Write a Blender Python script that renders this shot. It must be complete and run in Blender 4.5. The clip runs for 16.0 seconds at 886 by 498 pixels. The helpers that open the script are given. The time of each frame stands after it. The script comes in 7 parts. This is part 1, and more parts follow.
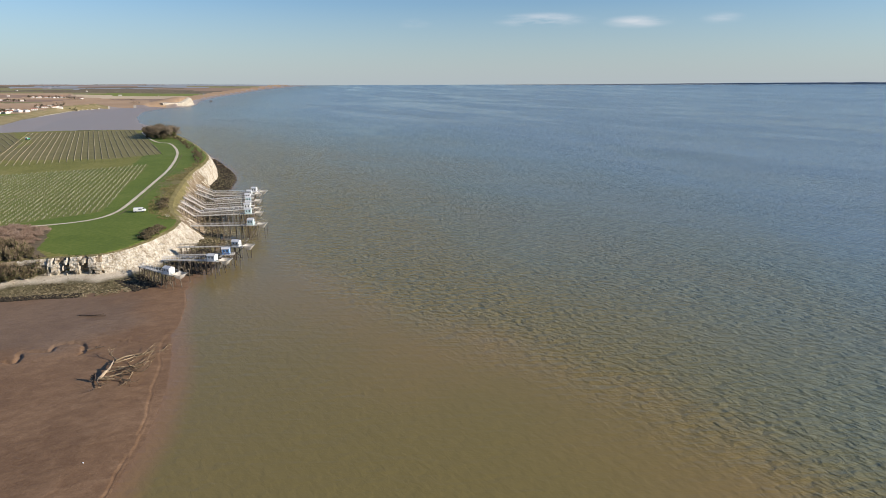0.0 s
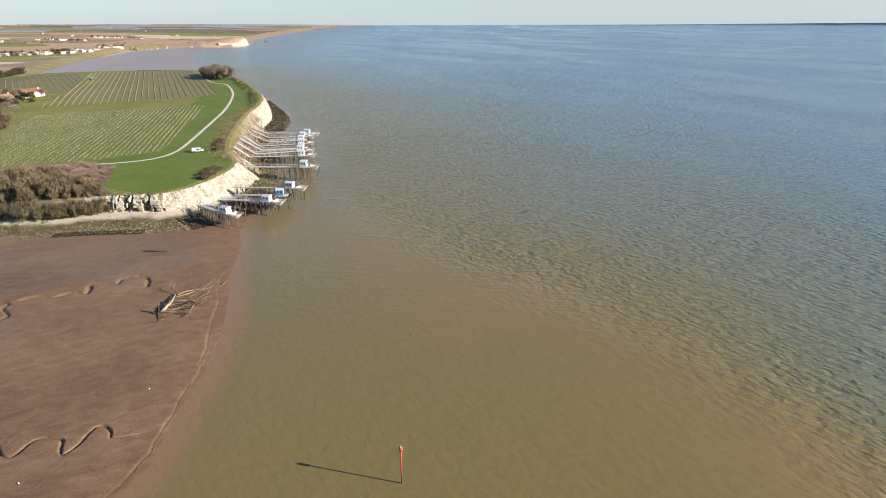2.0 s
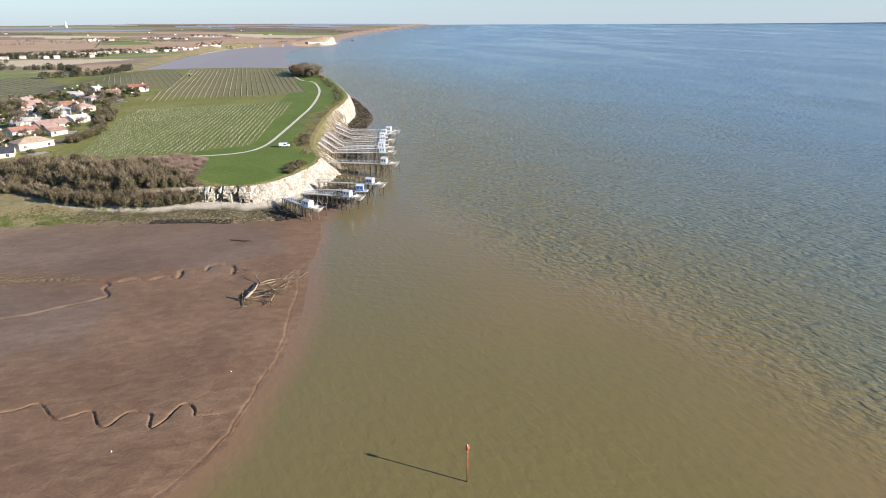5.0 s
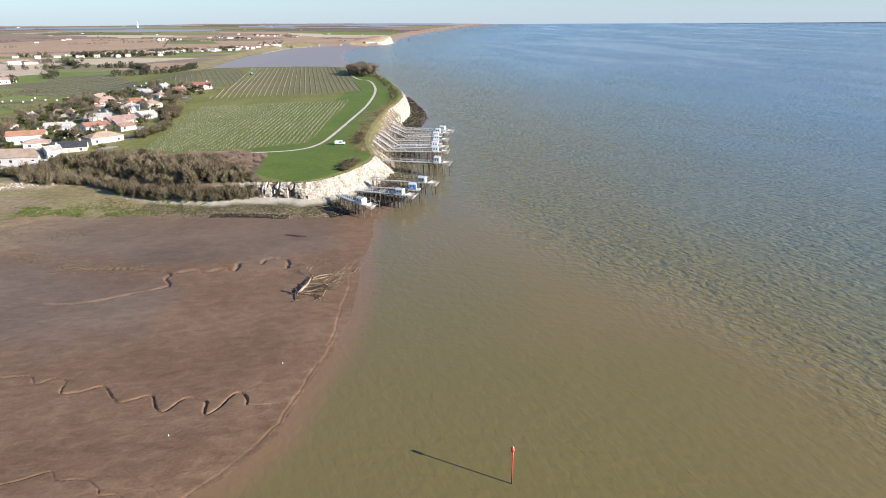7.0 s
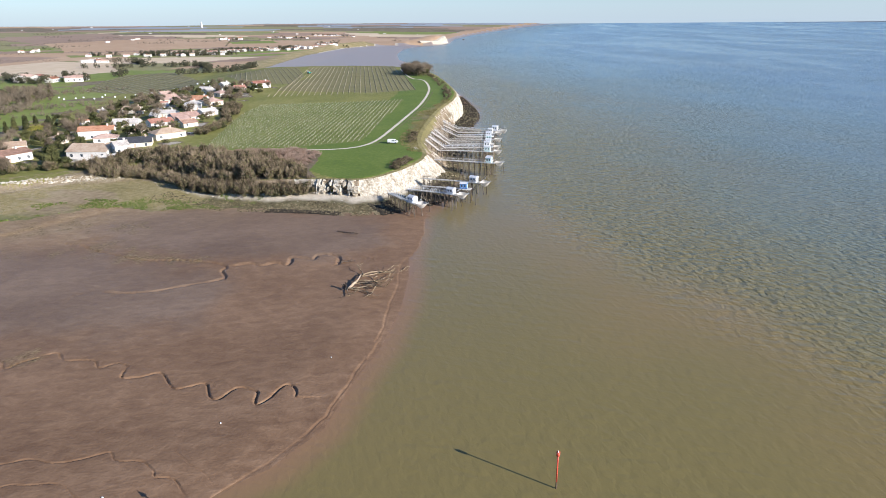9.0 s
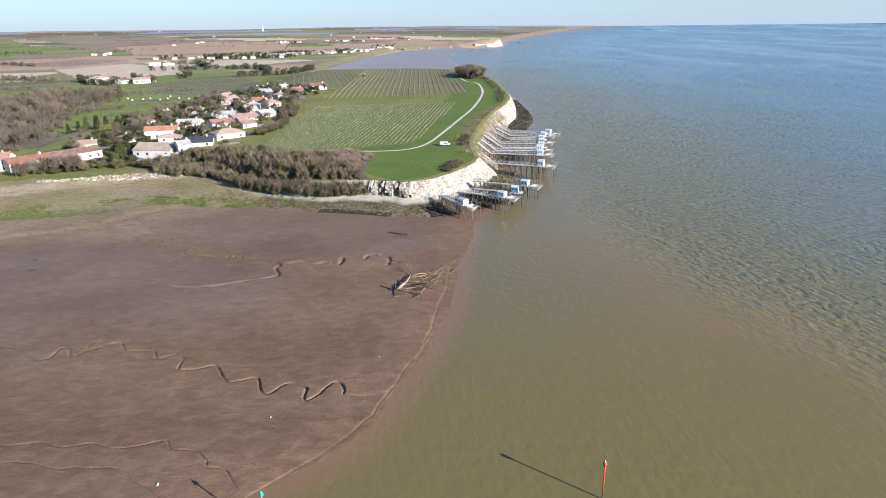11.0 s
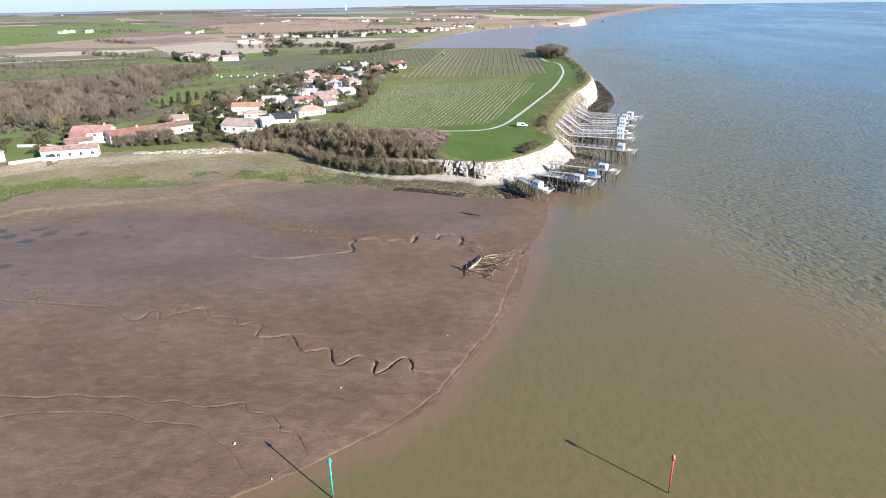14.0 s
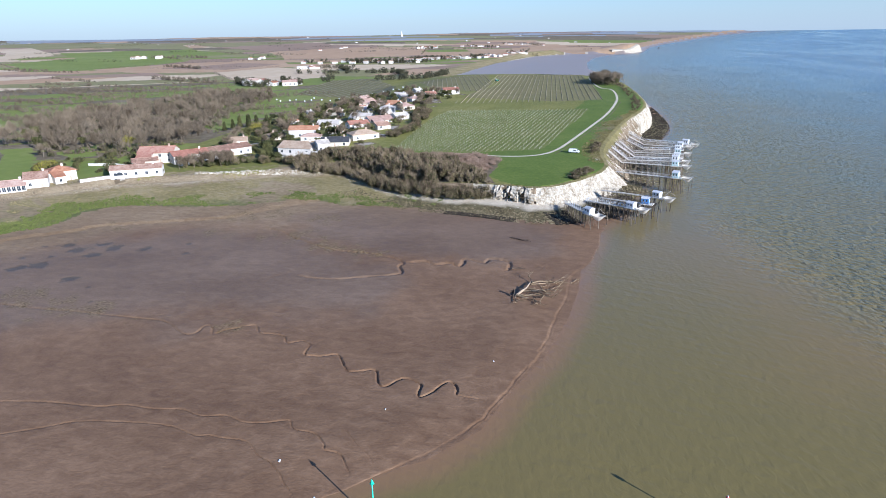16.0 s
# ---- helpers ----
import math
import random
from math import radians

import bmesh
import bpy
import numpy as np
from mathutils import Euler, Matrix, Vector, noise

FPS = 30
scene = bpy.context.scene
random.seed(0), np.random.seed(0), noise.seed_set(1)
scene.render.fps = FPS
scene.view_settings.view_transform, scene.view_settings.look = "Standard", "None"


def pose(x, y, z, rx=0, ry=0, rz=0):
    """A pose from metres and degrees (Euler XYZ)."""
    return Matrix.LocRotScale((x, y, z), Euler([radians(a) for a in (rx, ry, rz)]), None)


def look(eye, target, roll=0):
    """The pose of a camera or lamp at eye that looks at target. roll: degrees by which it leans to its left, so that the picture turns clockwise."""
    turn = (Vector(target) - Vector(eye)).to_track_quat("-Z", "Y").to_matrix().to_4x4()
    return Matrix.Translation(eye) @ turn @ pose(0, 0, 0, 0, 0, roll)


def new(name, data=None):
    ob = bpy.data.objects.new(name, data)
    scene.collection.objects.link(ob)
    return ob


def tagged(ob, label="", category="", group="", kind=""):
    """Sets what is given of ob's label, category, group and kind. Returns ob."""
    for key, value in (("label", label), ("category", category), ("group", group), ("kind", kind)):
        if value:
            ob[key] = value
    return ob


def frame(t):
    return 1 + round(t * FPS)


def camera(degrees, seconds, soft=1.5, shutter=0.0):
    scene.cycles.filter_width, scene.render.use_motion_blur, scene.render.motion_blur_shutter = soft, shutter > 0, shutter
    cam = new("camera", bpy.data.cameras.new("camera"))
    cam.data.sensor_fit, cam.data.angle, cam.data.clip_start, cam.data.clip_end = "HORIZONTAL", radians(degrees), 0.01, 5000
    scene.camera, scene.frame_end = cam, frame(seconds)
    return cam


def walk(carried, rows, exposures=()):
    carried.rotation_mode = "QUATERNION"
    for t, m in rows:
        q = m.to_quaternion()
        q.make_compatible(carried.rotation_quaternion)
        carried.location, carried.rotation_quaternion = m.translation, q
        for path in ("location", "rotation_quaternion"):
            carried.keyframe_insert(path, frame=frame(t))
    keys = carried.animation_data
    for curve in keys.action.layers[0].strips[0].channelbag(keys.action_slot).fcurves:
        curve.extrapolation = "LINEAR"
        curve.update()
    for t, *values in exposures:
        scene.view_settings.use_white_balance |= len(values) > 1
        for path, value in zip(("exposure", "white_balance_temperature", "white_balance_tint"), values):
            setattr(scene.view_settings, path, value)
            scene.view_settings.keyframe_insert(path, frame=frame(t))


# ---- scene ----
# the drone hangs on one spot and turns to its left
EYE_Z = 65.0
cam = camera(70.05, 16.0, soft=0.62)
TURN = [
    (0, 0.00, -14.80, -0.21), (0.5, 1.18, -17.58, -0.19), (1, 2.34, -18.48, -0.18),
    (1.5, 3.51, -19.34, -0.18), (2, 4.71, -19.74, -0.18), (2.5, 5.86, -19.72, -0.18),
    (3, 7.05, -19.73, -0.19), (3.5, 8.22, -19.75, -0.20), (4, 9.46, -19.78, -0.22),
    (6.5, 15.56, -19.76, -0.34), (7, 16.79, -19.79, -0.37), (7.5, 17.98, -19.78, -0.40),
    (8, 19.14, -19.79, -0.43), (8.5, 20.36, -19.78, -0.47), (9, 21.54, -19.79, -0.50),
    (11.5, 27.46, -19.74, -0.68), (12, 28.63, -20.58, -0.71), (12.5, 29.81, -21.17, -0.74),
    (13, 30.95, -21.16, -0.77), (13.5, 32.13, -21.14, -0.80), (14, 33.29, -21.14, -0.83),
    (14.5, 34.48, -21.13, -0.85), (15, 35.65, -21.12, -0.88), (15.5, 36.79, -20.30, -0.90),
    (16, 37.92, -18.90, -0.91),
]
walk(cam, [(t, pose(0, 0, EYE_Z, 90 + pitch, 0, yaw) @ pose(0, 0, 0, 0, 0, roll)) for t, yaw, pitch, roll in TURN],
     exposures=[(0.0, 0.44, 6900, 12), (0.6, 0.68, 7200, 12), (1.2, 0.83, 7150, 12), (4.0, 0.86, 6620, 12), (9.0, 0.86, 6170, 12), (11.5, 0.89, 5930, 12), (13.0, 1.02, 5870, 12), (15.2, 1.03, 5770, 12), (15.6, 0.97, 5670, 12), (16.0, 0.76, 5550, 12)])

# ---- sky and sun ----
SUN_ELEV, SUN_ROT = 20.8, 100.8
world = bpy.data.worlds.new("sky")
scene.world = world
world.use_nodes = True
wn, wl = world.node_tree.nodes, world.node_tree.links
wn.clear()
sky = wn.new("ShaderNodeTexSky")
sky.sky_type = "NISHITA"
sky.sun_disc = False
sky.sun_elevation, sky.sun_rotation = radians(SUN_ELEV), radians(SUN_ROT)
sky.altitude, sky.air_density, sky.dust_density, sky.ozone_density = 60, 1.0, 0.1, 3.0
back = wn.new("ShaderNodeBackground")
back.inputs["Strength"].default_value = 0.074
wout = wn.new("ShaderNodeOutputWorld")
# thin fair-weather wisps high over the estuary: direction, half width, half height, density
CLOUDS = [((0.1476, 0.9852, 0.0875), 0.085, 0.013, 1.0), ((0.2806, 0.9562, 0.0829), 0.06, 0.011, 0.85), ((-0.04, 0.9957, 0.0835), 0.03, 0.01, 0.3), ((0.3856, 0.9189, 0.0836), 0.035, 0.01, 0.4)]
wtc = wn.new("ShaderNodeTexCoord")
wmap = wn.new("ShaderNodeMapping")
wmap.inputs["Scale"].default_value, wmap.inputs["Location"].default_value = (14.0, 14.0, 90.0), (0.35, 0.0, 0.6)
wl.new(wtc.outputs["Generated"], wmap.inputs[0])
wisp = wn.new("ShaderNodeTexNoise")
wisp.inputs["Scale"].default_value, wisp.inputs["Detail"].default_value = 1.0, 6
wl.new(wmap.outputs[0], wisp.inputs["Vector"])
wfac = wn.new("ShaderNodeMapRange")
wfac.inputs["From Min"].default_value, wfac.inputs["From Max"].default_value, wfac.inputs["To Max"].default_value = 0.36, 0.66, 0.75
wl.new(wisp.outputs["Fac"], wfac.inputs[0])
cloudy = None
for toward, wide, tall, dense in CLOUDS:
    off = wn.new("ShaderNodeVectorMath")
    off.operation = "SUBTRACT"
    off.inputs[1].default_value = toward
    wl.new(wtc.outputs["Generated"], off.inputs[0])
    squash = wn.new("ShaderNodeVectorMath")
    squash.operation = "MULTIPLY"
    squash.inputs[1].default_value = (1 / wide, 1 / wide, 1 / tall)
    wl.new(off.outputs[0], squash.inputs[0])
    reach = wn.new("ShaderNodeVectorMath")
    reach.operation = "LENGTH"
    wl.new(squash.outputs[0], reach.inputs[0])
    puff = wn.new("ShaderNodeMapRange")
    puff.interpolation_type = "SMOOTHSTEP"
    puff.inputs["From Min"].default_value, puff.inputs["From Max"].default_value, puff.inputs["To Min"].default_value, puff.inputs["To Max"].default_value = 0.1, 1.0, dense, 0.0
    wl.new(reach.outputs["Value"], puff.inputs[0])
    if cloudy is None:
        cloudy = puff.outputs[0]
    else:
        most = wn.new("ShaderNodeMath")
        most.operation = "MAXIMUM"
        wl.new(cloudy, most.inputs[0])
        wl.new(puff.outputs[0], most.inputs[1])
        cloudy = most.outputs[0]
thin_cloud = wn.new("ShaderNodeMath")
thin_cloud.operation = "MULTIPLY"
wl.new(cloudy, thin_cloud.inputs[0])
wl.new(wfac.outputs[0], thin_cloud.inputs[1])
tint = wn.new("ShaderNodeMix")
tint.data_type, tint.blend_type = "RGBA", "MULTIPLY"
tint.inputs[0].default_value = 1.0
tint.inputs[7].default_value = (0.86, 1.03, 1.24, 1)
wl.new(sky.outputs[0], tint.inputs[6])
veil = wn.new("ShaderNodeMix")
veil.data_type = "RGBA"
veil.inputs[7].default_value = (7.5, 8.0, 8.8, 1)
wl.new(thin_cloud.outputs[0], veil.inputs[0])
# pale blue haze low over the horizon
wsep = wn.new("ShaderNodeSeparateXYZ")
wl.new(wtc.outputs["Generated"], wsep.inputs[0])
wlow = wn.new("ShaderNodeMapRange")
wlow.inputs["From Min"].default_value, wlow.inputs["From Max"].default_value, wlow.inputs["To Min"].default_value, wlow.inputs["To Max"].default_value = 0.0, 0.11, 0.8, 0.0
wl.new(wsep.outputs["Z"], wlow.inputs[0])
hazy = wn.new("ShaderNodeMix")
hazy.data_type = "RGBA"
hazy.inputs[7].default_value = (4.1, 5.0, 5.9, 1)
wl.new(wlow.outputs[0], hazy.inputs[0])
wl.new(tint.outputs[2], hazy.inputs[6])
wl.new(hazy.outputs[2], veil.inputs[6])
wl.new(veil.outputs[2], back.inputs[0])
wl.new(back.outputs[0], wout.inputs[0])
sun = new("sun", bpy.data.lights.new("sun", "SUN"))
sun.data.energy, sun.data.angle, sun.data.color = 5.0, radians(0.53), (1.0, 0.93, 0.83)
sun_to = Vector((math.sin(radians(SUN_ROT)) * math.cos(radians(SUN_ELEV)), math.cos(radians(SUN_ROT)) * math.cos(radians(SUN_ELEV)), math.sin(radians(SUN_ELEV))))
sun.matrix_world = look(sun_to * 300, (0, 0, 0))

# ---- materials ----
def mat(name, colors, scale=1.0, rough=0.85, bump=0.0, bump_scale=None, fine=8.0, metal=0.0, spec=0.3, stretch=None, island=0.0, objrand=0.0, dist=0.1, over=()):
    """A surface whose colour drifts between colours at two scales, with fine relief. Places are in metres."""
    m = bpy.data.materials.new(name)
    m.use_nodes = True
    n, l = m.node_tree.nodes, m.node_tree.links
    b = n["Principled BSDF"]
    b.inputs["Metallic"].default_value = metal
    b.inputs["Specular IOR Level"].default_value = spec
    geo = n.new("ShaderNodeNewGeometry")
    pos = geo.outputs["Position"]
    if stretch:
        mp = n.new("ShaderNodeMapping")
        mp.inputs["Scale"].default_value = stretch[:3]
        mp.inputs["Rotation"].default_value = (0, 0, radians(stretch[3]) if len(stretch) > 3 else 0)
        l.new(pos, mp.inputs[0])
        pos = mp.outputs[0]

    def noise_at(s, detail):
        t = n.new("ShaderNodeTexNoise")
        t.inputs["Scale"].default_value, t.inputs["Detail"].default_value = s, detail
        l.new(pos, t.inputs["Vector"])
        return t.outputs["Fac"]

    big, small = noise_at(scale, 4), noise_at(scale * fine, 5)
    add = n.new("ShaderNodeMath")
    add.operation = "MULTIPLY_ADD"
    add.inputs[1].default_value = 0.55
    l.new(small, add.inputs[0])
    half = n.new("ShaderNodeMath")
    half.operation = "MULTIPLY"
    half.inputs[1].default_value = 0.45
    l.new(big, half.inputs[0])
    l.new(half.outputs[0], add.inputs[2])
    value = add.outputs[0]
    for amount, source in ((island, "island"), (objrand, "object")):
        if not amount:
            continue
        rnd = geo.outputs["Random Per Island"] if source == "island" else n.new("ShaderNodeObjectInfo").outputs["Random"]
        off = n.new("ShaderNodeMath")
        off.operation = "MULTIPLY_ADD"
        off.inputs[1].default_value = amount
        l.new(rnd, off.inputs[0])
        l.new(value, off.inputs[2])
        sub = n.new("ShaderNodeMath")
        sub.operation = "SUBTRACT"
        sub.inputs[1].default_value = amount / 2
        l.new(off.outputs[0], sub.inputs[0])
        value = sub.outputs[0]
    ramp = n.new("ShaderNodeValToRGB")
    el = ramp.color_ramp.elements
    lo, hi = 0.32, 0.68
    while len(el) < len(colors):
        el.new(0.5)
    for i, c in enumerate(colors):
        el[i].position = lo + (hi - lo) * i / max(1, len(colors) - 1)
        el[i].color = (*c, 1)
    l.new(value, ramp.inputs[0])
    col = ramp.outputs[0]
    for zone, tones in over:
        second = n.new("ShaderNodeValToRGB")
        se = second.color_ramp.elements
        while len(se) < len(tones):
            se.new(0.5)
        for i, c in enumerate(tones):
            se[i].position, se[i].color = lo + (hi - lo) * i / max(1, len(tones) - 1), (*c, 1)
        l.new(value, second.inputs[0])
        at = n.new("ShaderNodeAttribute")
        at.attribute_name = zone
        mx = n.new("ShaderNodeMix")
        mx.data_type = "RGBA"
        l.new(at.outputs["Fac"], mx.inputs[0])
        l.new(col, mx.inputs[6])
        l.new(second.outputs[0], mx.inputs[7])
        col = mx.outputs[2]
    l.new(col, b.inputs["Base Color"])
    rr = n.new("ShaderNodeMapRange")
    rr.inputs["To Min"].default_value, rr.inputs["To Max"].default_value = max(0.02, rough - 0.1), min(1.0, rough + 0.1)
    l.new(value, rr.inputs[0])
    l.new(rr.outputs[0], b.inputs["Roughness"])
    if bump:
        bp = n.new("ShaderNodeBump")
        bp.inputs["Strength"].default_value, bp.inputs["Distance"].default_value = bump, dist
        l.new(noise_at(bump_scale or scale * fine * 2, 6), bp.inputs["Height"])
        l.new(bp.outputs[0], b.inputs["Normal"])
    return m


def mud_material():
    """Tidal mud: red-brown and streaked by the ebb, grey where it is wet, tan and weedy near the marsh."""
    m = bpy.data.materials.new("tidal_mud")
    m.use_nodes = True
    n, l = m.node_tree.nodes, m.node_tree.links
    b = n["Principled BSDF"]
    b.inputs["Specular IOR Level"].default_value = 0.16
    pos = n.new("ShaderNodeNewGeometry").outputs["Position"]

    def tex(scale, detail, stretch, turn, warp=0.0):
        mp = n.new("ShaderNodeMapping")
        mp.vector_type = "TEXTURE"
        mp.inputs["Scale"].default_value, mp.inputs["Rotation"].default_value = stretch, (0, 0, radians(turn))
        l.new(pos, mp.inputs[0])
        t = n.new("ShaderNodeTexNoise")
        t.inputs["Scale"].default_value, t.inputs["Detail"].default_value, t.inputs["Distortion"].default_value = scale, detail, warp
        l.new(mp.outputs[0], t.inputs["Vector"])
        return t.outputs["Fac"]

    def ramp_of(v, stops):
        r = n.new("ShaderNodeValToRGB")
        el = r.color_ramp.elements
        while len(el) < len(stops):
            el.new(0.5)
        for e, (p, c) in zip(el, stops):
            e.position, e.color = p, (*c, 1)
        l.new(v, r.inputs[0])
        return r.outputs[0]

    def zone(name):
        k = n.new("ShaderNodeAttribute")
        k.attribute_name = name
        return k.outputs["Fac"]

    def blend(fac, a, bb):
        k = n.new("ShaderNodeMix")
        k.data_type = "RGBA"
        l.new(fac, k.inputs[0])
        l.new(a, k.inputs[6])
        l.new(bb, k.inputs[7])
        return k.outputs[2]

    def calc(op, a, bb, c=0.0):
        k = n.new("ShaderNodeMath")
        k.operation = op
        for i, v in enumerate((a, bb, c)):
            if isinstance(v, (int, float)):
                k.inputs[i].default_value = v
            else:
                l.new(v, k.inputs[i])
        return k.outputs[0]

    broad, streak, grain = tex(0.045, 4, (1.8, 1, 1), 38), tex(0.5, 5, (1.7, 1, 1), 28, 0.6), tex(2.0, 4, (1.3, 1, 1), 30, 0.3)
    value = calc("ADD", calc("MULTIPLY", broad, 0.4), calc("ADD", calc("MULTIPLY", streak, 0.4), calc("MULTIPLY", grain, 0.2)))
    red = ramp_of(value, ((0.36, (0.142, 0.082, 0.047)), (0.5, (0.198, 0.12, 0.07)), (0.64, (0.262, 0.165, 0.1))))
    grey = ramp_of(value, ((0.36, (0.14, 0.091, 0.06)), (0.5, (0.187, 0.126, 0.084)), (0.64, (0.238, 0.166, 0.114))))
    tan = ramp_of(value, ((0.36, (0.185, 0.122, 0.068)), (0.5, (0.265, 0.186, 0.108)), (0.64, (0.345, 0.256, 0.16))))
    weed = ramp_of(grain, ((0.35, (0.075, 0.05, 0.022)), (0.5, (0.185, 0.13, 0.064)), (0.66, (0.29, 0.215, 0.12))))
    pool = ramp_of(value, ((0.4, (0.08, 0.06, 0.043)), (0.6, (0.13, 0.1, 0.073))))
    wet, pools = zone("wet"), zone("pools")
    col = blend(pools, blend(zone("weedy"), blend(zone("sandy"), blend(wet, red, grey), tan), weed), pool)
    l.new(col, b.inputs["Base Color"])
    rough = calc("SUBTRACT", calc("MULTIPLY_ADD", streak, 0.25, 0.56), calc("MULTIPLY_ADD", wet, 0.08, calc("MULTIPLY", pools, 0.06)))
    l.new(rough, b.inputs["Roughness"])
    bp = n.new("ShaderNodeBump")
    bp.inputs["Strength"].default_value, bp.inputs["Distance"].default_value = 0.8, 0.12
    rough_ground = calc("ADD", calc("MULTIPLY", streak, 1.0), calc("MULTIPLY", grain, 0.7))
    l.new(calc("MULTIPLY", rough_ground, calc("MULTIPLY_ADD", pools, -0.9, 1.0)), bp.inputs["Height"])
    l.new(bp.outputs[0], b.inputs["Normal"])
    return m


M_MUD = mud_material()
M_SILT = mat("bay_silt", [(0.29, 0.222, 0.175), (0.35, 0.275, 0.222)], 0.004, 0.4, 0.1, 0.3, fine=6, spec=0.35)
SEDGE_TONES = [(0.075, 0.092, 0.024), (0.11, 0.13, 0.034), (0.155, 0.165, 0.055)]
LITTER_TONES = [(0.20, 0.145, 0.08), (0.295, 0.222, 0.13), (0.40, 0.315, 0.20)]
SHINGLE_TONES = [(0.40, 0.33, 0.235), (0.54, 0.47, 0.365), (0.65, 0.59, 0.48)]
M_MARSH = mat("marsh_grass", [(0.155, 0.135, 0.052), (0.225, 0.187, 0.08), (0.3, 0.243, 0.128), (0.38, 0.312, 0.19)], 0.05, 0.9, 0.7, 1.5, fine=9, dist=0.3, over=(("litter", LITTER_TONES), ("sedge", SEDGE_TONES), ("shingle", SHINGLE_TONES)))
M_LAWN = mat("mown_grass", [(0.08, 0.122, 0.016), (0.112, 0.16, 0.022), (0.155, 0.192, 0.04)], 0.06, 0.9, 0.6, 2.5, fine=12, dist=0.15)
M_MEADOW = mat("rough_grass", [(0.132, 0.142, 0.03), (0.196, 0.192, 0.046), (0.275, 0.242, 0.09)], 0.04, 0.92, 0.6, 1.2, fine=12, dist=0.3)
M_VINESOIL = mat("vineyard_ground", [(0.15, 0.135, 0.055), (0.19, 0.17, 0.068), (0.24, 0.205, 0.098)], 0.03, 0.95, 0.5, 1.5, fine=16, dist=0.2)
M_VINEGRASS = mat("vineyard_grass", [(0.105, 0.128, 0.03), (0.142, 0.17, 0.038), (0.195, 0.2, 0.07)], 0.03, 0.95, 0.5, 1.5, fine=16, dist=0.2)
M_TRACK = mat("pale_gravel_track", [(0.48, 0.42, 0.32), (0.60, 0.54, 0.43), (0.69, 0.63, 0.52)], 0.2, 0.95, 0.3, 3.0, fine=8)
M_SCRUB = mat("dry_scrub_ground", [(0.10, 0.075, 0.045), (0.15, 0.115, 0.075), (0.20, 0.16, 0.10)], 0.08, 0.95, 0.8, 1.2, fine=8, dist=0.4)
M_REED = mat("dry_reed_litter", [(0.17, 0.13, 0.08), (0.26, 0.205, 0.13), (0.36, 0.295, 0.20)], 0.12, 0.95, 0.8, 1.5, fine=9, dist=0.3)
M_BEACH = mat("chalk_shingle", [(0.42, 0.35, 0.255), (0.56, 0.49, 0.385), (0.67, 0.61, 0.5)], 0.25, 0.95, 0.7, 2.5, fine=10, dist=0.2)
M_SHORE = mat("weedy_foreshore", [(0.045, 0.04, 0.018), (0.1, 0.085, 0.038), (0.19, 0.16, 0.09)], 0.25, 0.85, 0.9, 2.0, fine=8, dist=0.4, over=(("shingle", SHINGLE_TONES),))
M_CHALK = mat("chalk", [(0.16, 0.12, 0.075), (0.34, 0.295, 0.225), (0.51, 0.47, 0.395), (0.61, 0.58, 0.51)], 0.3, 0.95, 1.0, 1.6, fine=5, dist=0.6, stretch=(1, 1, 0.7))
M_SCARP = mat("dry_grass_bank", [(0.10, 0.095, 0.035), (0.185, 0.16, 0.065), (0.29, 0.24, 0.12)], 0.15, 0.95, 1.0, 1.0, fine=9, dist=0.7)
M_FLOW = mat("field_brown", [(0.37, 0.238, 0.14), (0.43, 0.288, 0.175), (0.48, 0.338, 0.22)], 0.004, 0.95, 0.3, 0.3, fine=12)
M_FPALE = mat("field_pale", [(0.49, 0.37, 0.245), (0.56, 0.44, 0.30), (0.63, 0.51, 0.36)], 0.004, 0.95, 0.3, 0.3, fine=12)
M_FDARK = mat("field_plum", [(0.25, 0.168, 0.115), (0.295, 0.2, 0.14), (0.34, 0.24, 0.17)], 0.004, 0.95, 0.3, 0.3, fine=12)
M_FGREEN = mat("field_green", [(0.14, 0.175, 0.03), (0.185, 0.225, 0.045), (0.235, 0.255, 0.08)], 0.008, 0.95, 0.3, 0.3, fine=14)
M_FOLIVE = mat("field_olive", [(0.19, 0.18, 0.07), (0.24, 0.22, 0.095), (0.29, 0.25, 0.125)], 0.006, 0.95, 0.4, 0.3, fine=14)
M_HEATH = mat("reed_and_scrub", [(0.1, 0.082, 0.046), (0.17, 0.135, 0.085), (0.26, 0.21, 0.14)], 0.03, 0.95, 0.9, 0.5, fine=10, dist=0.8)
# pale blue-grey: distance haze is mixed into this woodland colour
M_HAZEWOOD = mat("haze_tinted_woodland", [(0.25, 0.275, 0.31), (0.28, 0.305, 0.335), (0.31, 0.33, 0.36)], 0.01, 0.95, 0.5, 0.2, fine=8)
M_LANE = mat("grey_lane", [(0.28, 0.25, 0.21), (0.36, 0.325, 0.275), (0.43, 0.39, 0.335)], 0.15, 0.9, 0.2, 3.0)

# ---- the lie of the land ----
SHORE = [(-200, -420), (-110, -120), (-78, 0), (-66, 37), (-63, 49), (-59, 58), (-55, 65), (-52.5, 77), (-55, 92), (-56, 105), (-60.5, 125), (-67, 144), (-73, 158),
         (-79, 179), (-86, 197), (-86, 215), (-92, 235), (-98, 265), (-111, 285), (-128, 343), (-137, 396), (-146, 433), (-160, 475), (-198, 550),
         (-240, 625), (-275, 680), (-330, 740), (-390, 860), (-440, 976), (-512, 1086), (-605, 1275), (-701, 1516), (-745, 1720), (-728, 1822), (-751, 1964),
         (-890, 2392), (-980, 2824), (-1080, 3872), (-1000, 5050), (-5100, 5050), (-5100, -420)]
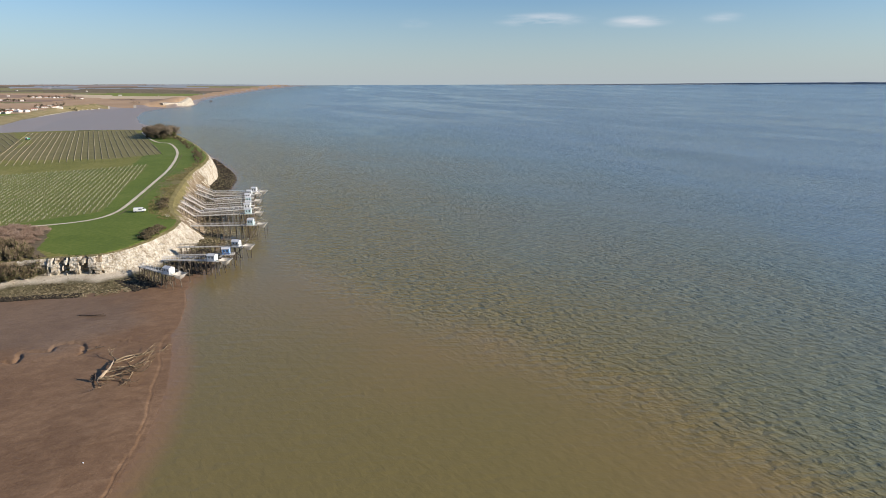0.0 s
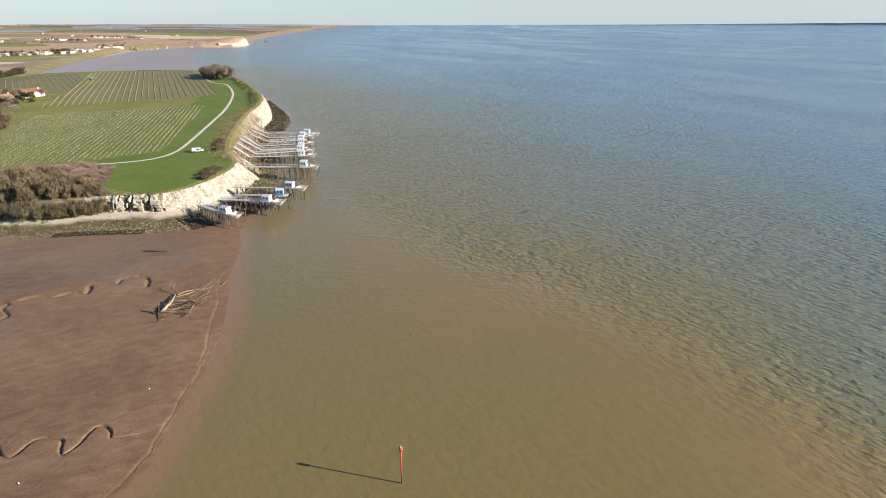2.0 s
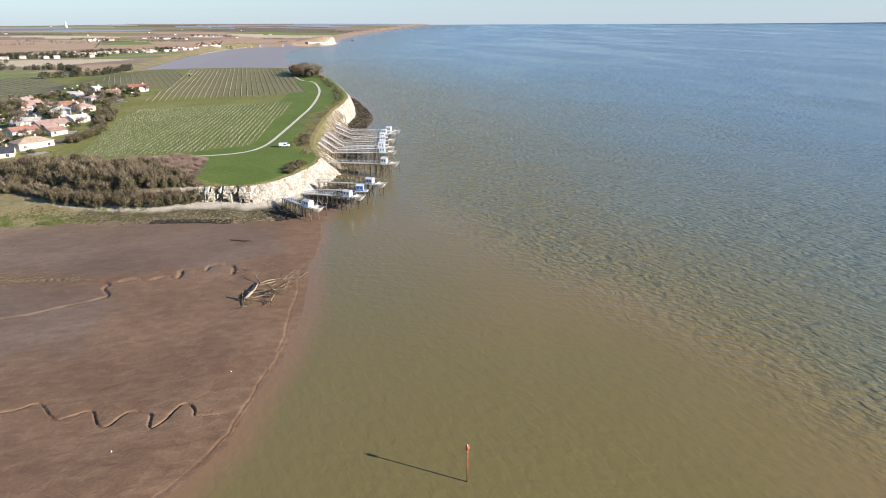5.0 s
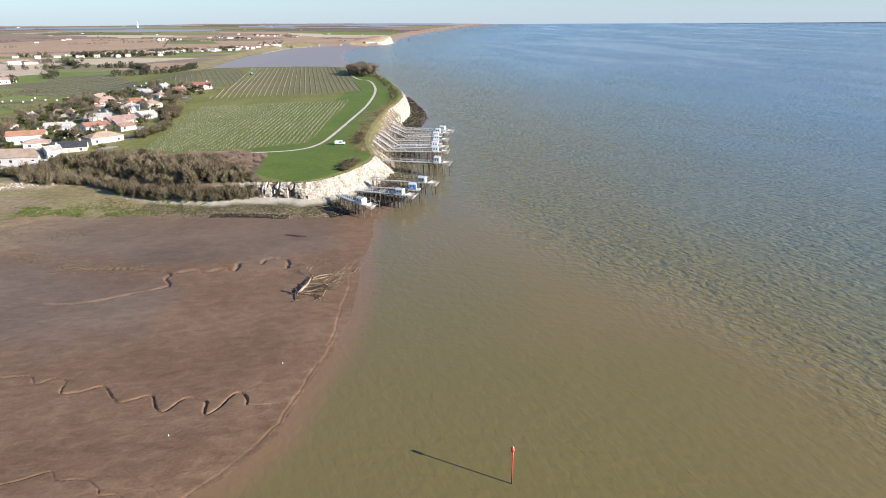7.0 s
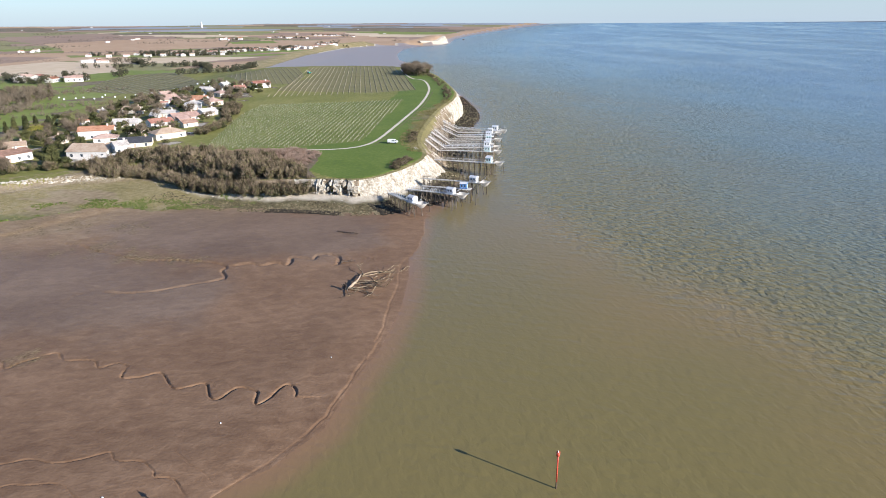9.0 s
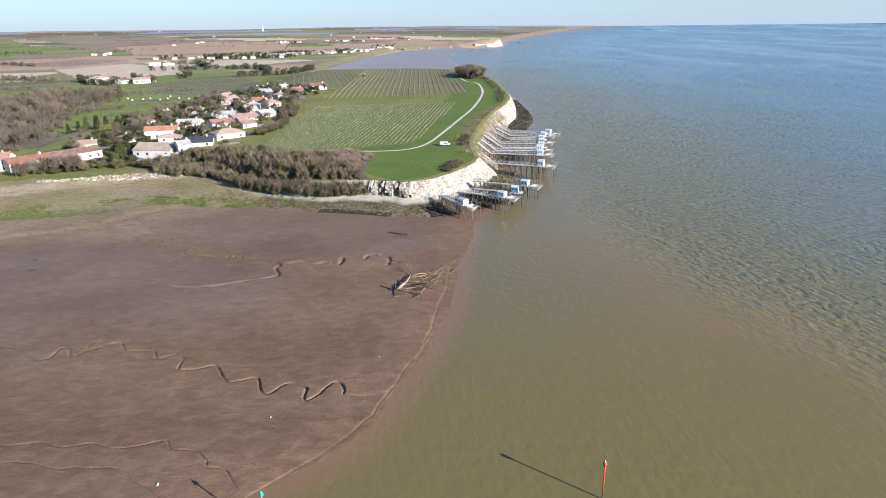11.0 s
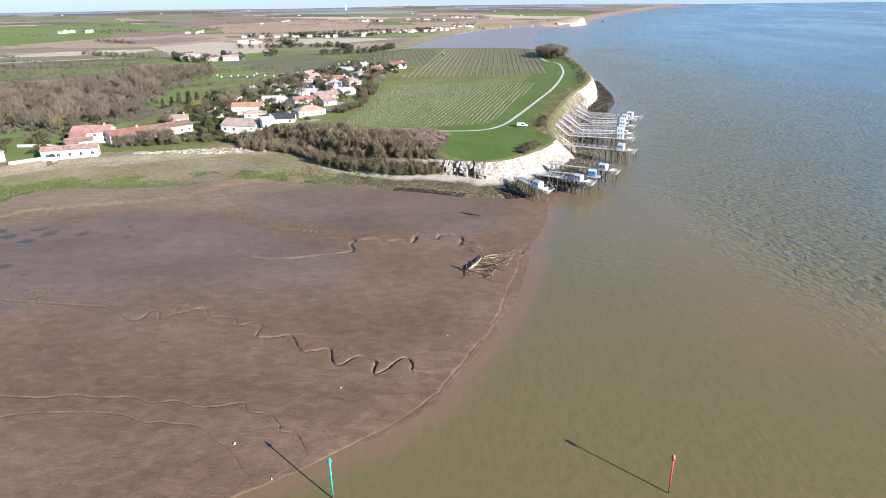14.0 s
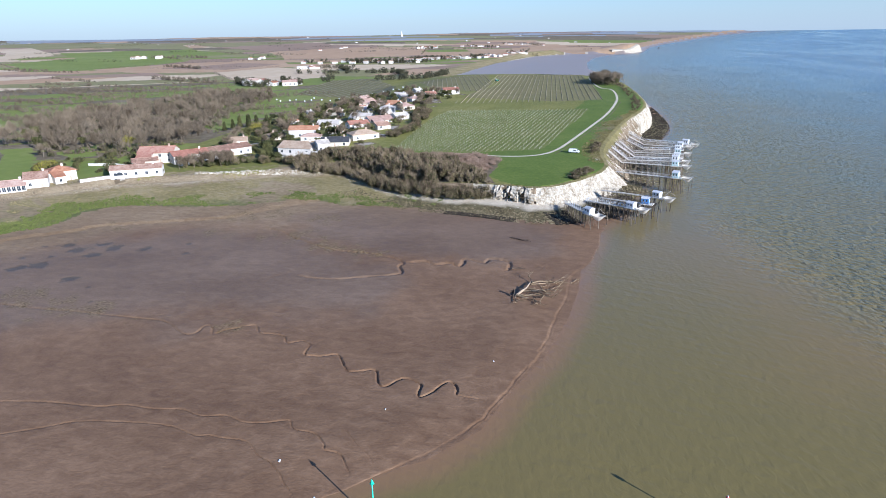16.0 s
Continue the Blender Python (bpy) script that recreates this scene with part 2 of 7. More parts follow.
LAND = [(-330, -420), (-318, -100), (-308, 40), (-299, 88), (-291, 106), (-285, 128), (-268, 146), (-252, 164), (-236, 190), (-222, 203), (-205, 203), (-190, 199),
        (-172, 196), (-158, 197), (-147, 201), (-138, 204), (-127, 206.5), (-117, 208), (-111, 215), (-107.5, 230), (-105.5, 245), (-109, 258), (-117, 270),
        (-124, 284), (-131, 305), (-138, 330), (-145, 358), (-150, 384), (-152, 400), (-157, 425), (-165, 448), (-179, 478), (-196, 512), (-213, 545),
        (-240, 595), (-262, 632), (-292, 670), (-335, 700), (-395, 694), (-446, 672), (-490, 640), (-530, 700)]
LAND += [(-590, 790), (-640, 900), (-745, 1141), (-855, 1500), (-860, 1660), (-800, 1750), (-745, 1815), (-765, 1964),
         (-915, 2392), (-1010, 2824), (-1130, 3872), (-1150, 5050), (-5100, 5050), (-5100, -420)]
MARSH_EDGE = [(-262, -420), (-250, 0), (-247, 70), (-245, 84), (-253, 101), (-248, 116), (-224, 131), (-212, 141), (-202, 161), (-193, 168), (-181, 166), (-173, 174),
              (-161, 178), (-150, 184), (-150, 400), (-600, 400), (-600, -420)]


def inside(poly, x, y):
    res = np.zeros(x.shape, bool)
    for (x0, y0), (x1, y1) in zip(poly, poly[1:] + poly[:1]):
        if y0 != y1:
            res ^= ((y0 > y) != (y1 > y)) & (x < (x1 - x0) * (y - y0) / (y1 - y0) + x0)
    return res


def away(line, x, y, closed=False):
    """The distance to a line of points."""
    best = np.full(x.shape, 1e9)
    for (x0, y0), (x1, y1) in zip(line, line[1:] + line[:1] if closed else line[1:]):
        dx, dy = x1 - x0, y1 - y0
        t = np.clip(((x - x0) * dx + (y - y0) * dy) / (dx * dx + dy * dy + 1e-9), 0, 1)
        best = np.minimum(best, (x - x0 - t * dx) ** 2 + (y - y0 - t * dy) ** 2)
    return np.sqrt(best)


def signed(poly, x, y):
    """Metres inside a polygon; negative outside."""
    return away(poly, x, y, True) * np.where(inside(poly, x, y), 1, -1)


def lattice(i, j):
    v = np.sin(i * 127.1 + j * 311.7) * 43758.5453
    return v - np.floor(v)


def vnoise(x, y, size):
    """Smooth noise from 0 to 1, with lumps of that size in metres."""
    x, y = x / size, y / size
    i, j = np.floor(x), np.floor(y)
    u, v = x - i, y - j
    u, v = u * u * (3 - 2 * u), v * v * (3 - 2 * v)
    return (lattice(i, j) * (1 - u) + lattice(i + 1, j) * u) * (1 - v) + (lattice(i, j + 1) * (1 - u) + lattice(i + 1, j + 1) * u) * v


def fuzz(x, y, size):
    return vnoise(x, y, size) * 0.6 + vnoise(x + 37, y - 11, size * 0.4) * 0.3 + vnoise(x - 5, y + 91, size * 0.15) * 0.1 - 0.5


def step(a, b, v):
    t = np.clip((v - a) / (b - a), 0, 1)
    return t * t * (3 - 2 * t)


def swell_up(r):
    """The far plain and sea lie a little higher, so that the horizon stands where the eye's height puts it."""
    return 44.5 * np.clip((r - 2300) / 2692, 0, 1) ** 1.6


def upland(x, y):
    """Height of the ground on the land side of the cliff edge and banks."""
    plateau = 8 + 0.033 * np.clip(y - 200, 0, 240)
    seaward = step(-345, -235, x + 0.55 * np.clip(y - 230, 0, 420))
    seaward = seaward * (1 - step(720, 900, y)) * step(192, 206, y + 0.12 * (x + 170))
    r = np.hypot(x, y)
    coast = np.where(y > 1700, step(-1150, -2000, x), 1.0)
    hills = 50 * np.clip((r - 950) / 4000, 0, 1) ** 1.25 - swell_up(r) + step(1300, 2600, r) * 9 * (vnoise(x, y, 700) - 0.5)
    inland = 4.6 + 1.6 * (vnoise(x, y, 160) - 0.5) + swell_up(r) + hills * coast
    head = np.exp(-(((x + 795) / 62) ** 2 + ((y - 1955) / 125) ** 2)) + 0.25 * np.exp(-(((x + 800) / 60) ** 2 + ((y - 1790) / 60) ** 2))
    return inland * (1 - seaward) + plateau * seaward + 20 * head + 0.25 * (vnoise(x, y, 25) - 0.5)


CREEKS = [
    ([(-205, 36), (-190, 43), (-177, 49.9), (-169.4, 52.8), (-159.4, 58), (-150.8, 61.7), (-142.7, 65.4), (-136.7, 68.2), (-127.9, 66.3), (-125.5, 67.5), (-125.7, 69.3), (-127.4, 71.6), (-126.8, 72.7), (-124.6, 72.4), (-122.5, 70.4), (-121.4, 70.8), (-121.5, 73.4), (-119.7, 76.6), (-118, 79.7), (-114.9, 77.6), (-113.3, 77.3), (-109.4, 79.5), (-107.2, 79.5), (-105.7, 78), (-104.2, 77.7), (-103.1, 80.5), (-101.3, 80.8), (-99.8, 80.2)], 0.3, 0.36),
    ([(-99.8, 80.2), (-98.5, 77.7), (-97.5, 76.5), (-96.7, 76.8), (-93.7, 78.4), (-92.6, 80.6), (-91.2, 80.9), (-88, 78.7), (-84.8, 76.9), (-82.9, 79), (-80.8, 81.4), (-78.3, 78.5), (-76.1, 76.9), (-74.7, 77.5), (-74.7, 80.8), (-73.9, 82.4), (-70.9, 82.3), (-69.6, 82.1), (-68.5, 79.4), (-67.2, 78.1), (-66.3, 80.8), (-66.6, 84), (-66.3, 86.3), (-64.8, 86.2), (-62.9, 84.7), (-62.4, 83.1), (-60.4, 83.7), (-57.9, 84.8)], 0.37, 0.46),
    ([(-99.8, 80.2), (-99.1, 83.4), (-98.8, 86.9)], 0.16, 0.12),
    ([(-76.1, 76.9), (-76.8, 75), (-80.3, 74.7), (-84.1, 74)], 0.14, 0.1),
    ([(-150, 14), (-136, 25.5), (-127.7, 31.9), (-121, 36.5), (-112.7, 40.4), (-109.8, 44), (-104, 46.1), (-99.4, 49.7), (-96.9, 49.8), (-94.4, 50.4), (-92.1, 52.8), (-90.5, 53.4), (-87.3, 53.5), (-84.4, 55.3), (-81.3, 58.9), (-80.6, 59), (-78.4, 57.3), (-74.6, 59.3), (-72.2, 58.4), (-70.7, 57.9), (-69.9, 56.7), (-67.6, 57.8), (-66, 57.5), (-63.8, 56.1), (-62.5, 55.6)], 0.22, 0.24),
    ([(-128, 12), (-119, 25), (-113.7, 32), (-111.7, 36.2), (-100, 43.8), (-95.5, 45.7), (-93.2, 45.9), (-90, 46.4), (-88.6, 48.1), (-86.7, 48.4), (-82.8, 50.6), (-80.8, 50.6), (-78.8, 49.8), (-76.6, 49.4), (-74.4, 49.6), (-73.1, 49.1), (-70.6, 48.7), (-69.2, 47.8), (-66.9, 47.3), (-64.3, 46.1)], 0.18, 0.19),
    ([(-136.9, 96.4), (-138.9, 98.6), (-139.7, 100.8), (-139, 103.6), (-136.5, 106.5)], 0.3, 0.2),
    ([(-136, 106), (-132.1, 106.8), (-127, 108.6), (-123.3, 111.3), (-119, 116.5), (-112.5, 123.9), (-112.6, 125.8), (-117.3, 128.9), (-117, 132), (-121.9, 133.4), (-130.1, 132.2), (-134, 131), (-141.5, 127.7), (-150.1, 127.2), (-157, 128.4), (-163.1, 128.2), (-172, 131), (-180, 129)], 0.72, 0.45),
    ([(-117, 132), (-113.4, 137.2), (-109.1, 135.8), (-108, 137.1), (-106.3, 140.4), (-102.3, 138.5), (-103.2, 142.4), (-105.2, 144.6), (-103.1, 146), (-97.6, 145.4), (-99.3, 149.5), (-95.4, 151.3), (-92, 150.6), (-89.3, 145.5), (-90.1, 142.9)], 0.95, 0.65),
    ([(-90, 147.3), (-86.7, 151.6), (-81.6, 152.5), (-76.2, 151)], 0.25, 0.2),
    ([(-72.3, 63.2), (-69.4, 62.2), (-66.2, 60.9), (-64, 60.7), (-61.9, 59.8), (-60.3, 58.8)], 0.14, 0.12),
    ([(-96.9, 76.9), (-92, 74.6), (-88, 74.2)], 0.12, 0.08),
    ([(-112, 79), (-106.5, 84), (-102.4, 88.6)], 0.12, 0.09),
    ([(-108, 168), (-98, 163), (-88, 160.5), (-80, 158.5), (-76, 155)], 0.22, 0.1),
    ([(-150, 96), (-141, 93), (-133, 92.5)], 0.14, 0.08),
    ([(-94.6, 50.5), (-93.8, 53.6)], 0.1, 0.1), ([(-91, 53), (-90.2, 55.8)], 0.1, 0.1), ([(-66.3, 86), (-66.9, 88.6)], 0.12, 0.12), ([(-77, 177), (-88, 172), (-99, 172)], 0.14, 0.06),
]
# the little step that the tide has cut along the edge of the mud
SCARP = [(-83, 196), (-77.5, 181.8), (-74, 169.2), (-72.9, 159.9), (-71.8, 149.8), (-67.6, 140), (-62.6, 124.8), (-59, 114), (-57, 104), (-55.6, 94), (-54.6, 87), (-53.2, 80), (-54.2, 71), (-56.8, 61.1), (-59.6, 52.6), (-63.5, 44), (-73, 20), (-95, -60)]


def wavy(line, turns=3):
    """The line cut into short bowed pieces (corner cutting)."""
    for _ in range(turns):
        out = [line[0]]
        for a, b in zip(line, line[1:]):
            out += [(a[0] * 0.75 + b[0] * 0.25, a[1] * 0.75 + b[1] * 0.25), (a[0] * 0.25 + b[0] * 0.75, a[1] * 0.25 + b[1] * 0.75)]
        line = out + [line[-1]]
    return line


def ground_height(x, y, d_land=None, d_shore=None, carve=False):
    x, y = np.asarray(x, float), np.asarray(y, float)
    d_land = signed(LAND, x, y) if d_land is None else d_land
    d_shore = signed(SHORE, x, y) if d_shore is None else d_shore
    steep = step(-205, -165, x) * (1 - step(460, 560, y))
    far_bay = step(690, 800, y) * (1 - step(1730, 1770, y))
    steep = np.maximum(steep, step(240, 330, y) * (1 - far_bay))
    out = -d_land
    mud = np.where(d_shore > 0, np.minimum(0.012 + 0.03 * np.minimum(d_shore, 10) + 0.006 * d_shore, 1.0), np.maximum(0.03 * d_shore, -3))
    mud = np.where(y > 700, np.minimum(mud, 0.25), mud) + 0.05 * (vnoise(x, y, 9) - 0.5) * (d_shore > 1)
    near_step = (y < 200) & (x > -110) & (d_shore > -6) & (d_shore < 26)
    if near_step.any():
        xn, yn = x[near_step], y[near_step]
        ds = away(SCARP, xn, yn) * np.where(xn < np.interp(yn, [p[1] for p in SCARP[::-1]], [p[0] for p in SCARP[::-1]]), 1, -1) + 1.1 * fuzz(xn, yn, 6)
        mud[near_step] += (0.11 * step(-0.05, 0.2, ds) * (0.3 + 1.1 * vnoise(xn, yn, 9)) - 0.15 * np.exp(-((ds - 0.45) / 0.26) ** 2) * step(0.3, 0.45, vnoise(xn + 9, yn, 7))) * step(25, 9, d_shore[near_step])
    beach = 2.7 - out * (0.15 * steep + (0.022 + 0.023 * far_bay) * (1 - steep))
    low = np.maximum(mud, beach)
    low = np.where((out > 60) | (d_shore < -2), mud, low) + swell_up(np.hypot(x, y))
    if carve:
        for line, half, deep in CREEKS:
            line = wavy(line, 2)
            xs, ys = [p[0] for p in line], [p[1] for p in line]
            near = (x > min(xs) - 4) & (x < max(xs) + 4) & (y > min(ys) - 4) & (y < max(ys) + 4)
            if near.any():
                xn, yn = x[near], y[near]
                head, mouth = line[0], line[-1]
                ends = np.minimum(np.hypot(xn - head[0], yn - head[1]), np.hypot(xn - mouth[0], yn - mouth[1]))
                wide = half * 0.56 * (0.55 + 0.45 * step(0, 5, ends)) * (0.85 + 0.35 * vnoise(xn, yn, 4.5))
                d = away(line, xn, yn) + 0.2 * half * (vnoise(xn, yn, 0.7) - 0.5) + 0.35 * half * (vnoise(xn, yn, 2.2) - 0.5)
                rills = 0.07 * deep * np.exp(-(d / (half * 5)) ** 2) * (vnoise(xn * 2.2, yn * 2.2, 1.0) > 0.62)
                low[near] -= deep * (0.35 + 0.65 * step(0, 4, ends)) * (np.clip(1.15 - np.maximum(d, 0) / (1.15 * wide), 0, 1) + 0.05 * np.exp(-(d / (half * 4)) ** 2)) + rills
        low = np.where((d_shore > 0.5) & (low < 0.02), 0.02, low)
    up = upland(x, y)
    bank = 1.2 * steep + (6.0 + 30 * far_bay) * (1 - steep)
    rise = step(0.3, 0.3 + bank, d_land)
    return low * (1 - rise) + up * rise


# ---- ground: one sheet from the mud to the horizon ----
def hull(points):
    return [(float(a), float(b)) for a, b in points]


VINE_NEAR = hull([(-203, 240), (-218, 241), (-234, 272), (-251, 303), (-266, 337), (-271, 359), (-214, 386), (-187, 404), (-168, 336), (-150, 273), (-172, 253)])
VINE_FAR = hull([(-292, 389), (-328, 479), (-347, 541), (-425, 654), (-380, 682), (-332, 690), (-290, 620), (-238, 526), (-201, 455), (-220, 433), (-261, 405)])
VINE_LEFT = hull([(-500, 600), (-469, 604), (-438, 655), (-356, 540), (-336, 500), (-322, 470), (-351, 468), (-393, 488)])
VINE_INLAND = hull([(-540, 447), (-612, 527), (-668, 616), (-640, 668), (-545, 600), (-500, 560), (-440, 480), (-430, 446)])
LAWN = hull([(-153, 244), (-143.5, 215.6), (-130, 209), (-118, 208), (-111, 216), (-107, 232), (-106, 244), (-112, 262), (-120, 268), (-130, 262), (-142, 254)])
SCRUB = hull([(-225, 206), (-205, 228), (-169, 246), (-155, 244), (-142, 214), (-132, 205), (-170, 196), (-200, 200)])
TRACK = hull([(-199, 234), (-171, 245.5), (-155.5, 250.8), (-146, 257.4), (-142.5, 267.5), (-144.6, 286), (-155.7, 335), (-167, 387), (-186, 447), (-207, 495), (-231, 541), (-243, 543), (-272, 591), (-310, 662)])
SPUR = hull([(-200, 432), (-222, 424), (-262, 396), (-290, 376), (-330, 420)])
PADDOCK = hull([(-560, 300), (-470, 260), (-440, 330), (-470, 400), (-540, 360)])
PALE = hull([(-985, 640), (-1010, 790), (-886, 790), (-725, 660), (-715, 560), (-828, 566)])

R = [46.0]
while R[-1] < 5000:
    r = R[-1]
    gap = min(max(r * r / EYE_Z * (0.0011 if r < 170 else 0.0016), 0.14), 1.3) if r < 740 else r * r / EYE_Z * (0.0004 if r < 1800 else 0.0007)
    R.append(r + gap)
R[-1] = 4992
A = list(np.arange(4.0, 80.0, 0.1)) + list(np.arange(80.0, 150.0, 1.0))
R, A = np.array(R), np.radians(np.array(A))
RR, AA = np.meshgrid(R, A, indexing="ij")
GX, GY = -RR * np.sin(AA), RR * np.cos(AA)
D_LAND, D_SHORE = signed(LAND, GX, GY), signed(SHORE, GX, GY)
GZ = ground_height(GX, GY, D_LAND, D_SHORE, carve=True)
print("sheet", GX.shape)


def faces_of(mask):
    """Corner indices of the cells of the sheet that a mask picks."""
    i, j = np.nonzero(mask)
    w = GX.shape[1]
    a = i * w + j
    return np.stack([a, a + w, a + w + 1, a + 1], 1)


def sheet_object(name, mask, index, slots, label, category, smooth=True, zones=None):
    quads = faces_of(mask)
    used, flat = np.unique(quads, return_inverse=True)
    me = bpy.data.meshes.new(name)
    co = np.stack([GX.ravel()[used], GY.ravel()[used], GZ.ravel()[used]], 1)
    me.vertices.add(len(co))
    me.vertices.foreach_set("co", co.ravel().astype(np.float32))
    me.loops.add(quads.size)
    me.loops.foreach_set("vertex_index", flat.ravel().astype(np.int32))
    me.polygons.add(len(quads))
    me.polygons.foreach_set("loop_start", np.arange(0, quads.size, 4, dtype=np.int32))
    me.polygons.foreach_set("use_smooth", np.full(len(quads), smooth))
    me.polygons.foreach_set("material_index", index[mask].astype(np.int32))
    for s in slots:
        me.materials.append(s)
    for zone, values in (zones or {}).items():
        me.attributes.new(zone, "FLOAT", "POINT").data.foreach_set("value", values.ravel()[used].astype(np.float32))
    me.update(calc_edges=True)
    me.validate()
    return tagged(new(name, me), label, category, kind="structure")


# the middle of each cell, and what grows there
CX, CY = (GX[:-1, :-1] + GX[1:, 1:]) / 2, (GY[:-1, :-1] + GY[1:, 1:]) / 2
CL, CS = (D_LAND[:-1, :-1] + D_LAND[1:, 1:]) / 2, (D_SHORE[:-1, :-1] + D_SHORE[1:, 1:]) / 2
CR = np.hypot(CX, CY)
is_land = CL > 0.2
is_mud = ~is_land & (CS > -22)
F1, F2 = fuzz(CX, CY, 14), fuzz(CX + 300, CY, 5)

SLOTS_LOW = [M_MUD, M_SILT, M_MARSH, M_SHORE]
low_kind = np.zeros(CX.shape, int)
low_kind[(CY > 560)] = 1


def speckle(chance):
    """Cells picked by chance, so that one ground fades into the next."""
    return lattice(np.floor(CX * 3.1), np.floor(CY * 3.1)) < chance


# how wet, sandy or weedy the mud is
WET_WEST = [(-225, 40), (-216, 74), (-213, 84), (-207, 97), (-205, 105), (-197, 115), (-177, 117), (-156, 127), (-138, 123), (-121, 123), (-106, 118), (-104, 101), (-124, 84), (-142, 67), (-161, 46), (-175, 20)]
WET_EAST = [(-182, 144), (-183, 162), (-172, 176), (-144, 184), (-117, 187), (-93, 182), (-86, 166), (-97, 151), (-119, 137), (-137, 133), (-159, 134)]
G1, G2, G3 = fuzz(GX, GY, 16), fuzz(GX + 70, GY - 40, 5), fuzz(GX - 55, GY + 20, 2.2)
mud_zone = (GY < 240) & (D_LAND < 2)
wet = np.maximum(step(-13, 9, signed(WET_WEST, GX, GY) + 26 * G1 + 6 * G2), step(-6, 6, signed(WET_EAST, GX, GY) + 14 * G1 + 6 * G2)) * mud_zone
sandy = step(-46, -8, signed(MARSH_EDGE, GX, GY) + 26 * G1 + 10 * G2) * (GX < -145) * mud_zone * (1 - 0.7 * wet)
weedy = np.zeros(GX.shape)
for ax, ay, ar in ((-223.6, 97.6, 4), (-204.7, 148.7, 5), (-161.5, 128.6, 7), (-184.2, 119.3, 4), (-174.4, 122.1, 4), (-191, 116.4, 4), (-134.5, 131.8, 5), (-130, 132.4, 4), (-140, 131.7, 5), (-203.5, 136, 6), (-164.3, 57.4, 4), (-159.5, 60.6, 4), (-170, 55.4, 5), (-144.3, 64.5, 3), (-121.5, 75.5, 2.5), (-195, 132.3, 5), (-178.5, 53, 6), (-149, 129.5, 6), (-190, 144, 5), (-172, 150, 5)):
    weedy = np.maximum(weedy, step(0.0, 0.9, 1.05 - np.hypot((GX - ax) * 0.75, GY - ay) / ar + 2.4 * G2 + 2.4 * G3))
pools = np.zeros(GX.shape)
for ax, ay, ar in ((-204.5, 65.5, 3.9), (-209.7, 79, 4), (-201.1, 80.3, 2.6), (-218, 79.3, 3.6), (-208.6, 87, 2.2), (-201.9, 87.5, 3.2), (-222.2, 75.1, 1.6), (-192.9, 92.9, 2.4), (-171.5, 85.8, 1.5), (-184.7, 66.1, 2.2), (-174.3, 66.9, 1), (-163.8, 62.4, 0.9), (-210.7, 71.9, 1.4), (-206.9, 61.7, 2.9), (-186, 104, 1.2), (-178, 98, 1), (-216, 66, 2.4)):
    along_view = (GX - ax) * ax / math.hypot(ax, ay) + (GY - ay) * ay / math.hypot(ax, ay)
    across = (GX - ax) * ay / math.hypot(ax, ay) - (GY - ay) * ax / math.hypot(ax, ay)
    pools = np.maximum(pools, step(0.0, 0.35, 0.9 - np.hypot(across * 0.85, along_view * 1.05) / ar + 1.5 * G2 + 1.3 * G3))
weedy = weedy * (0.35 + 0.5 * step(-0.15, 0.2, fuzz(GX, GY, 1.3)))
GZ = GZ - 0.05 * pools * mud_zone
marsh = inside(MARSH_EDGE, CX + 5 * F1 + 6 * F2, CY + 5 * F1 + 6 * F2) & (CX < -148) & (CY < 300)
low_kind[marsh] = 2
cliffside = (CX > -205) & (CY < 640) & (CY > 170)
low_kind[cliffside & (-CL < 18 + 6 * F2) & (CX > -172)] = 3
# sedge along the mud, dead reed behind it, shingle under the cliff and the bank
edge_d = away(MARSH_EDGE[:15], GX, GY)
sedge = 0.9 * step(7, -7, edge_d - 4 - 12 * step(135, 95, GY) - 20 * G1 - 14 * G2) * (GX < -145)
litter = np.maximum(step(0.06, 0.2, fuzz(GX * 0.6, GY * 1.5, 16)), step(4, -4, -D_LAND - 5 - 16 * G1) * (GX < -200)) * (GY < 205)
shingle = np.maximum(step(9.5, 5.5, -D_LAND - 5 * G2) * (GX > -190) * (GY < 240), 0.55 * step(4, 0, -D_LAND - 8 * G1 - 5 * G3) * (GX < -190) * (GY < 205))
mudflat = sheet_object("mudflat", is_mud, low_kind, SLOTS_LOW, "smooth brown tidal mudflat cut by winding creeks", "mudflat", zones={"sedge": sedge, "litter": litter, "shingle": shingle, "wet": wet, "sandy": sandy, "weedy": weedy, "pools": pools})

SLOTS_LAND = [M_MEADOW, M_LAWN, M_VINEGRASS, M_VINESOIL, M_TRACK, M_SCRUB, M_SCARP, M_FLOW, M_FPALE, M_FDARK, M_FGREEN, M_FOLIVE, M_HEATH, M_HAZEWOOD, M_MARSH, M_BEACH, M_LANE, M_REED]
land_kind = np.zeros(CX.shape, int)
# far fields: patches of farmland, longer across than deep
rng = np.random.RandomState(4)
seeds_r = np.exp(rng.uniform(math.log(620), math.log(5000), 420))
seeds_a = np.radians(rng.uniform(4, 110, 420))
SX, SY = -seeds_r * np.sin(seeds_a), seeds_r * np.cos(seeds_a)
pick = rng.choice([7, 7, 7, 8, 8, 9, 9, 10, 11, 11, 11, 12], 420)
# the farthest patches also draw on the haze-tinted woodland
pick[seeds_r > 3300] = rng.choice([9, 11, 13, 13, 12, 7], (seeds_r > 3300).sum())
far = CR > 640
fx, fy = CX[far] + 30 * fuzz(CX[far], CY[far], 200), CY[far] + 30 * fuzz(CY[far], CX[far], 200)
lr, fa = np.log(np.hypot(fx, fy)), np.arctan2(-fx, fy)
best, which = np.full(fx.shape, 1e9), np.zeros(fx.shape, int)
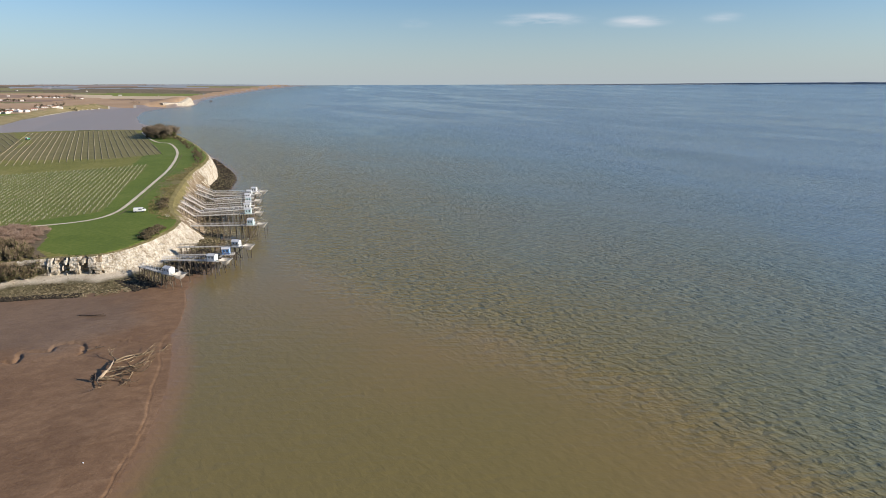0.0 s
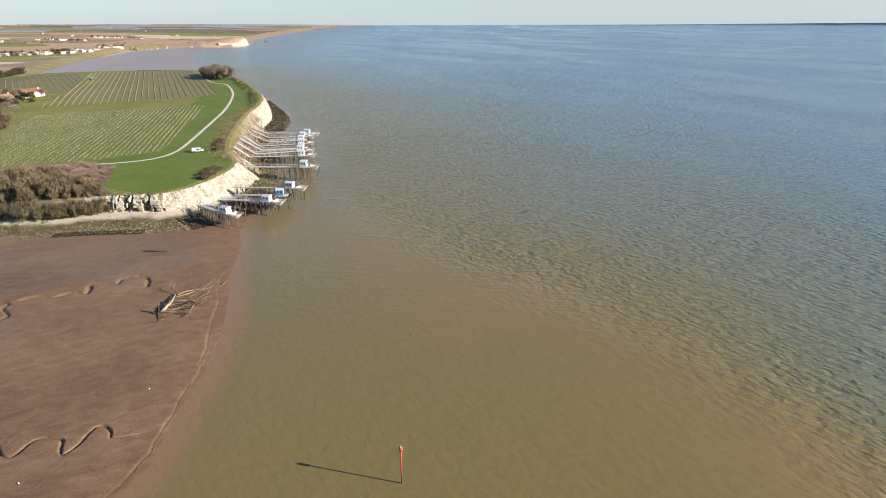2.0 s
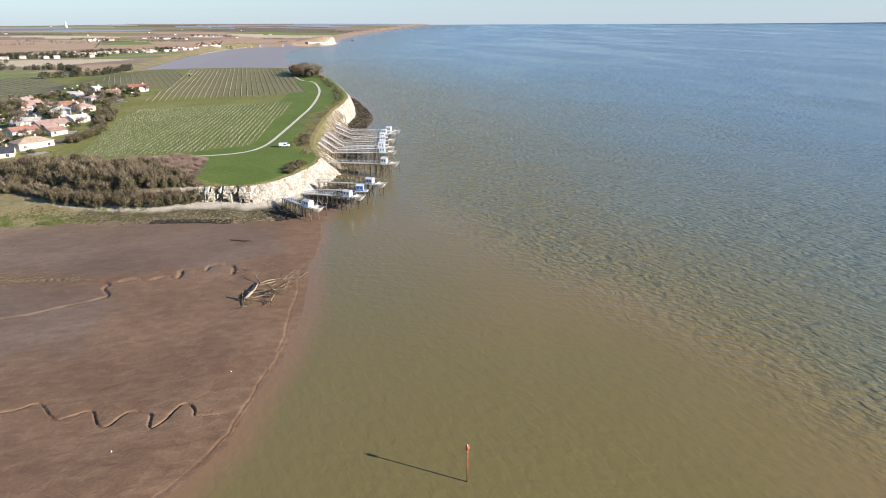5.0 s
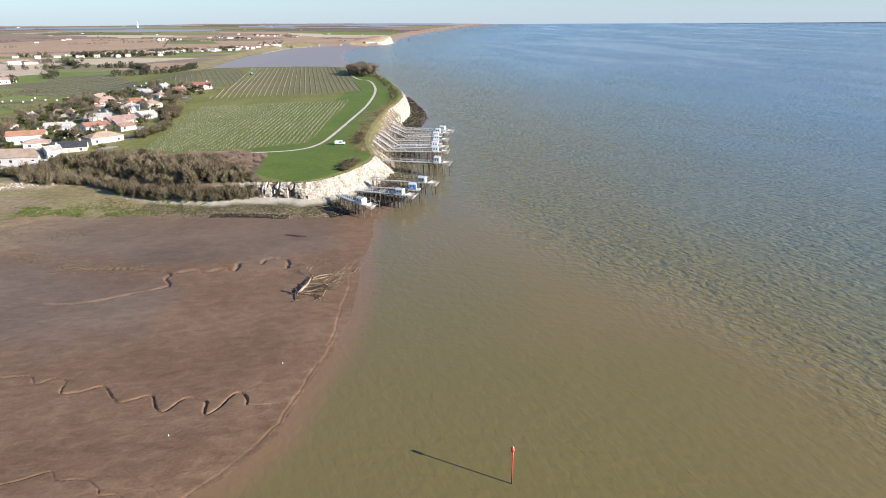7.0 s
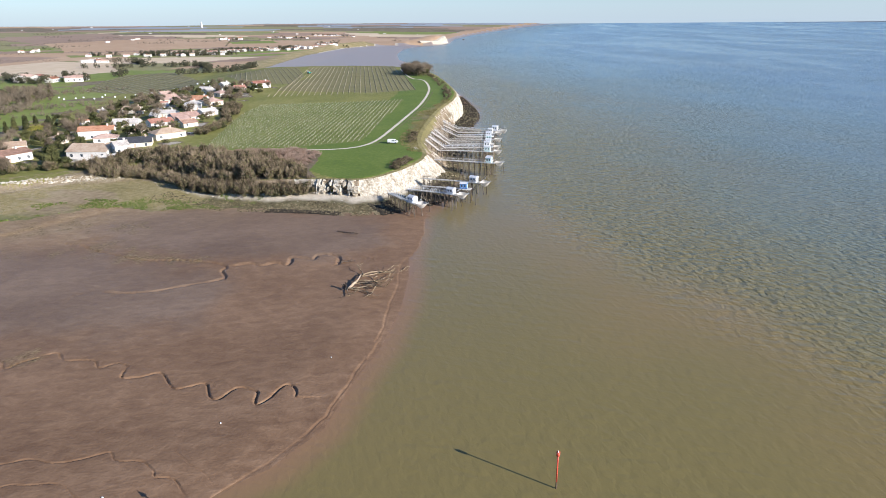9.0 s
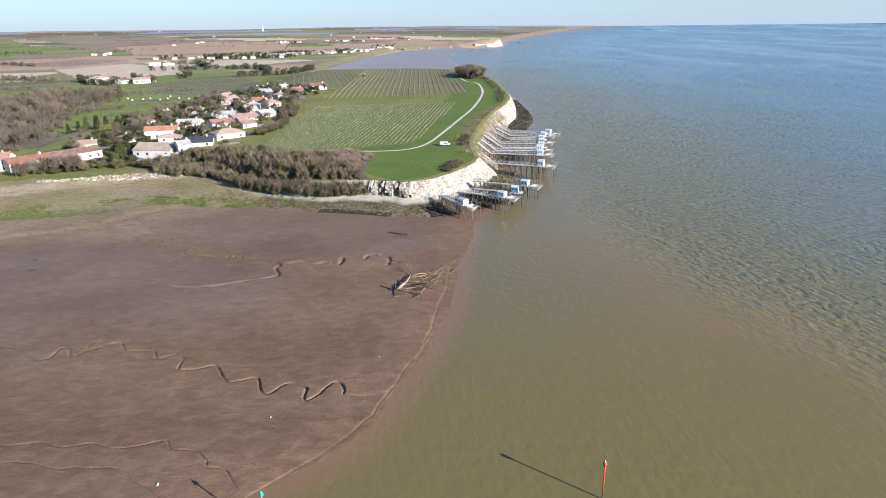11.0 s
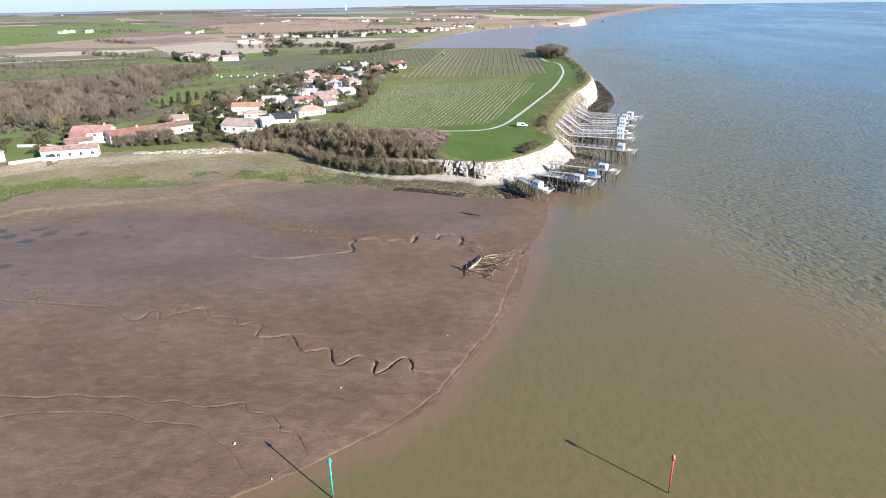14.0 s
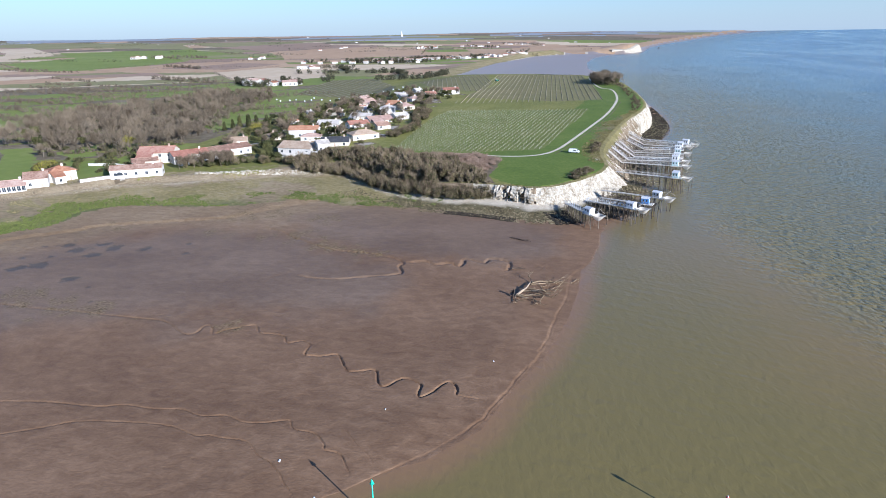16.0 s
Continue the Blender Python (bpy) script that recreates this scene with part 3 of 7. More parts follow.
for k in range(420):
    d = (lr - math.log(seeds_r[k])) ** 2 * 5 + (fa - seeds_a[k]) ** 2
    hit = d < best
    best[hit], which[hit] = d[hit], k
land_kind[far] = pick[which]
FL = fuzz(CX, CY, 260)
# the larger fields that one can tell apart
FIELDS = [
    (10, [(-1674, 557), (-1794, 751), (-1758, 943), (-1447, 872), (-1247, 577), (-1325, 492)]),
    (7, [(-1273, 580), (-1353, 814), (-1214, 971), (-1009, 833), (-981, 662), (-1093, 572)]),
    (9, [(-1194, 659), (-1236, 865), (-1100, 880), (-1039, 702)]),
    (7, [(-1655, 1284), (-1665, 1686), (-1623, 2018), (-1081, 1298), (-1126, 1100), (-1256, 1005)]),
    (9, [(-2292, 1510), (-2333, 2071), (-1714, 1679), (-1655, 1284)]),
    (8, [(-2966, 998), (-2979, 1126), (-1988, 804), (-1864, 622)]),
    (10, [(-2219, 899), (-2185, 1323), (-1628, 1143), (-1574, 903), (-1728, 764)]),
    (11, [(-3922, 1325), (-3060, 1858), (-2185, 1323), (-3160, 1065)]),
    (10, [(-736, 606), (-734, 691), (-632, 694), (-608, 591), (-638, 542)]),
    (10, [(-409, 250), (-470, 312), (-476, 357), (-419, 319), (-408, 285), (-375, 239)]),
    (10, [(-386, 146), (-385, 164), (-355, 156), (-353, 138)]),
    (10, [(-424, 131), (-414, 145), (-361, 125), (-360, 109)]),
    (7, [(-1225, 1693), (-1350, 2424), (-1037, 2285), (-774, 1783), (-858, 1542), (-943, 1402)]),
    (11, [(-2945, 1788), (-2746, 2282), (-2333, 2071), (-2292, 1510)]),
]
for k, poly in FIELDS[:8] + FIELDS[12:]:
    land_kind[inside(poly, CX + 0.02 * CR * FL, CY + 0.02 * CR * FL)] = k
# low ground behind the marsh: strips of reeds and pasture
low_ground = (CR > 300) & (CR < 980) & (CX < -0.62 * CY - 215) & ~inside(PALE, CX, CY)
strips = fuzz((CX * 0.5 + CY * 0.87) * 0.22, CY * 0.6 - CX * 1.04, 36) + 0.3 * fuzz(CX, CY, 30)
land_kind[low_ground] = np.where(strips[low_ground] > 0.05, 12, np.where(strips[low_ground] < 0.0, 10, 0))
land_kind[inside(PALE, CX, CY)] = 8
land_kind[(CR < 960) & ~low_ground & (CY < 720) & (CX > -600)] = 0
land_kind[inside(PADDOCK, CX, CY)] = 10
for k, poly in FIELDS[8:12]:
    land_kind[inside(poly, CX + 8 * F1, CY + 8 * F1)] = k
sea_bank = (CL < 16 + 10 * F1) & (CY < 200) & (CX < -230)
grassy_bank = speckle(step(0.0, 0.2, F1 + 0.4 * F2) * step(2, 8, CL))
land_kind[sea_bank] = np.where(grassy_bank, 0, np.where(speckle(step(11, 3, CL + 12 * F1)), 17, 14))[sea_bank]
land_kind[(CY > 780) & (CL < 40 + 40 * F1) & (CY < 1700)] = 14
land_kind[(CY > 1250) & (CL < 4) & (CY < 1760)] = 15
land_kind[(CY > 1960) & (CL < 90)] = 7
for poly, k in ((VINE_NEAR, 2), (VINE_FAR, 3), (VINE_LEFT, 3), (VINE_INLAND, 3), (SCRUB, 5), (LAWN, 1)):
    land_kind[inside(poly, CX + 1.5 * F2, CY + 1.5 * F2)] = k
GARDENS = [(-246, 208), (-236, 250), (-250, 275), (-258, 300), (-286, 350), (-316, 442), (-380, 452), (-440, 440), (-420, 370), (-398, 330), (-380, 285), (-345, 235), (-330, 190), (-318, 150), (-316, 100), (-296, 96), (-282, 145), (-262, 180)]
yard = inside(GARDENS, CX + 6 * F1, CY + 6 * F1)
soil = fuzz(CX, CY, 11)
land_kind[yard & (soil > 0.14)] = 5
land_kind[yard & (soil > 0.24)] = 16
land_kind[inside(SPUR, CX, CY)] = 0
land_kind[(away(TRACK, CX, CY) < 21 + 14 * F1) & (land_kind == 0) & (CY < 600)] = 1
bank_top = (CY > 264) & (CY < 405) & speckle(step(4, -4, CL - 7 - 12 * F1)) & (CX > -200)
land_kind[bank_top] = 6
ground = sheet_object("ground", is_land, land_kind, SLOTS_LAND, "green headland with vineyards, meadows and ploughed farmland behind", "ground")


def ribbon(name, line, half, material, label, lift=0.1):
    """A worn track that follows the ground."""
    line = wavy(line, 3)
    cs, fs = [], []
    for i, (x, y) in enumerate(line):
        a, b = line[max(0, i - 1)], line[min(len(line) - 1, i + 1)]
        d = math.dist(a, b)
        nx, ny = -(b[1] - a[1]) / d, (b[0] - a[0]) / d
        w = half * (1 + 0.25 * float(fuzz(np.array([x]), np.array([y]), 6)[0]))
        for k in (-1, -0.5, 0, 0.5, 1):
            px, py = x + nx * w * k, y + ny * w * k
            cs.append((px, py, float(ground_height(np.array([px]), np.array([py]))[0]) + lift - 0.05 * abs(k)))
        if i:
            fs += [((i - 1) * 5 + k, i * 5 + k, i * 5 + k + 1, (i - 1) * 5 + k + 1) for k in range(4)]
    me = bpy.data.meshes.new(name)
    me.from_pydata(cs, [], fs)
    me.materials.append(material)
    return tagged(new(name, me), label, "track", kind="structure")


ribbon("track", TRACK, 0.85, M_TRACK, "pale gravel track winding along the headland")
ribbon("wheel_track", [(p[0] + 3.0, p[1] - 1.0) for p in TRACK[4:9]], 0.25, M_SCRUB, "worn wheel track in the grass beside the gravel", 0.07)
ribbon("lane", [(-272, 206), (-256, 209), (-240, 216), (-205, 229)], 1.5, M_LANE, "narrow pale lane along the gardens")
# ---- water: one sheet to the horizon ----
WR = np.concatenate([np.array([0.5]), np.geomspace(6, 4992, 240)])
WA = np.radians(np.arange(0, 360, 0.5))
wr, wa = np.meshgrid(WR, WA, indexing="ij")
wx, wy = -wr * np.sin(wa), wr * np.cos(wa)
wz = swell_up(wr)
n_r, n_a = wr.shape
ii, jj = np.meshgrid(np.arange(n_r - 1), np.arange(n_a), indexing="ij")
quads = np.stack([ii * n_a + jj, ii * n_a + (jj + 1) % n_a, (ii + 1) * n_a + (jj + 1) % n_a, (ii + 1) * n_a + jj], -1).reshape(-1, 4)[:, ::-1]
me = bpy.data.meshes.new("water")
me.from_pydata(np.stack([wx, wy, wz], -1).reshape(-1, 3).tolist(), [], quads.tolist())
off = -signed(SHORE, wx, wy)
silt_to_sky_blue = np.sqrt(np.clip(off.ravel() / 420, 0, 1))
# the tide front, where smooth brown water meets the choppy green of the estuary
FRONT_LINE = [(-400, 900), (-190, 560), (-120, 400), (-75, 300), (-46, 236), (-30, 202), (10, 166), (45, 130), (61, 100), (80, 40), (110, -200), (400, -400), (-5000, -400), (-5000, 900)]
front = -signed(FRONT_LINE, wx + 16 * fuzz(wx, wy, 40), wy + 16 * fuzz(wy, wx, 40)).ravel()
me.attributes.new("offshore", "FLOAT", "POINT").data.foreach_set("value", silt_to_sky_blue.astype(np.float32))
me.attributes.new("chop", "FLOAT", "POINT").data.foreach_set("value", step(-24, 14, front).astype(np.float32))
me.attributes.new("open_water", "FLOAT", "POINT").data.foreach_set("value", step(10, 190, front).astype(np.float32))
me.attributes.new("plume", "FLOAT", "POINT").data.foreach_set("value", (np.exp(-((front + 14) / np.where(front < -14, 30, 15)) ** 2) * step(300, 170, wr.ravel())).astype(np.float32))
me.polygons.foreach_set("use_smooth", np.full(len(quads), True))
water = tagged(new("water", me), "silty olive-brown estuary water with light ripples", "water", kind="structure")


def water_material():
    m = bpy.data.materials.new("silty_sky_tinted_water")
    m.use_nodes = True
    n, l = m.node_tree.nodes, m.node_tree.links
    b = n["Principled BSDF"]
    b.inputs["IOR"].default_value = 1.33
    b.inputs["Specular IOR Level"].default_value = 0.42
    pos = n.new("ShaderNodeNewGeometry").outputs["Position"]

    def tex(scale, detail, stretch=(1, 1, 1), turn=0.0, warp=0.0):
        mp = n.new("ShaderNodeMapping")
        mp.vector_type = "TEXTURE"
        mp.inputs["Scale"].default_value, mp.inputs["Rotation"].default_value = stretch, (0, 0, radians(turn))
        l.new(pos, mp.inputs[0])
        t = n.new("ShaderNodeTexNoise")
        t.inputs["Scale"].default_value, t.inputs["Detail"].default_value, t.inputs["Distortion"].default_value = scale, detail, warp
        l.new(mp.outputs[0], t.inputs["Vector"])
        return t.outputs["Fac"]

    def calc(op, a, bb, c=0.0):
        k = n.new("ShaderNodeMath")
        k.operation = op
        for i, v in enumerate((a, bb, c)):
            if isinstance(v, (int, float)):
                k.inputs[i].default_value = v
            else:
                l.new(v, k.inputs[i])
        return k.outputs[0]

    def remap(v, a, bb, c, d):
        k = n.new("ShaderNodeMapRange")
        for i, q in enumerate((a, bb, c, d)):
            k.inputs[i + 1].default_value = q
        l.new(v, k.inputs[0])
        return k.outputs[0]

    def attr(name):
        k = n.new("ShaderNodeAttribute")
        k.attribute_name = name
        return k.outputs["Fac"]

    def blend(fac, a, color):
        k = n.new("ShaderNodeMix")
        k.data_type = "RGBA"
        l.new(fac, k.inputs[0])
        l.new(a, k.inputs[6])
        k.inputs[7].default_value = (*color, 1)
        return k.outputs[2]

    offshore, chop, plume = attr("offshore"), attr("chop"), attr("plume")
    drift = calc("MULTIPLY_ADD", tex(0.014, 5, (1.6, 1, 1), 130, 0.6), 0.6, -0.3)
    tone = calc("MULTIPLY_ADD", drift, offshore, offshore)
    ramp = n.new("ShaderNodeValToRGB")
    el = ramp.color_ramp.elements
    while len(el) < 7:
        el.new(0.5)
    # brown silt inshore; the offshore stops hold reflected sky blue as base colour
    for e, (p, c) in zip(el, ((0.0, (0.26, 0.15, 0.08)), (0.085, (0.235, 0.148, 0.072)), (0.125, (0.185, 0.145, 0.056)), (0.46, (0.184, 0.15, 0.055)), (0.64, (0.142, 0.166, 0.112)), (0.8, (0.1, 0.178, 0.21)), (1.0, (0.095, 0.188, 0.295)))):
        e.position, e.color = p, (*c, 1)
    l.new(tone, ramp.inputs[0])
    clouds = remap(tex(0.02, 5, (1.5, 1, 1), 130, 0.8), 0.3, 0.62, 0.15, 1.0)
    body = blend(calc("MULTIPLY", plume, clouds), ramp.outputs[0], (0.235, 0.163, 0.064))
    silt_far = calc("MULTIPLY", remap(tex(0.0045, 5, (3.2, 1, 1), 118, 0.7), 0.52, 0.7, 0.0, 0.3), chop)
    body = blend(silt_far, body, (0.175, 0.155, 0.11))
    # over open water the base colour also takes a sky-reflection blue-grey
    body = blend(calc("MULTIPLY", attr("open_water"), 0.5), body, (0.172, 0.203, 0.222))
    l.new(body, b.inputs["Base Color"])
    # slicks: smooth streaks drawn out by the current
    streak = remap(tex(0.008, 5, (4.0, 1, 1), 118, 1.0), 0.46, 0.7, 0.0, 1.0)
    thin = calc("ABSOLUTE", calc("SUBTRACT", tex(0.006, 3, (3.0, 1, 1), 122, 1.0), 0.5), 0.0)
    streak = calc("MULTIPLY", calc("MAXIMUM", streak, remap(thin, 0.0, 0.02, 0.8, 0.0)), remap(offshore, 0.6, 0.95, 0.0, 1.0))
    rough = remap(streak, 0.0, 1.0, 0.2, 0.06)
    l.new(rough, b.inputs["Roughness"])
    lap = calc("SUBTRACT", tex(0.5, 4, (4.2, 1, 1), 4, 0.25), 0.5)
    cross = calc("SUBTRACT", tex(0.6, 5, (1.6, 1, 1), -48, 0.3), 0.5)
    swell = calc("SUBTRACT", tex(0.13, 2, (1.3, 1, 1), 8), 0.5)
    height = calc("ADD", calc("ADD", lap, calc("MULTIPLY", cross, 0.85)), calc("MULTIPLY", swell, 0.5))
    gusts = remap(tex(0.013, 4, (1.6, 1, 1), 120), 0.3, 0.7, 0.6, 1.35)
    size = calc("MULTIPLY", remap(chop, 0.0, 1.0, 0.12, 1.0), calc("MULTIPLY", gusts, remap(streak, 0.0, 1.0, 1.0, 0.35)))
    bp = n.new("ShaderNodeBump")
    bp.inputs["Distance"].default_value = 1.05
    l.new(calc("MULTIPLY", height, size), bp.inputs["Height"])
    bp.inputs["Strength"].default_value = 1.0
    l.new(bp.outputs[0], b.inputs["Normal"])
    return m


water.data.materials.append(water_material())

# ---- tools for things ----
def thing(name, x, y, z, turn=0.0, label="", category="", group=""):
    ob = new(name)
    ob.matrix_basis = pose(x, y, z, 0, 0, turn)
    return tagged(ob, label, category, group)


def part(name, bm, material, parent, label="", smooth=False):
    """One mesh under a thing or a part, in the parent's own measures."""
    me = bpy.data.meshes.new(name)
    bm.to_mesh(me)
    bm.free()
    for m in material if isinstance(material, (list, tuple)) else [material]:
        me.materials.append(m)
    if smooth:
        me.polygons.foreach_set("use_smooth", np.full(len(me.polygons), True))
    ob = new(name, me)
    ob.parent = parent
    return tagged(ob, label) if label else ob


def share(name, me, parent, m, label=""):
    ob = new(name, me)
    ob.parent = parent
    ob.matrix_basis = m
    return tagged(ob, label) if label else ob


def box(bm, x0, y0, z0, x1, y1, z1, bevel=0.0, m=None):
    made = bmesh.ops.create_cube(bm, size=1.0)["verts"]
    bmesh.ops.transform(bm, matrix=Matrix.LocRotScale(((x0 + x1) / 2, (y0 + y1) / 2, (z0 + z1) / 2), None, (abs(x1 - x0), abs(y1 - y0), abs(z1 - z0))), verts=made)
    if bevel:
        edges = list({e for v in made for e in v.link_edges})
        made = list({v for f in bmesh.ops.bevel(bm, geom=edges, offset=bevel, segments=1, affect="EDGES")["faces"] for v in f.verts} | {v for v in made if v.is_valid})
    if m is not None:
        bmesh.ops.transform(bm, matrix=m, verts=made)
    return made


def tube(bm, p, q, r0, r1=None, sides=7):
    p, q = Vector(p), Vector(q)
    made = bmesh.ops.create_cone(bm, cap_ends=True, segments=sides, radius1=r0, radius2=r0 if r1 is None else r1, depth=(q - p).length)["verts"]
    turn = (q - p).to_track_quat("Z", "Y").to_matrix().to_4x4()
    bmesh.ops.transform(bm, matrix=Matrix.Translation((p + q) / 2) @ turn, verts=made)
    return made


STICKS = {}


def stick(name, p, q, radius, material, parent, label="", sides=6):
    """A pole from p to q that shares its mesh with all alike poles."""
    key = (material.name, sides)
    if key not in STICKS:
        bm = bmesh.new()
        bmesh.ops.create_cone(bm, cap_ends=True, segments=sides, radius1=1.0, radius2=0.86, depth=1.0)
        me = bpy.data.meshes.new("pole")
        bm.to_mesh(me)
        bm.free()
        me.materials.append(material)
        STICKS[key] = me
    p, q = Vector(p), Vector(q)
    turn = (q - p).to_track_quat("Z", "Y")
    return share(name, STICKS[key], parent, Matrix.LocRotScale((p + q) / 2, turn, (radius, radius, (q - p).length)), label)


def height_at(x, y):
    return float(ground_height(np.array([x], float), np.array([y], float))[0])


M_STILT = mat("weathered_oak", [(0.055, 0.042, 0.03), (0.12, 0.095, 0.07), (0.20, 0.17, 0.135)], 0.5, 0.9, 0.4, 6, fine=7, objrand=0.3)
M_DECK = mat("bleached_planks", [(0.36, 0.335, 0.29), (0.5, 0.47, 0.42), (0.62, 0.59, 0.54)], 0.8, 0.85, 0.4, 5, fine=6, objrand=0.2)
M_RAIL = mat("pale_painted_rail", [(0.5, 0.53, 0.56), (0.64, 0.67, 0.70), (0.74, 0.76, 0.78)], 0.8, 0.7, 0.2, 5, fine=6, objrand=0.1)
M_WHITE = mat("white_painted_boards", [(0.66, 0.67, 0.68), (0.76, 0.77, 0.78), (0.82, 0.82, 0.82)], 0.7, 0.6, 0.2, 4, fine=7)
M_BLUE = mat("blue_painted_boards", [(0.06, 0.17, 0.42), (0.09, 0.24, 0.55), (0.13, 0.30, 0.60)], 0.7, 0.6, 0.2, 4, fine=7)
M_AQUA = mat("pale_aqua_boards", [(0.45, 0.62, 0.64), (0.55, 0.71, 0.73), (0.62, 0.76, 0.77)], 0.7, 0.6, 0.2, 4, fine=7)
M_PINKISH = mat("faded_pink_boards", [(0.45, 0.34, 0.29), (0.55, 0.43, 0.37), (0.6, 0.5, 0.44)], 0.7, 0.7, 0.2, 4, fine=7)
M_SHEET = mat("roofing_sheet", [(0.42, 0.43, 0.45), (0.55, 0.56, 0.58), (0.66, 0.67, 0.68)], 0.5, 0.55, 0.3, 8, fine=7)
M_GLASS = mat("dark_glass", [(0.03, 0.04, 0.05), (0.06, 0.07, 0.085)], 0.3, 0.15, spec=0.6)
M_RED = mat("red_paint", [(0.48, 0.05, 0.03), (0.62, 0.085, 0.05), (0.66, 0.14, 0.09)], 0.9, 0.45, 0.1, 6)
M_GREEN = mat("green_paint", [(0.02, 0.40, 0.26), (0.05, 0.56, 0.40), (0.12, 0.62, 0.48)], 0.9, 0.45, 0.1, 6)
M_IRON = mat("rusty_iron", [(0.05, 0.035, 0.025), (0.10, 0.07, 0.05), (0.16, 0.12, 0.09)], 2.0, 0.7, 0.2, 8)
M_DRIFT = mat("sun_bleached_driftwood", [(0.10, 0.07, 0.042), (0.21, 0.155, 0.095), (0.36, 0.28, 0.18)], 1.0, 0.9, 0.6, 7, island=0.3)
M_DRIFTPALE = mat("bleached_trunk", [(0.30, 0.22, 0.14), (0.42, 0.33, 0.23), (0.52, 0.43, 0.32)], 1.0, 0.9, 0.6, 7)
M_ROCK = mat("weedy_rock", [(0.05, 0.04, 0.02), (0.13, 0.105, 0.055), (0.27, 0.225, 0.14)], 0.12, 0.9, 0.7, 3, fine=9, island=0.35)
M_DARKROCK = mat("seaweed_rock", [(0.012, 0.01, 0.007), (0.028, 0.022, 0.014), (0.06, 0.048, 0.032)], 0.12, 0.85, 0.7, 3, fine=9, island=0.3)
M_CHALKROCK = mat("chalk_block", [(0.28, 0.235, 0.165), (0.43, 0.385, 0.305), (0.56, 0.52, 0.44)], 0.2, 0.95, 0.7, 3, fine=8, island=0.3)


def net_material():
    m = bpy.data.materials.new("fishing_net")
    m.use_nodes = True
    n, l = m.node_tree.nodes, m.node_tree.links
    b = n["Principled BSDF"]
    b.inputs["Base Color"].default_value = (0.6, 0.56, 0.5, 1)
    b.inputs["Roughness"].default_value = 0.9
    pos = n.new("ShaderNodeNewGeometry").outputs["Position"]
    t = n.new("ShaderNodeTexNoise")
    t.inputs["Scale"].default_value = 1.4
    l.new(pos, t.inputs["Vector"])
    r = n.new("ShaderNodeMapRange")
    r.inputs["To Min"].default_value, r.inputs["To Max"].default_value = 0.5, 0.9
    l.new(t.outputs["Fac"], r.inputs[0])
    l.new(r.outputs[0], b.inputs["Alpha"])
    return m


M_NET = net_material()

# ---- chalk cliff along the headland ----
CLIFF_LINE = [p for p in LAND[11:39]]


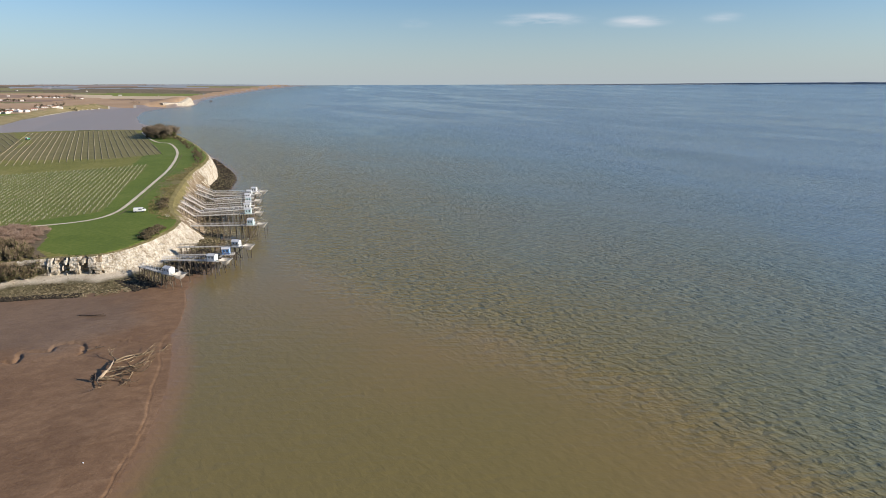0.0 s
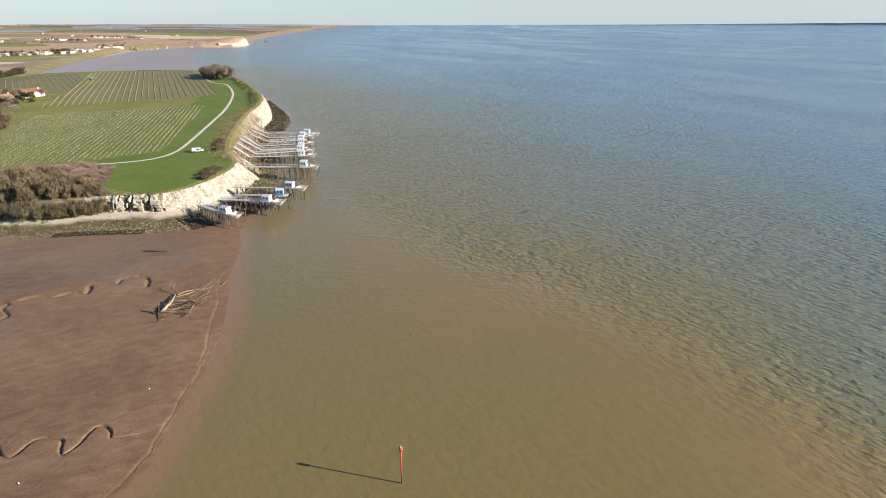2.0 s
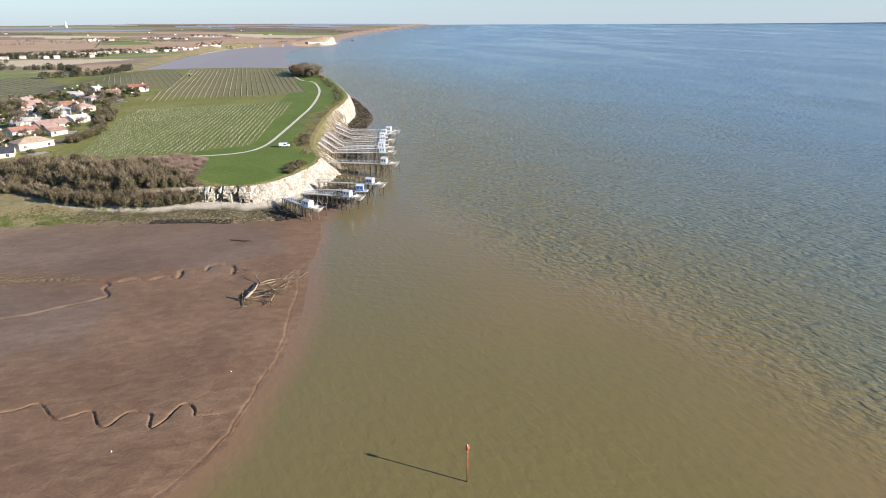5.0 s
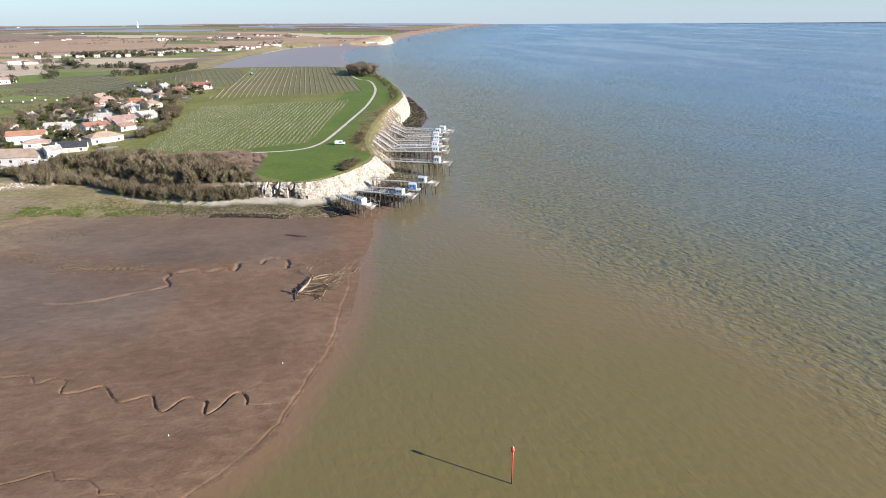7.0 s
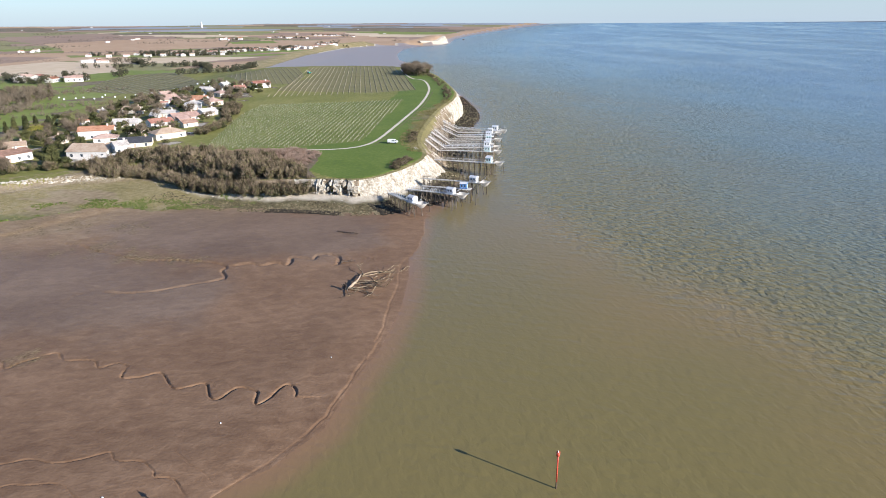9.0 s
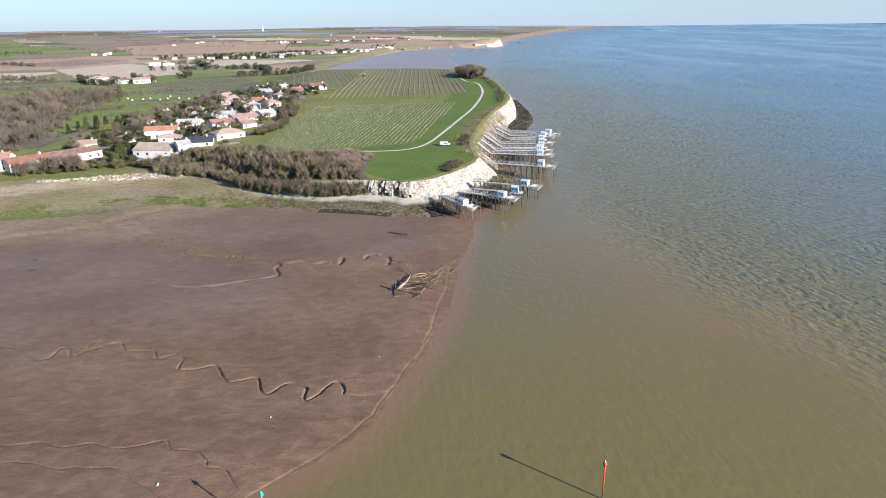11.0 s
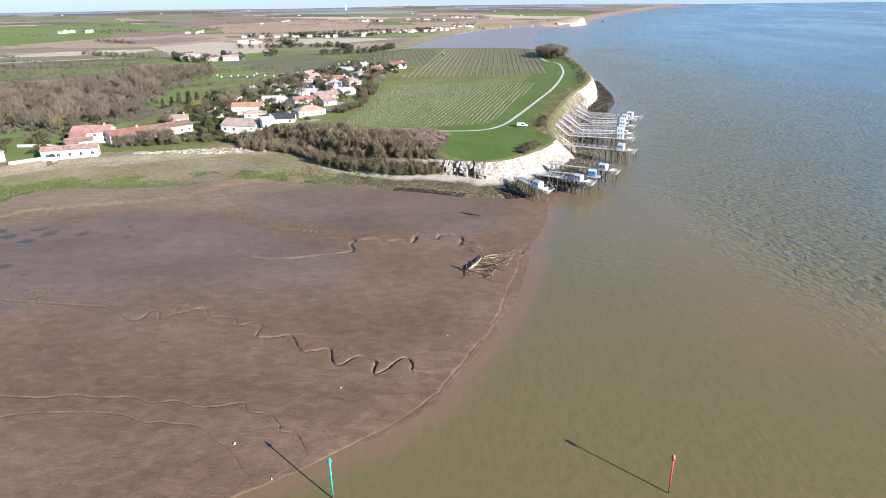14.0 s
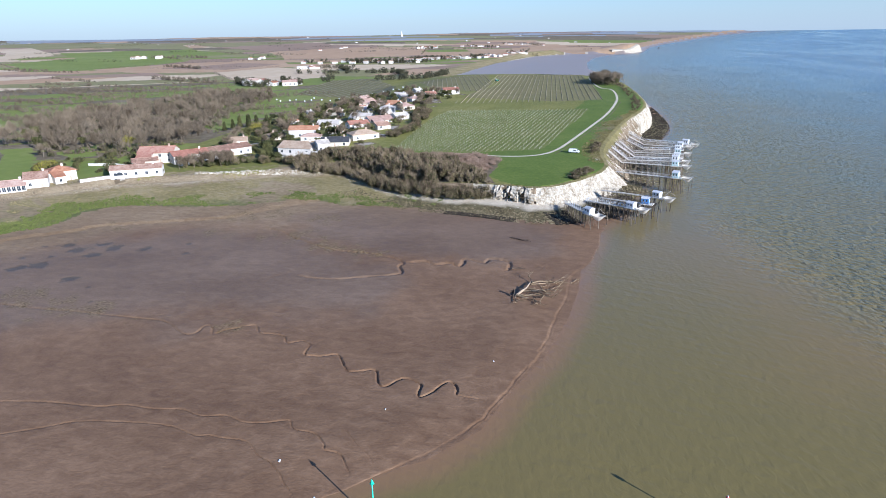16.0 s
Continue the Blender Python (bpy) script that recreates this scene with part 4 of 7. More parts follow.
def cliff_mesh():
    line = wavy(CLIFF_LINE, 1)
    pts, run = [], 0.0
    for a, b in zip(line, line[1:]):
        d = math.dist(a, b)
        k = max(1, int(d / 0.55)) if a[1] < 520 else max(1, int(d / 1.2))
        for i in range(k):
            f = i / k
            nx, ny = (b[1] - a[1]) / d, -(b[0] - a[0]) / d
            pts.append((a[0] + (b[0] - a[0]) * f, a[1] + (b[1] - a[1]) * f, nx, ny, run + d * f))
        run += d
    P = np.array(pts)
    for c in (2, 3):
        P[:, c] = np.convolve(np.pad(P[:, c], 6, "edge"), np.ones(13) / 13, "valid")
    x, y, nx, ny, s = P.T
    if (nx * 1.0).mean() < 0:
        nx, ny = -nx, -ny
    # how far the foot stands out, along the line
    foot = np.interp(y, [200, 206, 208.5, 216, 232, 246, 258, 270, 330, 380, 396, 430, 520, 560, 680], [2.5, 1.6, 3.0, 5.5, 6.5, 6.5, 9.0, 13.0, 12.0, 7.5, 4.0, 4.5, 4.0, 3.5, 3.0])
    foot = np.where(x < -150, np.where(y < 300, 4.5, foot), foot)
    rows = 22
    verts, kind = [], np.zeros((len(P), rows), int)
    bx, by = x + nx * foot, y + ny * foot
    base = np.minimum(ground_height(bx, by), 2.9) - 0.35
    top = upland(x - nx * 2.5, y - ny * 2.5) + 0.06
    gully = np.abs(((s / 3.4 + 0.5 * vnoise(s, y, 6)) % 1.0) - 0.5) * 2
    blocks = (x > -133.5) & (y < 208.8) & (x < -116)
    scarp = (y > 256) & (y < 388)
    for k in range(rows):
        v = k / (rows - 1)
        z = base + (top - base) * v
        bow = np.where(blocks, 1 - v ** 4, np.where(scarp, 1 - v ** 0.85, np.where(y > 388, 1 - v ** 2.2, (1 - v) ** 1.25)))
        out = foot * bow
        rough = fuzz(s, z * 1.7, 3.2) * 1.7 + fuzz(s + 50, z * 2.5, 1.0) * 0.9
        ledge = 0.16 * np.where((z * 0.9 + 0.25 * vnoise(s, z, 8)) % 1.0 > 0.5, 1, 0)
        fissure = np.where(vnoise(s, z * 0.35, 0.8) > 0.55, -1.9, 0.0) * blocks
        rib = np.where(scarp, 2.3 * (gully - 0.5) * math.sin(math.pi * min(1, v * 1.05 + 0.1)), 0)
        out = out + (rough + ledge + fissure + rib) * (0.0 if k == rows - 1 else min(1.0, 0.35 + 1.2 * (1 - v)))
        if k == rows - 1:
            out = out * 0 - 1.6
        elif k >= rows - 3:
            out = out + 1.1 * fuzz(s * 1.3, y, 3.0) - 0.2
        verts.append(np.stack([x + nx * out, y + ny * out, z], 1))
        grassy = scarp & (y > 268) & (v > 0.76 + 0.35 * fuzz(s, z, 5) + 0.25 * step(330, 385, y))
        loam = scarp & (gully < 0.74 + 0.6 * fuzz(s, z, 2)) & (v < 0.92)
        kind[:, k] = np.where(grassy, 1, np.where(loam, 2, 0))
        kind[:, k] = np.where((y > 545) & (fuzz(s, z, 6) > -0.1), 1, kind[:, k])
        kind[:, k] = np.where((x < -142) & (y < 215) & (v > 0.25), 2, kind[:, k])
        # fissure cells are coloured dark with the scree material, besides being recessed
        kind[:, k] = np.where(fissure < 0, 2, kind[:, k])
        if v > 0.93:
            kind[:, k] = 1
    V = np.stack(verts, 1)
    n, faces, index = len(P), [], []
    for i in range(n - 1):
        for k in range(rows - 1):
            faces.append((i * rows + k, (i + 1) * rows + k, (i + 1) * rows + k + 1, i * rows + k + 1))
            index.append(kind[i, k])
    me = bpy.data.meshes.new("cliff")
    me.from_pydata(V.reshape(-1, 3).tolist(), [], faces)
    me.polygons.foreach_set("material_index", np.array(index, np.int32))
    for m in (M_CHALK, M_SCARP, M_SCREE):
        me.materials.append(m)
    return me


M_SCREE = mat("loose_scree", [(0.085, 0.06, 0.035), (0.19, 0.145, 0.095), (0.36, 0.3, 0.22)], 0.3, 0.95, 0.9, 2.0, fine=7, dist=0.4)
cliff = tagged(new("cliff", cliff_mesh()), "white chalk sea cliff with gullies and a grassy scarp", "cliff", kind="structure")


# ---- rocks on the foreshore ----
def rock_bed(name, count, spots, sizes, material, label, seed):
    """Boulders, each a small dented block, joined into one bed."""
    rnd = random.Random(seed)
    bm = bmesh.new()
    bmesh.ops.create_icosphere(bm, subdivisions=1, radius=1.0)
    unit = np.array([v.co[:] for v in bm.verts])
    tris = np.array([[v.index for v in f.verts] for f in bm.faces])
    bm.free()
    nr = np.random.RandomState(seed)
    cs, fs = [], []
    xy = np.array([spots(rnd) for _ in range(count)])
    zz = ground_height(xy[:, 0], xy[:, 1])
    for k in range(count):
        size = sizes[0] + (sizes[1] - sizes[0]) * rnd.random() ** 2.5
        pts = unit * (1 + nr.uniform(-0.28, 0.2, (len(unit), 1))) * [size * rnd.uniform(0.7, 1.3), size * rnd.uniform(0.7, 1.3), size * rnd.uniform(0.4, 0.75)]
        a = rnd.uniform(0, 6.28)
        rot = np.array([[math.cos(a), -math.sin(a), 0], [math.sin(a), math.cos(a), 0], [0, 0, 1]])
        cs.append(pts @ rot.T + [xy[k, 0], xy[k, 1], zz[k] + size * 0.15])
        fs.append(tris + k * len(unit))
    me = bpy.data.meshes.new(name)
    me.from_pydata(np.concatenate(cs).tolist(), [], np.concatenate(fs).tolist())
    me.materials.append(material)
    return tagged(new(name, me), label, "rocks", kind="stuff")


def along(line, lo, hi, spread=1.0):
    """A picker of spots beside a line, lo to hi metres to its seaward side."""
    lens = [math.dist(a, b) for a, b in zip(line, line[1:])]

    def spot(rnd):
        u = rnd.random() * sum(lens)
        for a, b, d in zip(line, line[1:], lens):
            if u <= d:
                break
            u -= d
        off = lo + (hi - lo) * rnd.random() ** spread
        return (a[0] + (b[0] - a[0]) * u / d + (b[1] - a[1]) / d * off, a[1] + (b[1] - a[1]) * u / d - (b[0] - a[0]) / d * off)
    return spot


rock_bed("foreshore_rocks", 4200, along(LAND[11:20], 11, 21), (0.1, 0.38), M_ROCK, "dark weedy rocks strewn along the foot of the cliff", 3)
rock_bed("cove_rocks", 5200, along(LAND[19:28], 7, 24), (0.25, 0.75), M_ROCK, "dark brown weedy boulders under the fishing piers", 4)
rock_bed("weed_band", 1300, along(LAND[14:19], 17.5, 22), (0.2, 0.5), M_DARKROCK, "black seaweed-hung stones where the beach meets the mud", 8)
rock_bed("pier_foot_rocks", 1500, along(LAND[17:21], 10, 24), (0.3, 0.7), M_DARKROCK, "dark boulders beneath the fishing piers", 9)
rock_bed("point_rocks", 1900, along([(-132, 192), (-122, 192), (-112, 193), (-103, 198), (-97, 208)], -6, 6), (0.15, 0.5), M_ROCK, "weedy stones round the foot of the point", 12)
rock_bed("far_foreshore_rocks", 2600, along(LAND[25:34], 4, 17, 0.8), (0.25, 0.8), M_DARKROCK, "dark seaweed-covered rocks below the white cliff", 5)
rock_bed("chalk_debris", 700, along(LAND[10:24], 3, 9), (0.08, 0.34), M_CHALKROCK, "pale chalk stones fallen along the cliff foot", 6)
M_BANKSTONE = mat("dull_bank_stone", [(0.15, 0.12, 0.08), (0.25, 0.205, 0.145), (0.36, 0.31, 0.235)], 0.2, 0.95, 0.7, 3, fine=8, island=0.3)
rock_bed("bank_stones", 2600, along(LAND[2:11], -3, 6), (0.08, 0.32), M_BANKSTONE, "pale stones of the low bank behind the marsh", 7)
rock_bed("garden_bank_blocks", 420, along([(-268, 158), (-257, 168), (-246, 181), (-232, 197), (-224, 203)], -2, 2), (0.3, 0.9), M_CHALKROCK, "white chalk blocks along the foot of the gardens", 10)


# ---- channel marks ----
def red_mark(x, y):
    t = thing("channel_mark", x, y, 0, 0, "red painted steel channel mark standing in shallow water", "beacon", "channel marks")
    bm = bmesh.new()
    tube(bm, (0, 0, -1), (0, 0, 1.2), 0.11, 0.11, 10)
    part("weedy_foot", bm, M_IRON, t, "dark rusty foot of the pole")
    bm = bmesh.new()
    tube(bm, (0, 0, 1.2), (0, 0, 6.0), 0.115, 0.105, 10)
    part("pole", bm, M_RED, t, "", True)
    bm = bmesh.new()
    tube(bm, (0, 0, 5.85), (0, 0, 6.45), 0.27, 0.27, 12)
    part("can_topmark", bm, M_RED, t, "red can topmark", True)
    bm = bmesh.new()
    tube(bm, (0, 0, 6.45), (0, 0, 6.68), 0.09, 0.06, 8)
    part("lamp", bm, M_WHITE, t, "small white lamp")
    return t


def green_mark(x, y):
    t = thing("channel_mark", x, y, 0, 0, "green painted steel channel mark at the edge of the mud", "beacon", "channel marks")
    bm = bmesh.new()
    tube(bm, (0, 0, -1), (0, 0, 0.8), 0.11, 0.11, 10)
    part("weedy_foot", bm, M_IRON, t, "dark rusty foot of the pole")
    bm = bmesh.new()
    tube(bm, (0, 0, 0.8), (0, 0, 6.6), 0.115, 0.105, 10)
    part("pole", bm, M_GREEN, t, "", True)
    bm = bmesh.new()
    tube(bm, (0, 0, 6.55), (0, 0, 7.25), 0.34, 0.02, 12)
    part("cone_topmark", bm, M_GREEN, t, "green cone topmark", True)
    return t


red_mark(-12.6, 76.5)
green_mark(-52.2, 50.3)


# ---- driftwood ----
def limb(bm, rnd, p, way, length, r, depth):
    steps = 4
    for i in range(steps):
        q = p + way * (length / steps)
        tube(bm, p, q, r * (1 - 0.6 * i / steps), r * (1 - 0.6 * (i + 1) / steps), 6)
        p = q
        way = (way + Vector((rnd.uniform(-0.3, 0.3), rnd.uniform(-0.3, 0.3), rnd.uniform(-0.12, 0.12)))).normalized()
        if depth and i:
            side = (way + Vector((rnd.uniform(-1, 1), rnd.uniform(-1, 1), rnd.uniform(-0.2, 0.45)))).normalized()
            limb(bm, rnd, p, side, length * 0.5, r * 0.5, depth - 1)


def driftwood():
    z = height_at(-75, 131)
    t = thing("driftwood_tree", -75, 131, z, 0, "uprooted sun-bleached tree stranded on the mud", "driftwood")
    rnd = random.Random(5)
    bm = bmesh.new()
    limb(bm, rnd, Vector((-2.0, -1.5, 0.55)), Vector((-0.1, 1.0, 0.05)).normalized(), 5.5, 0.42, 0)
    limb(bm, rnd, Vector((-2.4, 3.6, 0.75)), Vector((-0.2, 1.0, 0.0)).normalized(), 4.5, 0.26, 0)
    part("trunk", bm, M_DRIFTPALE, t, "thick bare pale trunk")
    for a, b, ln, r in (((-2.9, 7.6, 0.7), (0.45, 0.85, 0.02), 9.5, 0.2), ((-2.6, 6.4, 0.7), (0.75, 0.6, 0.06), 8.5, 0.17), ((-1.8, -1.2, 0.5), (0.9, 0.42, 0.03), 9.0, 0.22), ((-2.1, 1.5, 0.6), (0.85, 0.5, 0.08), 8.0, 0.18), ((-1.9, -1.5, 0.4), (0.95, 0.05, 0.0), 6.5, 0.16), ((-2.3, 4.0, 0.6), (0.9, 0.1, 0.05), 6.5, 0.16), ((-2.4, -1.8, 0.4), (0.5, -0.9, 0.0), 4.5, 0.15), ((-2.9, 7.8, 0.6), (-0.5, 0.8, 0.0), 4.0, 0.15)):
        bm = bmesh.new()
        limb(bm, rnd, Vector(a), Vector(b).normalized(), ln, r, 2)
        part("branch", bm, M_DRIFT, t)
    bm = bmesh.new()
    for k in range(26):
        a = k * 6.283 / 26
        limb(bm, rnd, Vector((-3.0, -1.4, 0.9)), Vector((math.cos(a) * 0.6 - 0.35, math.sin(a) * 0.25 - 0.25, math.sin(a) * 0.8 + 0.25)).normalized(), rnd.uniform(0.6, 1.3), 0.2, 0)
    part("root_plate", bm, M_IRON, t, "dark broken root plate")
    for k in range(12):
        bm = bmesh.new()
        limb(bm, rnd, Vector((rnd.uniform(-2, 3.5), rnd.uniform(-2, 8), 0.2)), Vector((rnd.uniform(0.2, 1), rnd.uniform(-0.6, 1), rnd.uniform(0, 0.25))).normalized(), rnd.uniform(2.0, 4.0), 0.085, 1)
        part("branch", bm, M_DRIFT if k % 3 else M_IRON, t)


driftwood()


def stranded_log(x, y, turn, length, r):
    t = thing("stranded_log", x, y, height_at(x, y) + r * 0.6, turn, "dark wet log lying half sunk in the mud", "log", "stranded logs")
    rnd = random.Random(int(x))
    bm = bmesh.new()
    limb(bm, rnd, Vector((-length / 2, 0, 0)), Vector((1, 0, 0)), length, r, 0)
    part("trunk", bm, M_IRON, t)
    bm = bmesh.new()
    limb(bm, rnd, Vector((length * 0.1, 0, 0)), Vector((0.6, 0.7, 0.2)).normalized(), length * 0.3, r * 0.5, 0)
    part("branch", bm, M_IRON, t)


stranded_log(-100.5, 170.3, -6, 8.0, 0.28)
stranded_log(-87.5, 147.5, 40, 4.0, 0.25)


# ---- fishing piers on stilts ----
def fishing_pier(path, deck_z, hut, wall, label, net=True, rail=True, rail_mat=None, roof_mat=None, seed=0):
    """path: points of the walkway from the bank to the hut, with heights; hut: width, depth, height and turn."""
    rnd = random.Random(seed)
    hx, hy = path[-1][0], path[-1][1]
    t = thing("fishing_pier", hx, hy, 0, 0, label, "fishing pier", "fishing piers along the cliff")
    o = Vector((hx, hy, 0))
    pts = [Vector(p) - o for p in path]
    rail_mat = rail_mat or M_DECK
    bm = bmesh.new()
    wide = 0.72
    sides = []
    for i, p in enumerate(pts):
        a, b = pts[max(0, i - 1)], pts[min(len(pts) - 1, i + 1)]
        d = (b - a).normalized()
        n = Vector((-d.y, d.x, 0)).normalized() * wide
        sides.append((p + n, p - n))
    for (a, b), (c, d) in zip(sides, sides[1:]):
        low = Vector((0, 0, -0.24))
        vs = [bm.verts.new(v) for v in (a, b, d, c, a + low, b + low, d + low, c + low)]
        for f in ((0, 1, 2, 3), (7, 6, 5, 4), (0, 4, 5, 1), (1, 5, 6, 2), (2, 6, 7, 3), (3, 7, 4, 0)):
            bm.faces.new([vs[k] for k in f])
    bmesh.ops.recalc_face_normals(bm, faces=bm.faces)
    part("walkway", bm, M_DECK, t, "sun-bleached plank walkway")
    for s in (0, 1):
        for (p, q) in zip(sides, sides[1:]):
            for h, r in ((1.0, 0.05), (0.55, 0.03)):
                stick("handrail", p[s] + Vector((0, 0, h)), q[s] + Vector((0, 0, h)), r, rail_mat, t, sides=4)
    for p, q in zip(pts, pts[1:]):
        length = (q - p).length
        d = (q - p) / length
        n = Vector((-d.y, d.x, 0)).normalized() * wide
        k = max(1, int(length / (1.7 if seed < 5 else 2.4)))
        for i in range(k):
            c = p + d * (length * (i + 0.5) / k)
            for w in (n, -n):
                stick("stanchion", c + w, c + w + Vector((0, 0, 1.02)), 0.05, rail_mat, t, sides=4)
            if i % 1 == 0:
                for w in (n, -n):
                    g = height_at(c.x + o.x + w.x, c.y + o.y + w.y) - 0.6
                    if c.z - g > 1.0:
                        lean = Vector((rnd.uniform(-0.3, 0.3), rnd.uniform(-0.3, 0.3), 0))
                        stick("stilt", Vector((c.x + w.x * 1.1, c.y + w.y * 1.1, g)) + lean, c + w * 0.95 - Vector((0, 0, 0.1)), 0.12 + rnd.random() * 0.04, M_STILT, t)
                if c.z - g > 2.5 and i % 2 == 0:
                    stick("brace", Vector((c.x + n.x, c.y + n.y, g + 1.2)), c - n * 0.9 - Vector((0, 0, 0.3)), 0.08, M_STILT, t)
                if c.z - g > 3.0 and i % 2 == 1:
                    stick("raking_strut", Vector((c.x + d.x * 2.2 - n.x * 1.5, c.y + d.y * 2.2 - n.y * 1.5, g + 0.4)), c - n - Vector((0, 0, 0.3)), 0.085, M_STILT, t)
    # platform and hut
    w, dpt, h, turn = hut
    m = Matrix.Rotation(radians(turn), 4, "Z")
    bm = bmesh.new()
    box(bm, -w / 2 - 0.5, -dpt / 2 - 0.5, deck_z - 0.22, w / 2 + 1.6, dpt / 2 + 0.5, deck_z, 0.02, m)
    part("platform", bm, M_DECK, t, "timber platform under the hut")
    bm = bmesh.new()
    vs = []
    for z, e in ((deck_z, 0), (deck_z + h, 0)):
        vs.append([bm.verts.new(m @ Vector((x, y, z))) for x, y in ((-w / 2, -dpt / 2), (w / 2, -dpt / 2), (w / 2, dpt / 2), (-w / 2, dpt / 2))])
    for i in range(4):
        bm.faces.new((vs[0][i], vs[0][(i + 1) % 4], vs[1][(i + 1) % 4], vs[1][i]))
    bm.faces.new(vs[0][::-1])
    ridge = [bm.verts.new(m @ Vector((x, 0, deck_z + h + 0.42))) for x in (-w / 2, w / 2)]
    bm.faces.new((vs[1][1], vs[1][2], ridge[1]))
    bm.faces.new((vs[1][3], vs[1][0], ridge[0]))
    bm.faces.new((vs[1][0], vs[1][1], ridge[1], ridge[0]))
    bm.faces.new((vs[1][2], vs[1][3], ridge[0], ridge[1]))
    walls = part("hut_wall", bm, wall, t, "boarded hut wall")
    for s in (-1, 1):
        bm = bmesh.new()
        e = dpt / 2 + 0.22
        a, b = Vector((-w / 2 - 0.2, s * e, deck_z + h - 0.08)), Vector((w / 2 + 0.2, s * e, deck_z + h - 0.08))
        c, d = Vector((w / 2 + 0.2, 0, deck_z + h + 0.47)), Vector((-w / 2 - 0.2, 0, deck_z + h + 0.47))
        up = Vector((0, 0, 0.07))
        vv = [bm.verts.new(m @ v) for v in (a, b, c, d, a + up, b + up, c + up, d + up)]
        for f in ((0, 1, 2, 3), (7, 6, 5, 4), (0, 4, 5, 1), (1, 5, 6, 2), (2, 6, 7, 3), (3, 7, 4, 0)):
            bm.faces.new([vv[k] for k in f])
        bmesh.ops.recalc_face_normals(bm, faces=bm.faces)
        part("roof_sheet", bm, roof_mat or M_SHEET, t)
    for x in (-w * 0.22, w * 0.22):
        bm = bmesh.new()
        box(bm, x - 0.27, -dpt / 2 - 0.03, deck_z + h * 0.42, x + 0.27, -dpt / 2 + 0.05, deck_z + h * 0.8, 0, m)
        part("hut_window", bm, M_GLASS, walls, "small dark window")
    bm = bmesh.new()
    box(bm, w / 2 - 0.05, -0.4, deck_z + 0.02, w / 2 + 0.03, 0.4, deck_z + h * 0.85, 0, m)
    part("hut_door", bm, M_AQUA, walls, "pale hut door")
    for x in (-w / 2 - 0.35, 0.1, w / 2 + 1.4):
        for y in (-dpt / 2 - 0.35, dpt / 2 + 0.35):
            c = m @ Vector((x, y, 0))
            foot = c * 1.18
            stick("stilt", Vector((foot.x + rnd.uniform(-0.3, 0.3), foot.y + rnd.uniform(-0.3, 0.3), min(-0.6, height_at(c.x + o.x, c.y + o.y) - 0.6))), Vector((c.x, c.y, deck_z - 0.1)), 0.15, M_STILT, t)
    for x0, x1, y in ((-w / 2, w / 2 + 1.2, -dpt / 2 - 0.35), (w / 2 + 1.2, -w / 2, -dpt / 2 - 0.35), (-w / 2, w / 2 + 1.2, dpt / 2 + 0.35)):
        stick("brace", m @ Vector((x0, y, 1.0)), m @ Vector((x1, y, deck_z - 0.4)), 0.09, M_STILT, t)
    for y in (-dpt / 2 - 0.42, dpt / 2 + 0.42):
        bm = bmesh.new()
        for z in (0.5, 1.0):
            tube(bm, m @ Vector((-w / 2 - 0.4, y, deck_z + z)), m @ Vector((w / 2 + 1.5, y, deck_z + z)), 0.045, 0.045, 4)
        for x in (-w / 2 - 0.4, 0, w / 2 + 1.5):
            tube(bm, m @ Vector((x, y, deck_z)), m @ Vector((x, y, deck_z + 1.0)), 0.045, 0.045, 4)
        part("platform_rail", bm, rail_mat, t)
    if net:
        c = Vector((w / 2 + 3.5, 0, deck_z + 0.5))
        stick("net_boom", m @ Vector((w / 2 + 1.2, 0, deck_z + 0.2)), m @ Vector((w / 2 + 4.0, 0, deck_z + 2.9)), 0.08, M_STILT, t)
        half = 1.9
        bm = bmesh.new()
        g = 8
        grid = [[bm.verts.new(m @ (c + Vector((half * (2 * i / g - 1), half * (2 * j / g - 1), -2.0 * (1 - (2 * i / g - 1) ** 2) * (1 - (2 * j / g - 1) ** 2))))) for j in range(g + 1)] for i in range(g + 1)]
        for i in range(g):
            for j in range(g):
                bm.faces.new((grid[i][j], grid[i + 1][j], grid[i + 1][j + 1], grid[i][j + 1]))
        lift = part("lift_net", bm, M_NET, t, "square lift net hanging from its boom", True)
        corners = [c + Vector((half * a, half * b, 0)) for a, b in ((-1, -1), (1, -1), (1, 1), (-1, 1))]
        for p, q in zip(corners, corners[1:] + corners[:1]):
            stick("net_frame", m @ p, m @ q, 0.045, M_DECK, lift, sides=4)
        for p in corners:
            stick("net_rope", m @ p, m @ (c + Vector((0, 0, 2.6))), 0.02, M_DECK, lift, sides=4)
    return t


PIER = "stilt pier with {} hut and {}"
fishing_pier([(-104.5, 209.5, 4.0), (-95, 201.5, 4.6), (-89.6, 198, 4.9)], 4.9, (2.9, 2.3, 1.9, -28), M_WHITE, PIER.format("small white", "a lift net"), seed=1, rail_mat=M_RAIL)
fishing_pier([(-99, 214.3, 4.8), (-89.6, 213.4, 5.0), (-80.6, 213, 5.0)], 5.0, (2.7, 2.3, 1.9, -12), M_WHITE, PIER.format("white", "long pale blue rails"), seed=2, rail_mat=M_RAIL)
fishing_pier([(-96, 221, 4.8), (-78.6, 221.3, 5.0)], 5.0, (2.6, 2.2, 2.1, 8), M_BLUE, PIER.format("bright blue", "a dark walkway"), net=False, seed=3, rail_mat=M_STILT)
fishing_pier([(-100, 231, 5.2), (-78.2, 232, 5.2)], 5.2, (2.8, 2.3, 2.0, -8), M_WHITE, PIER.format("white", "a hanging lift net"), seed=4, rail_mat=M_STILT)
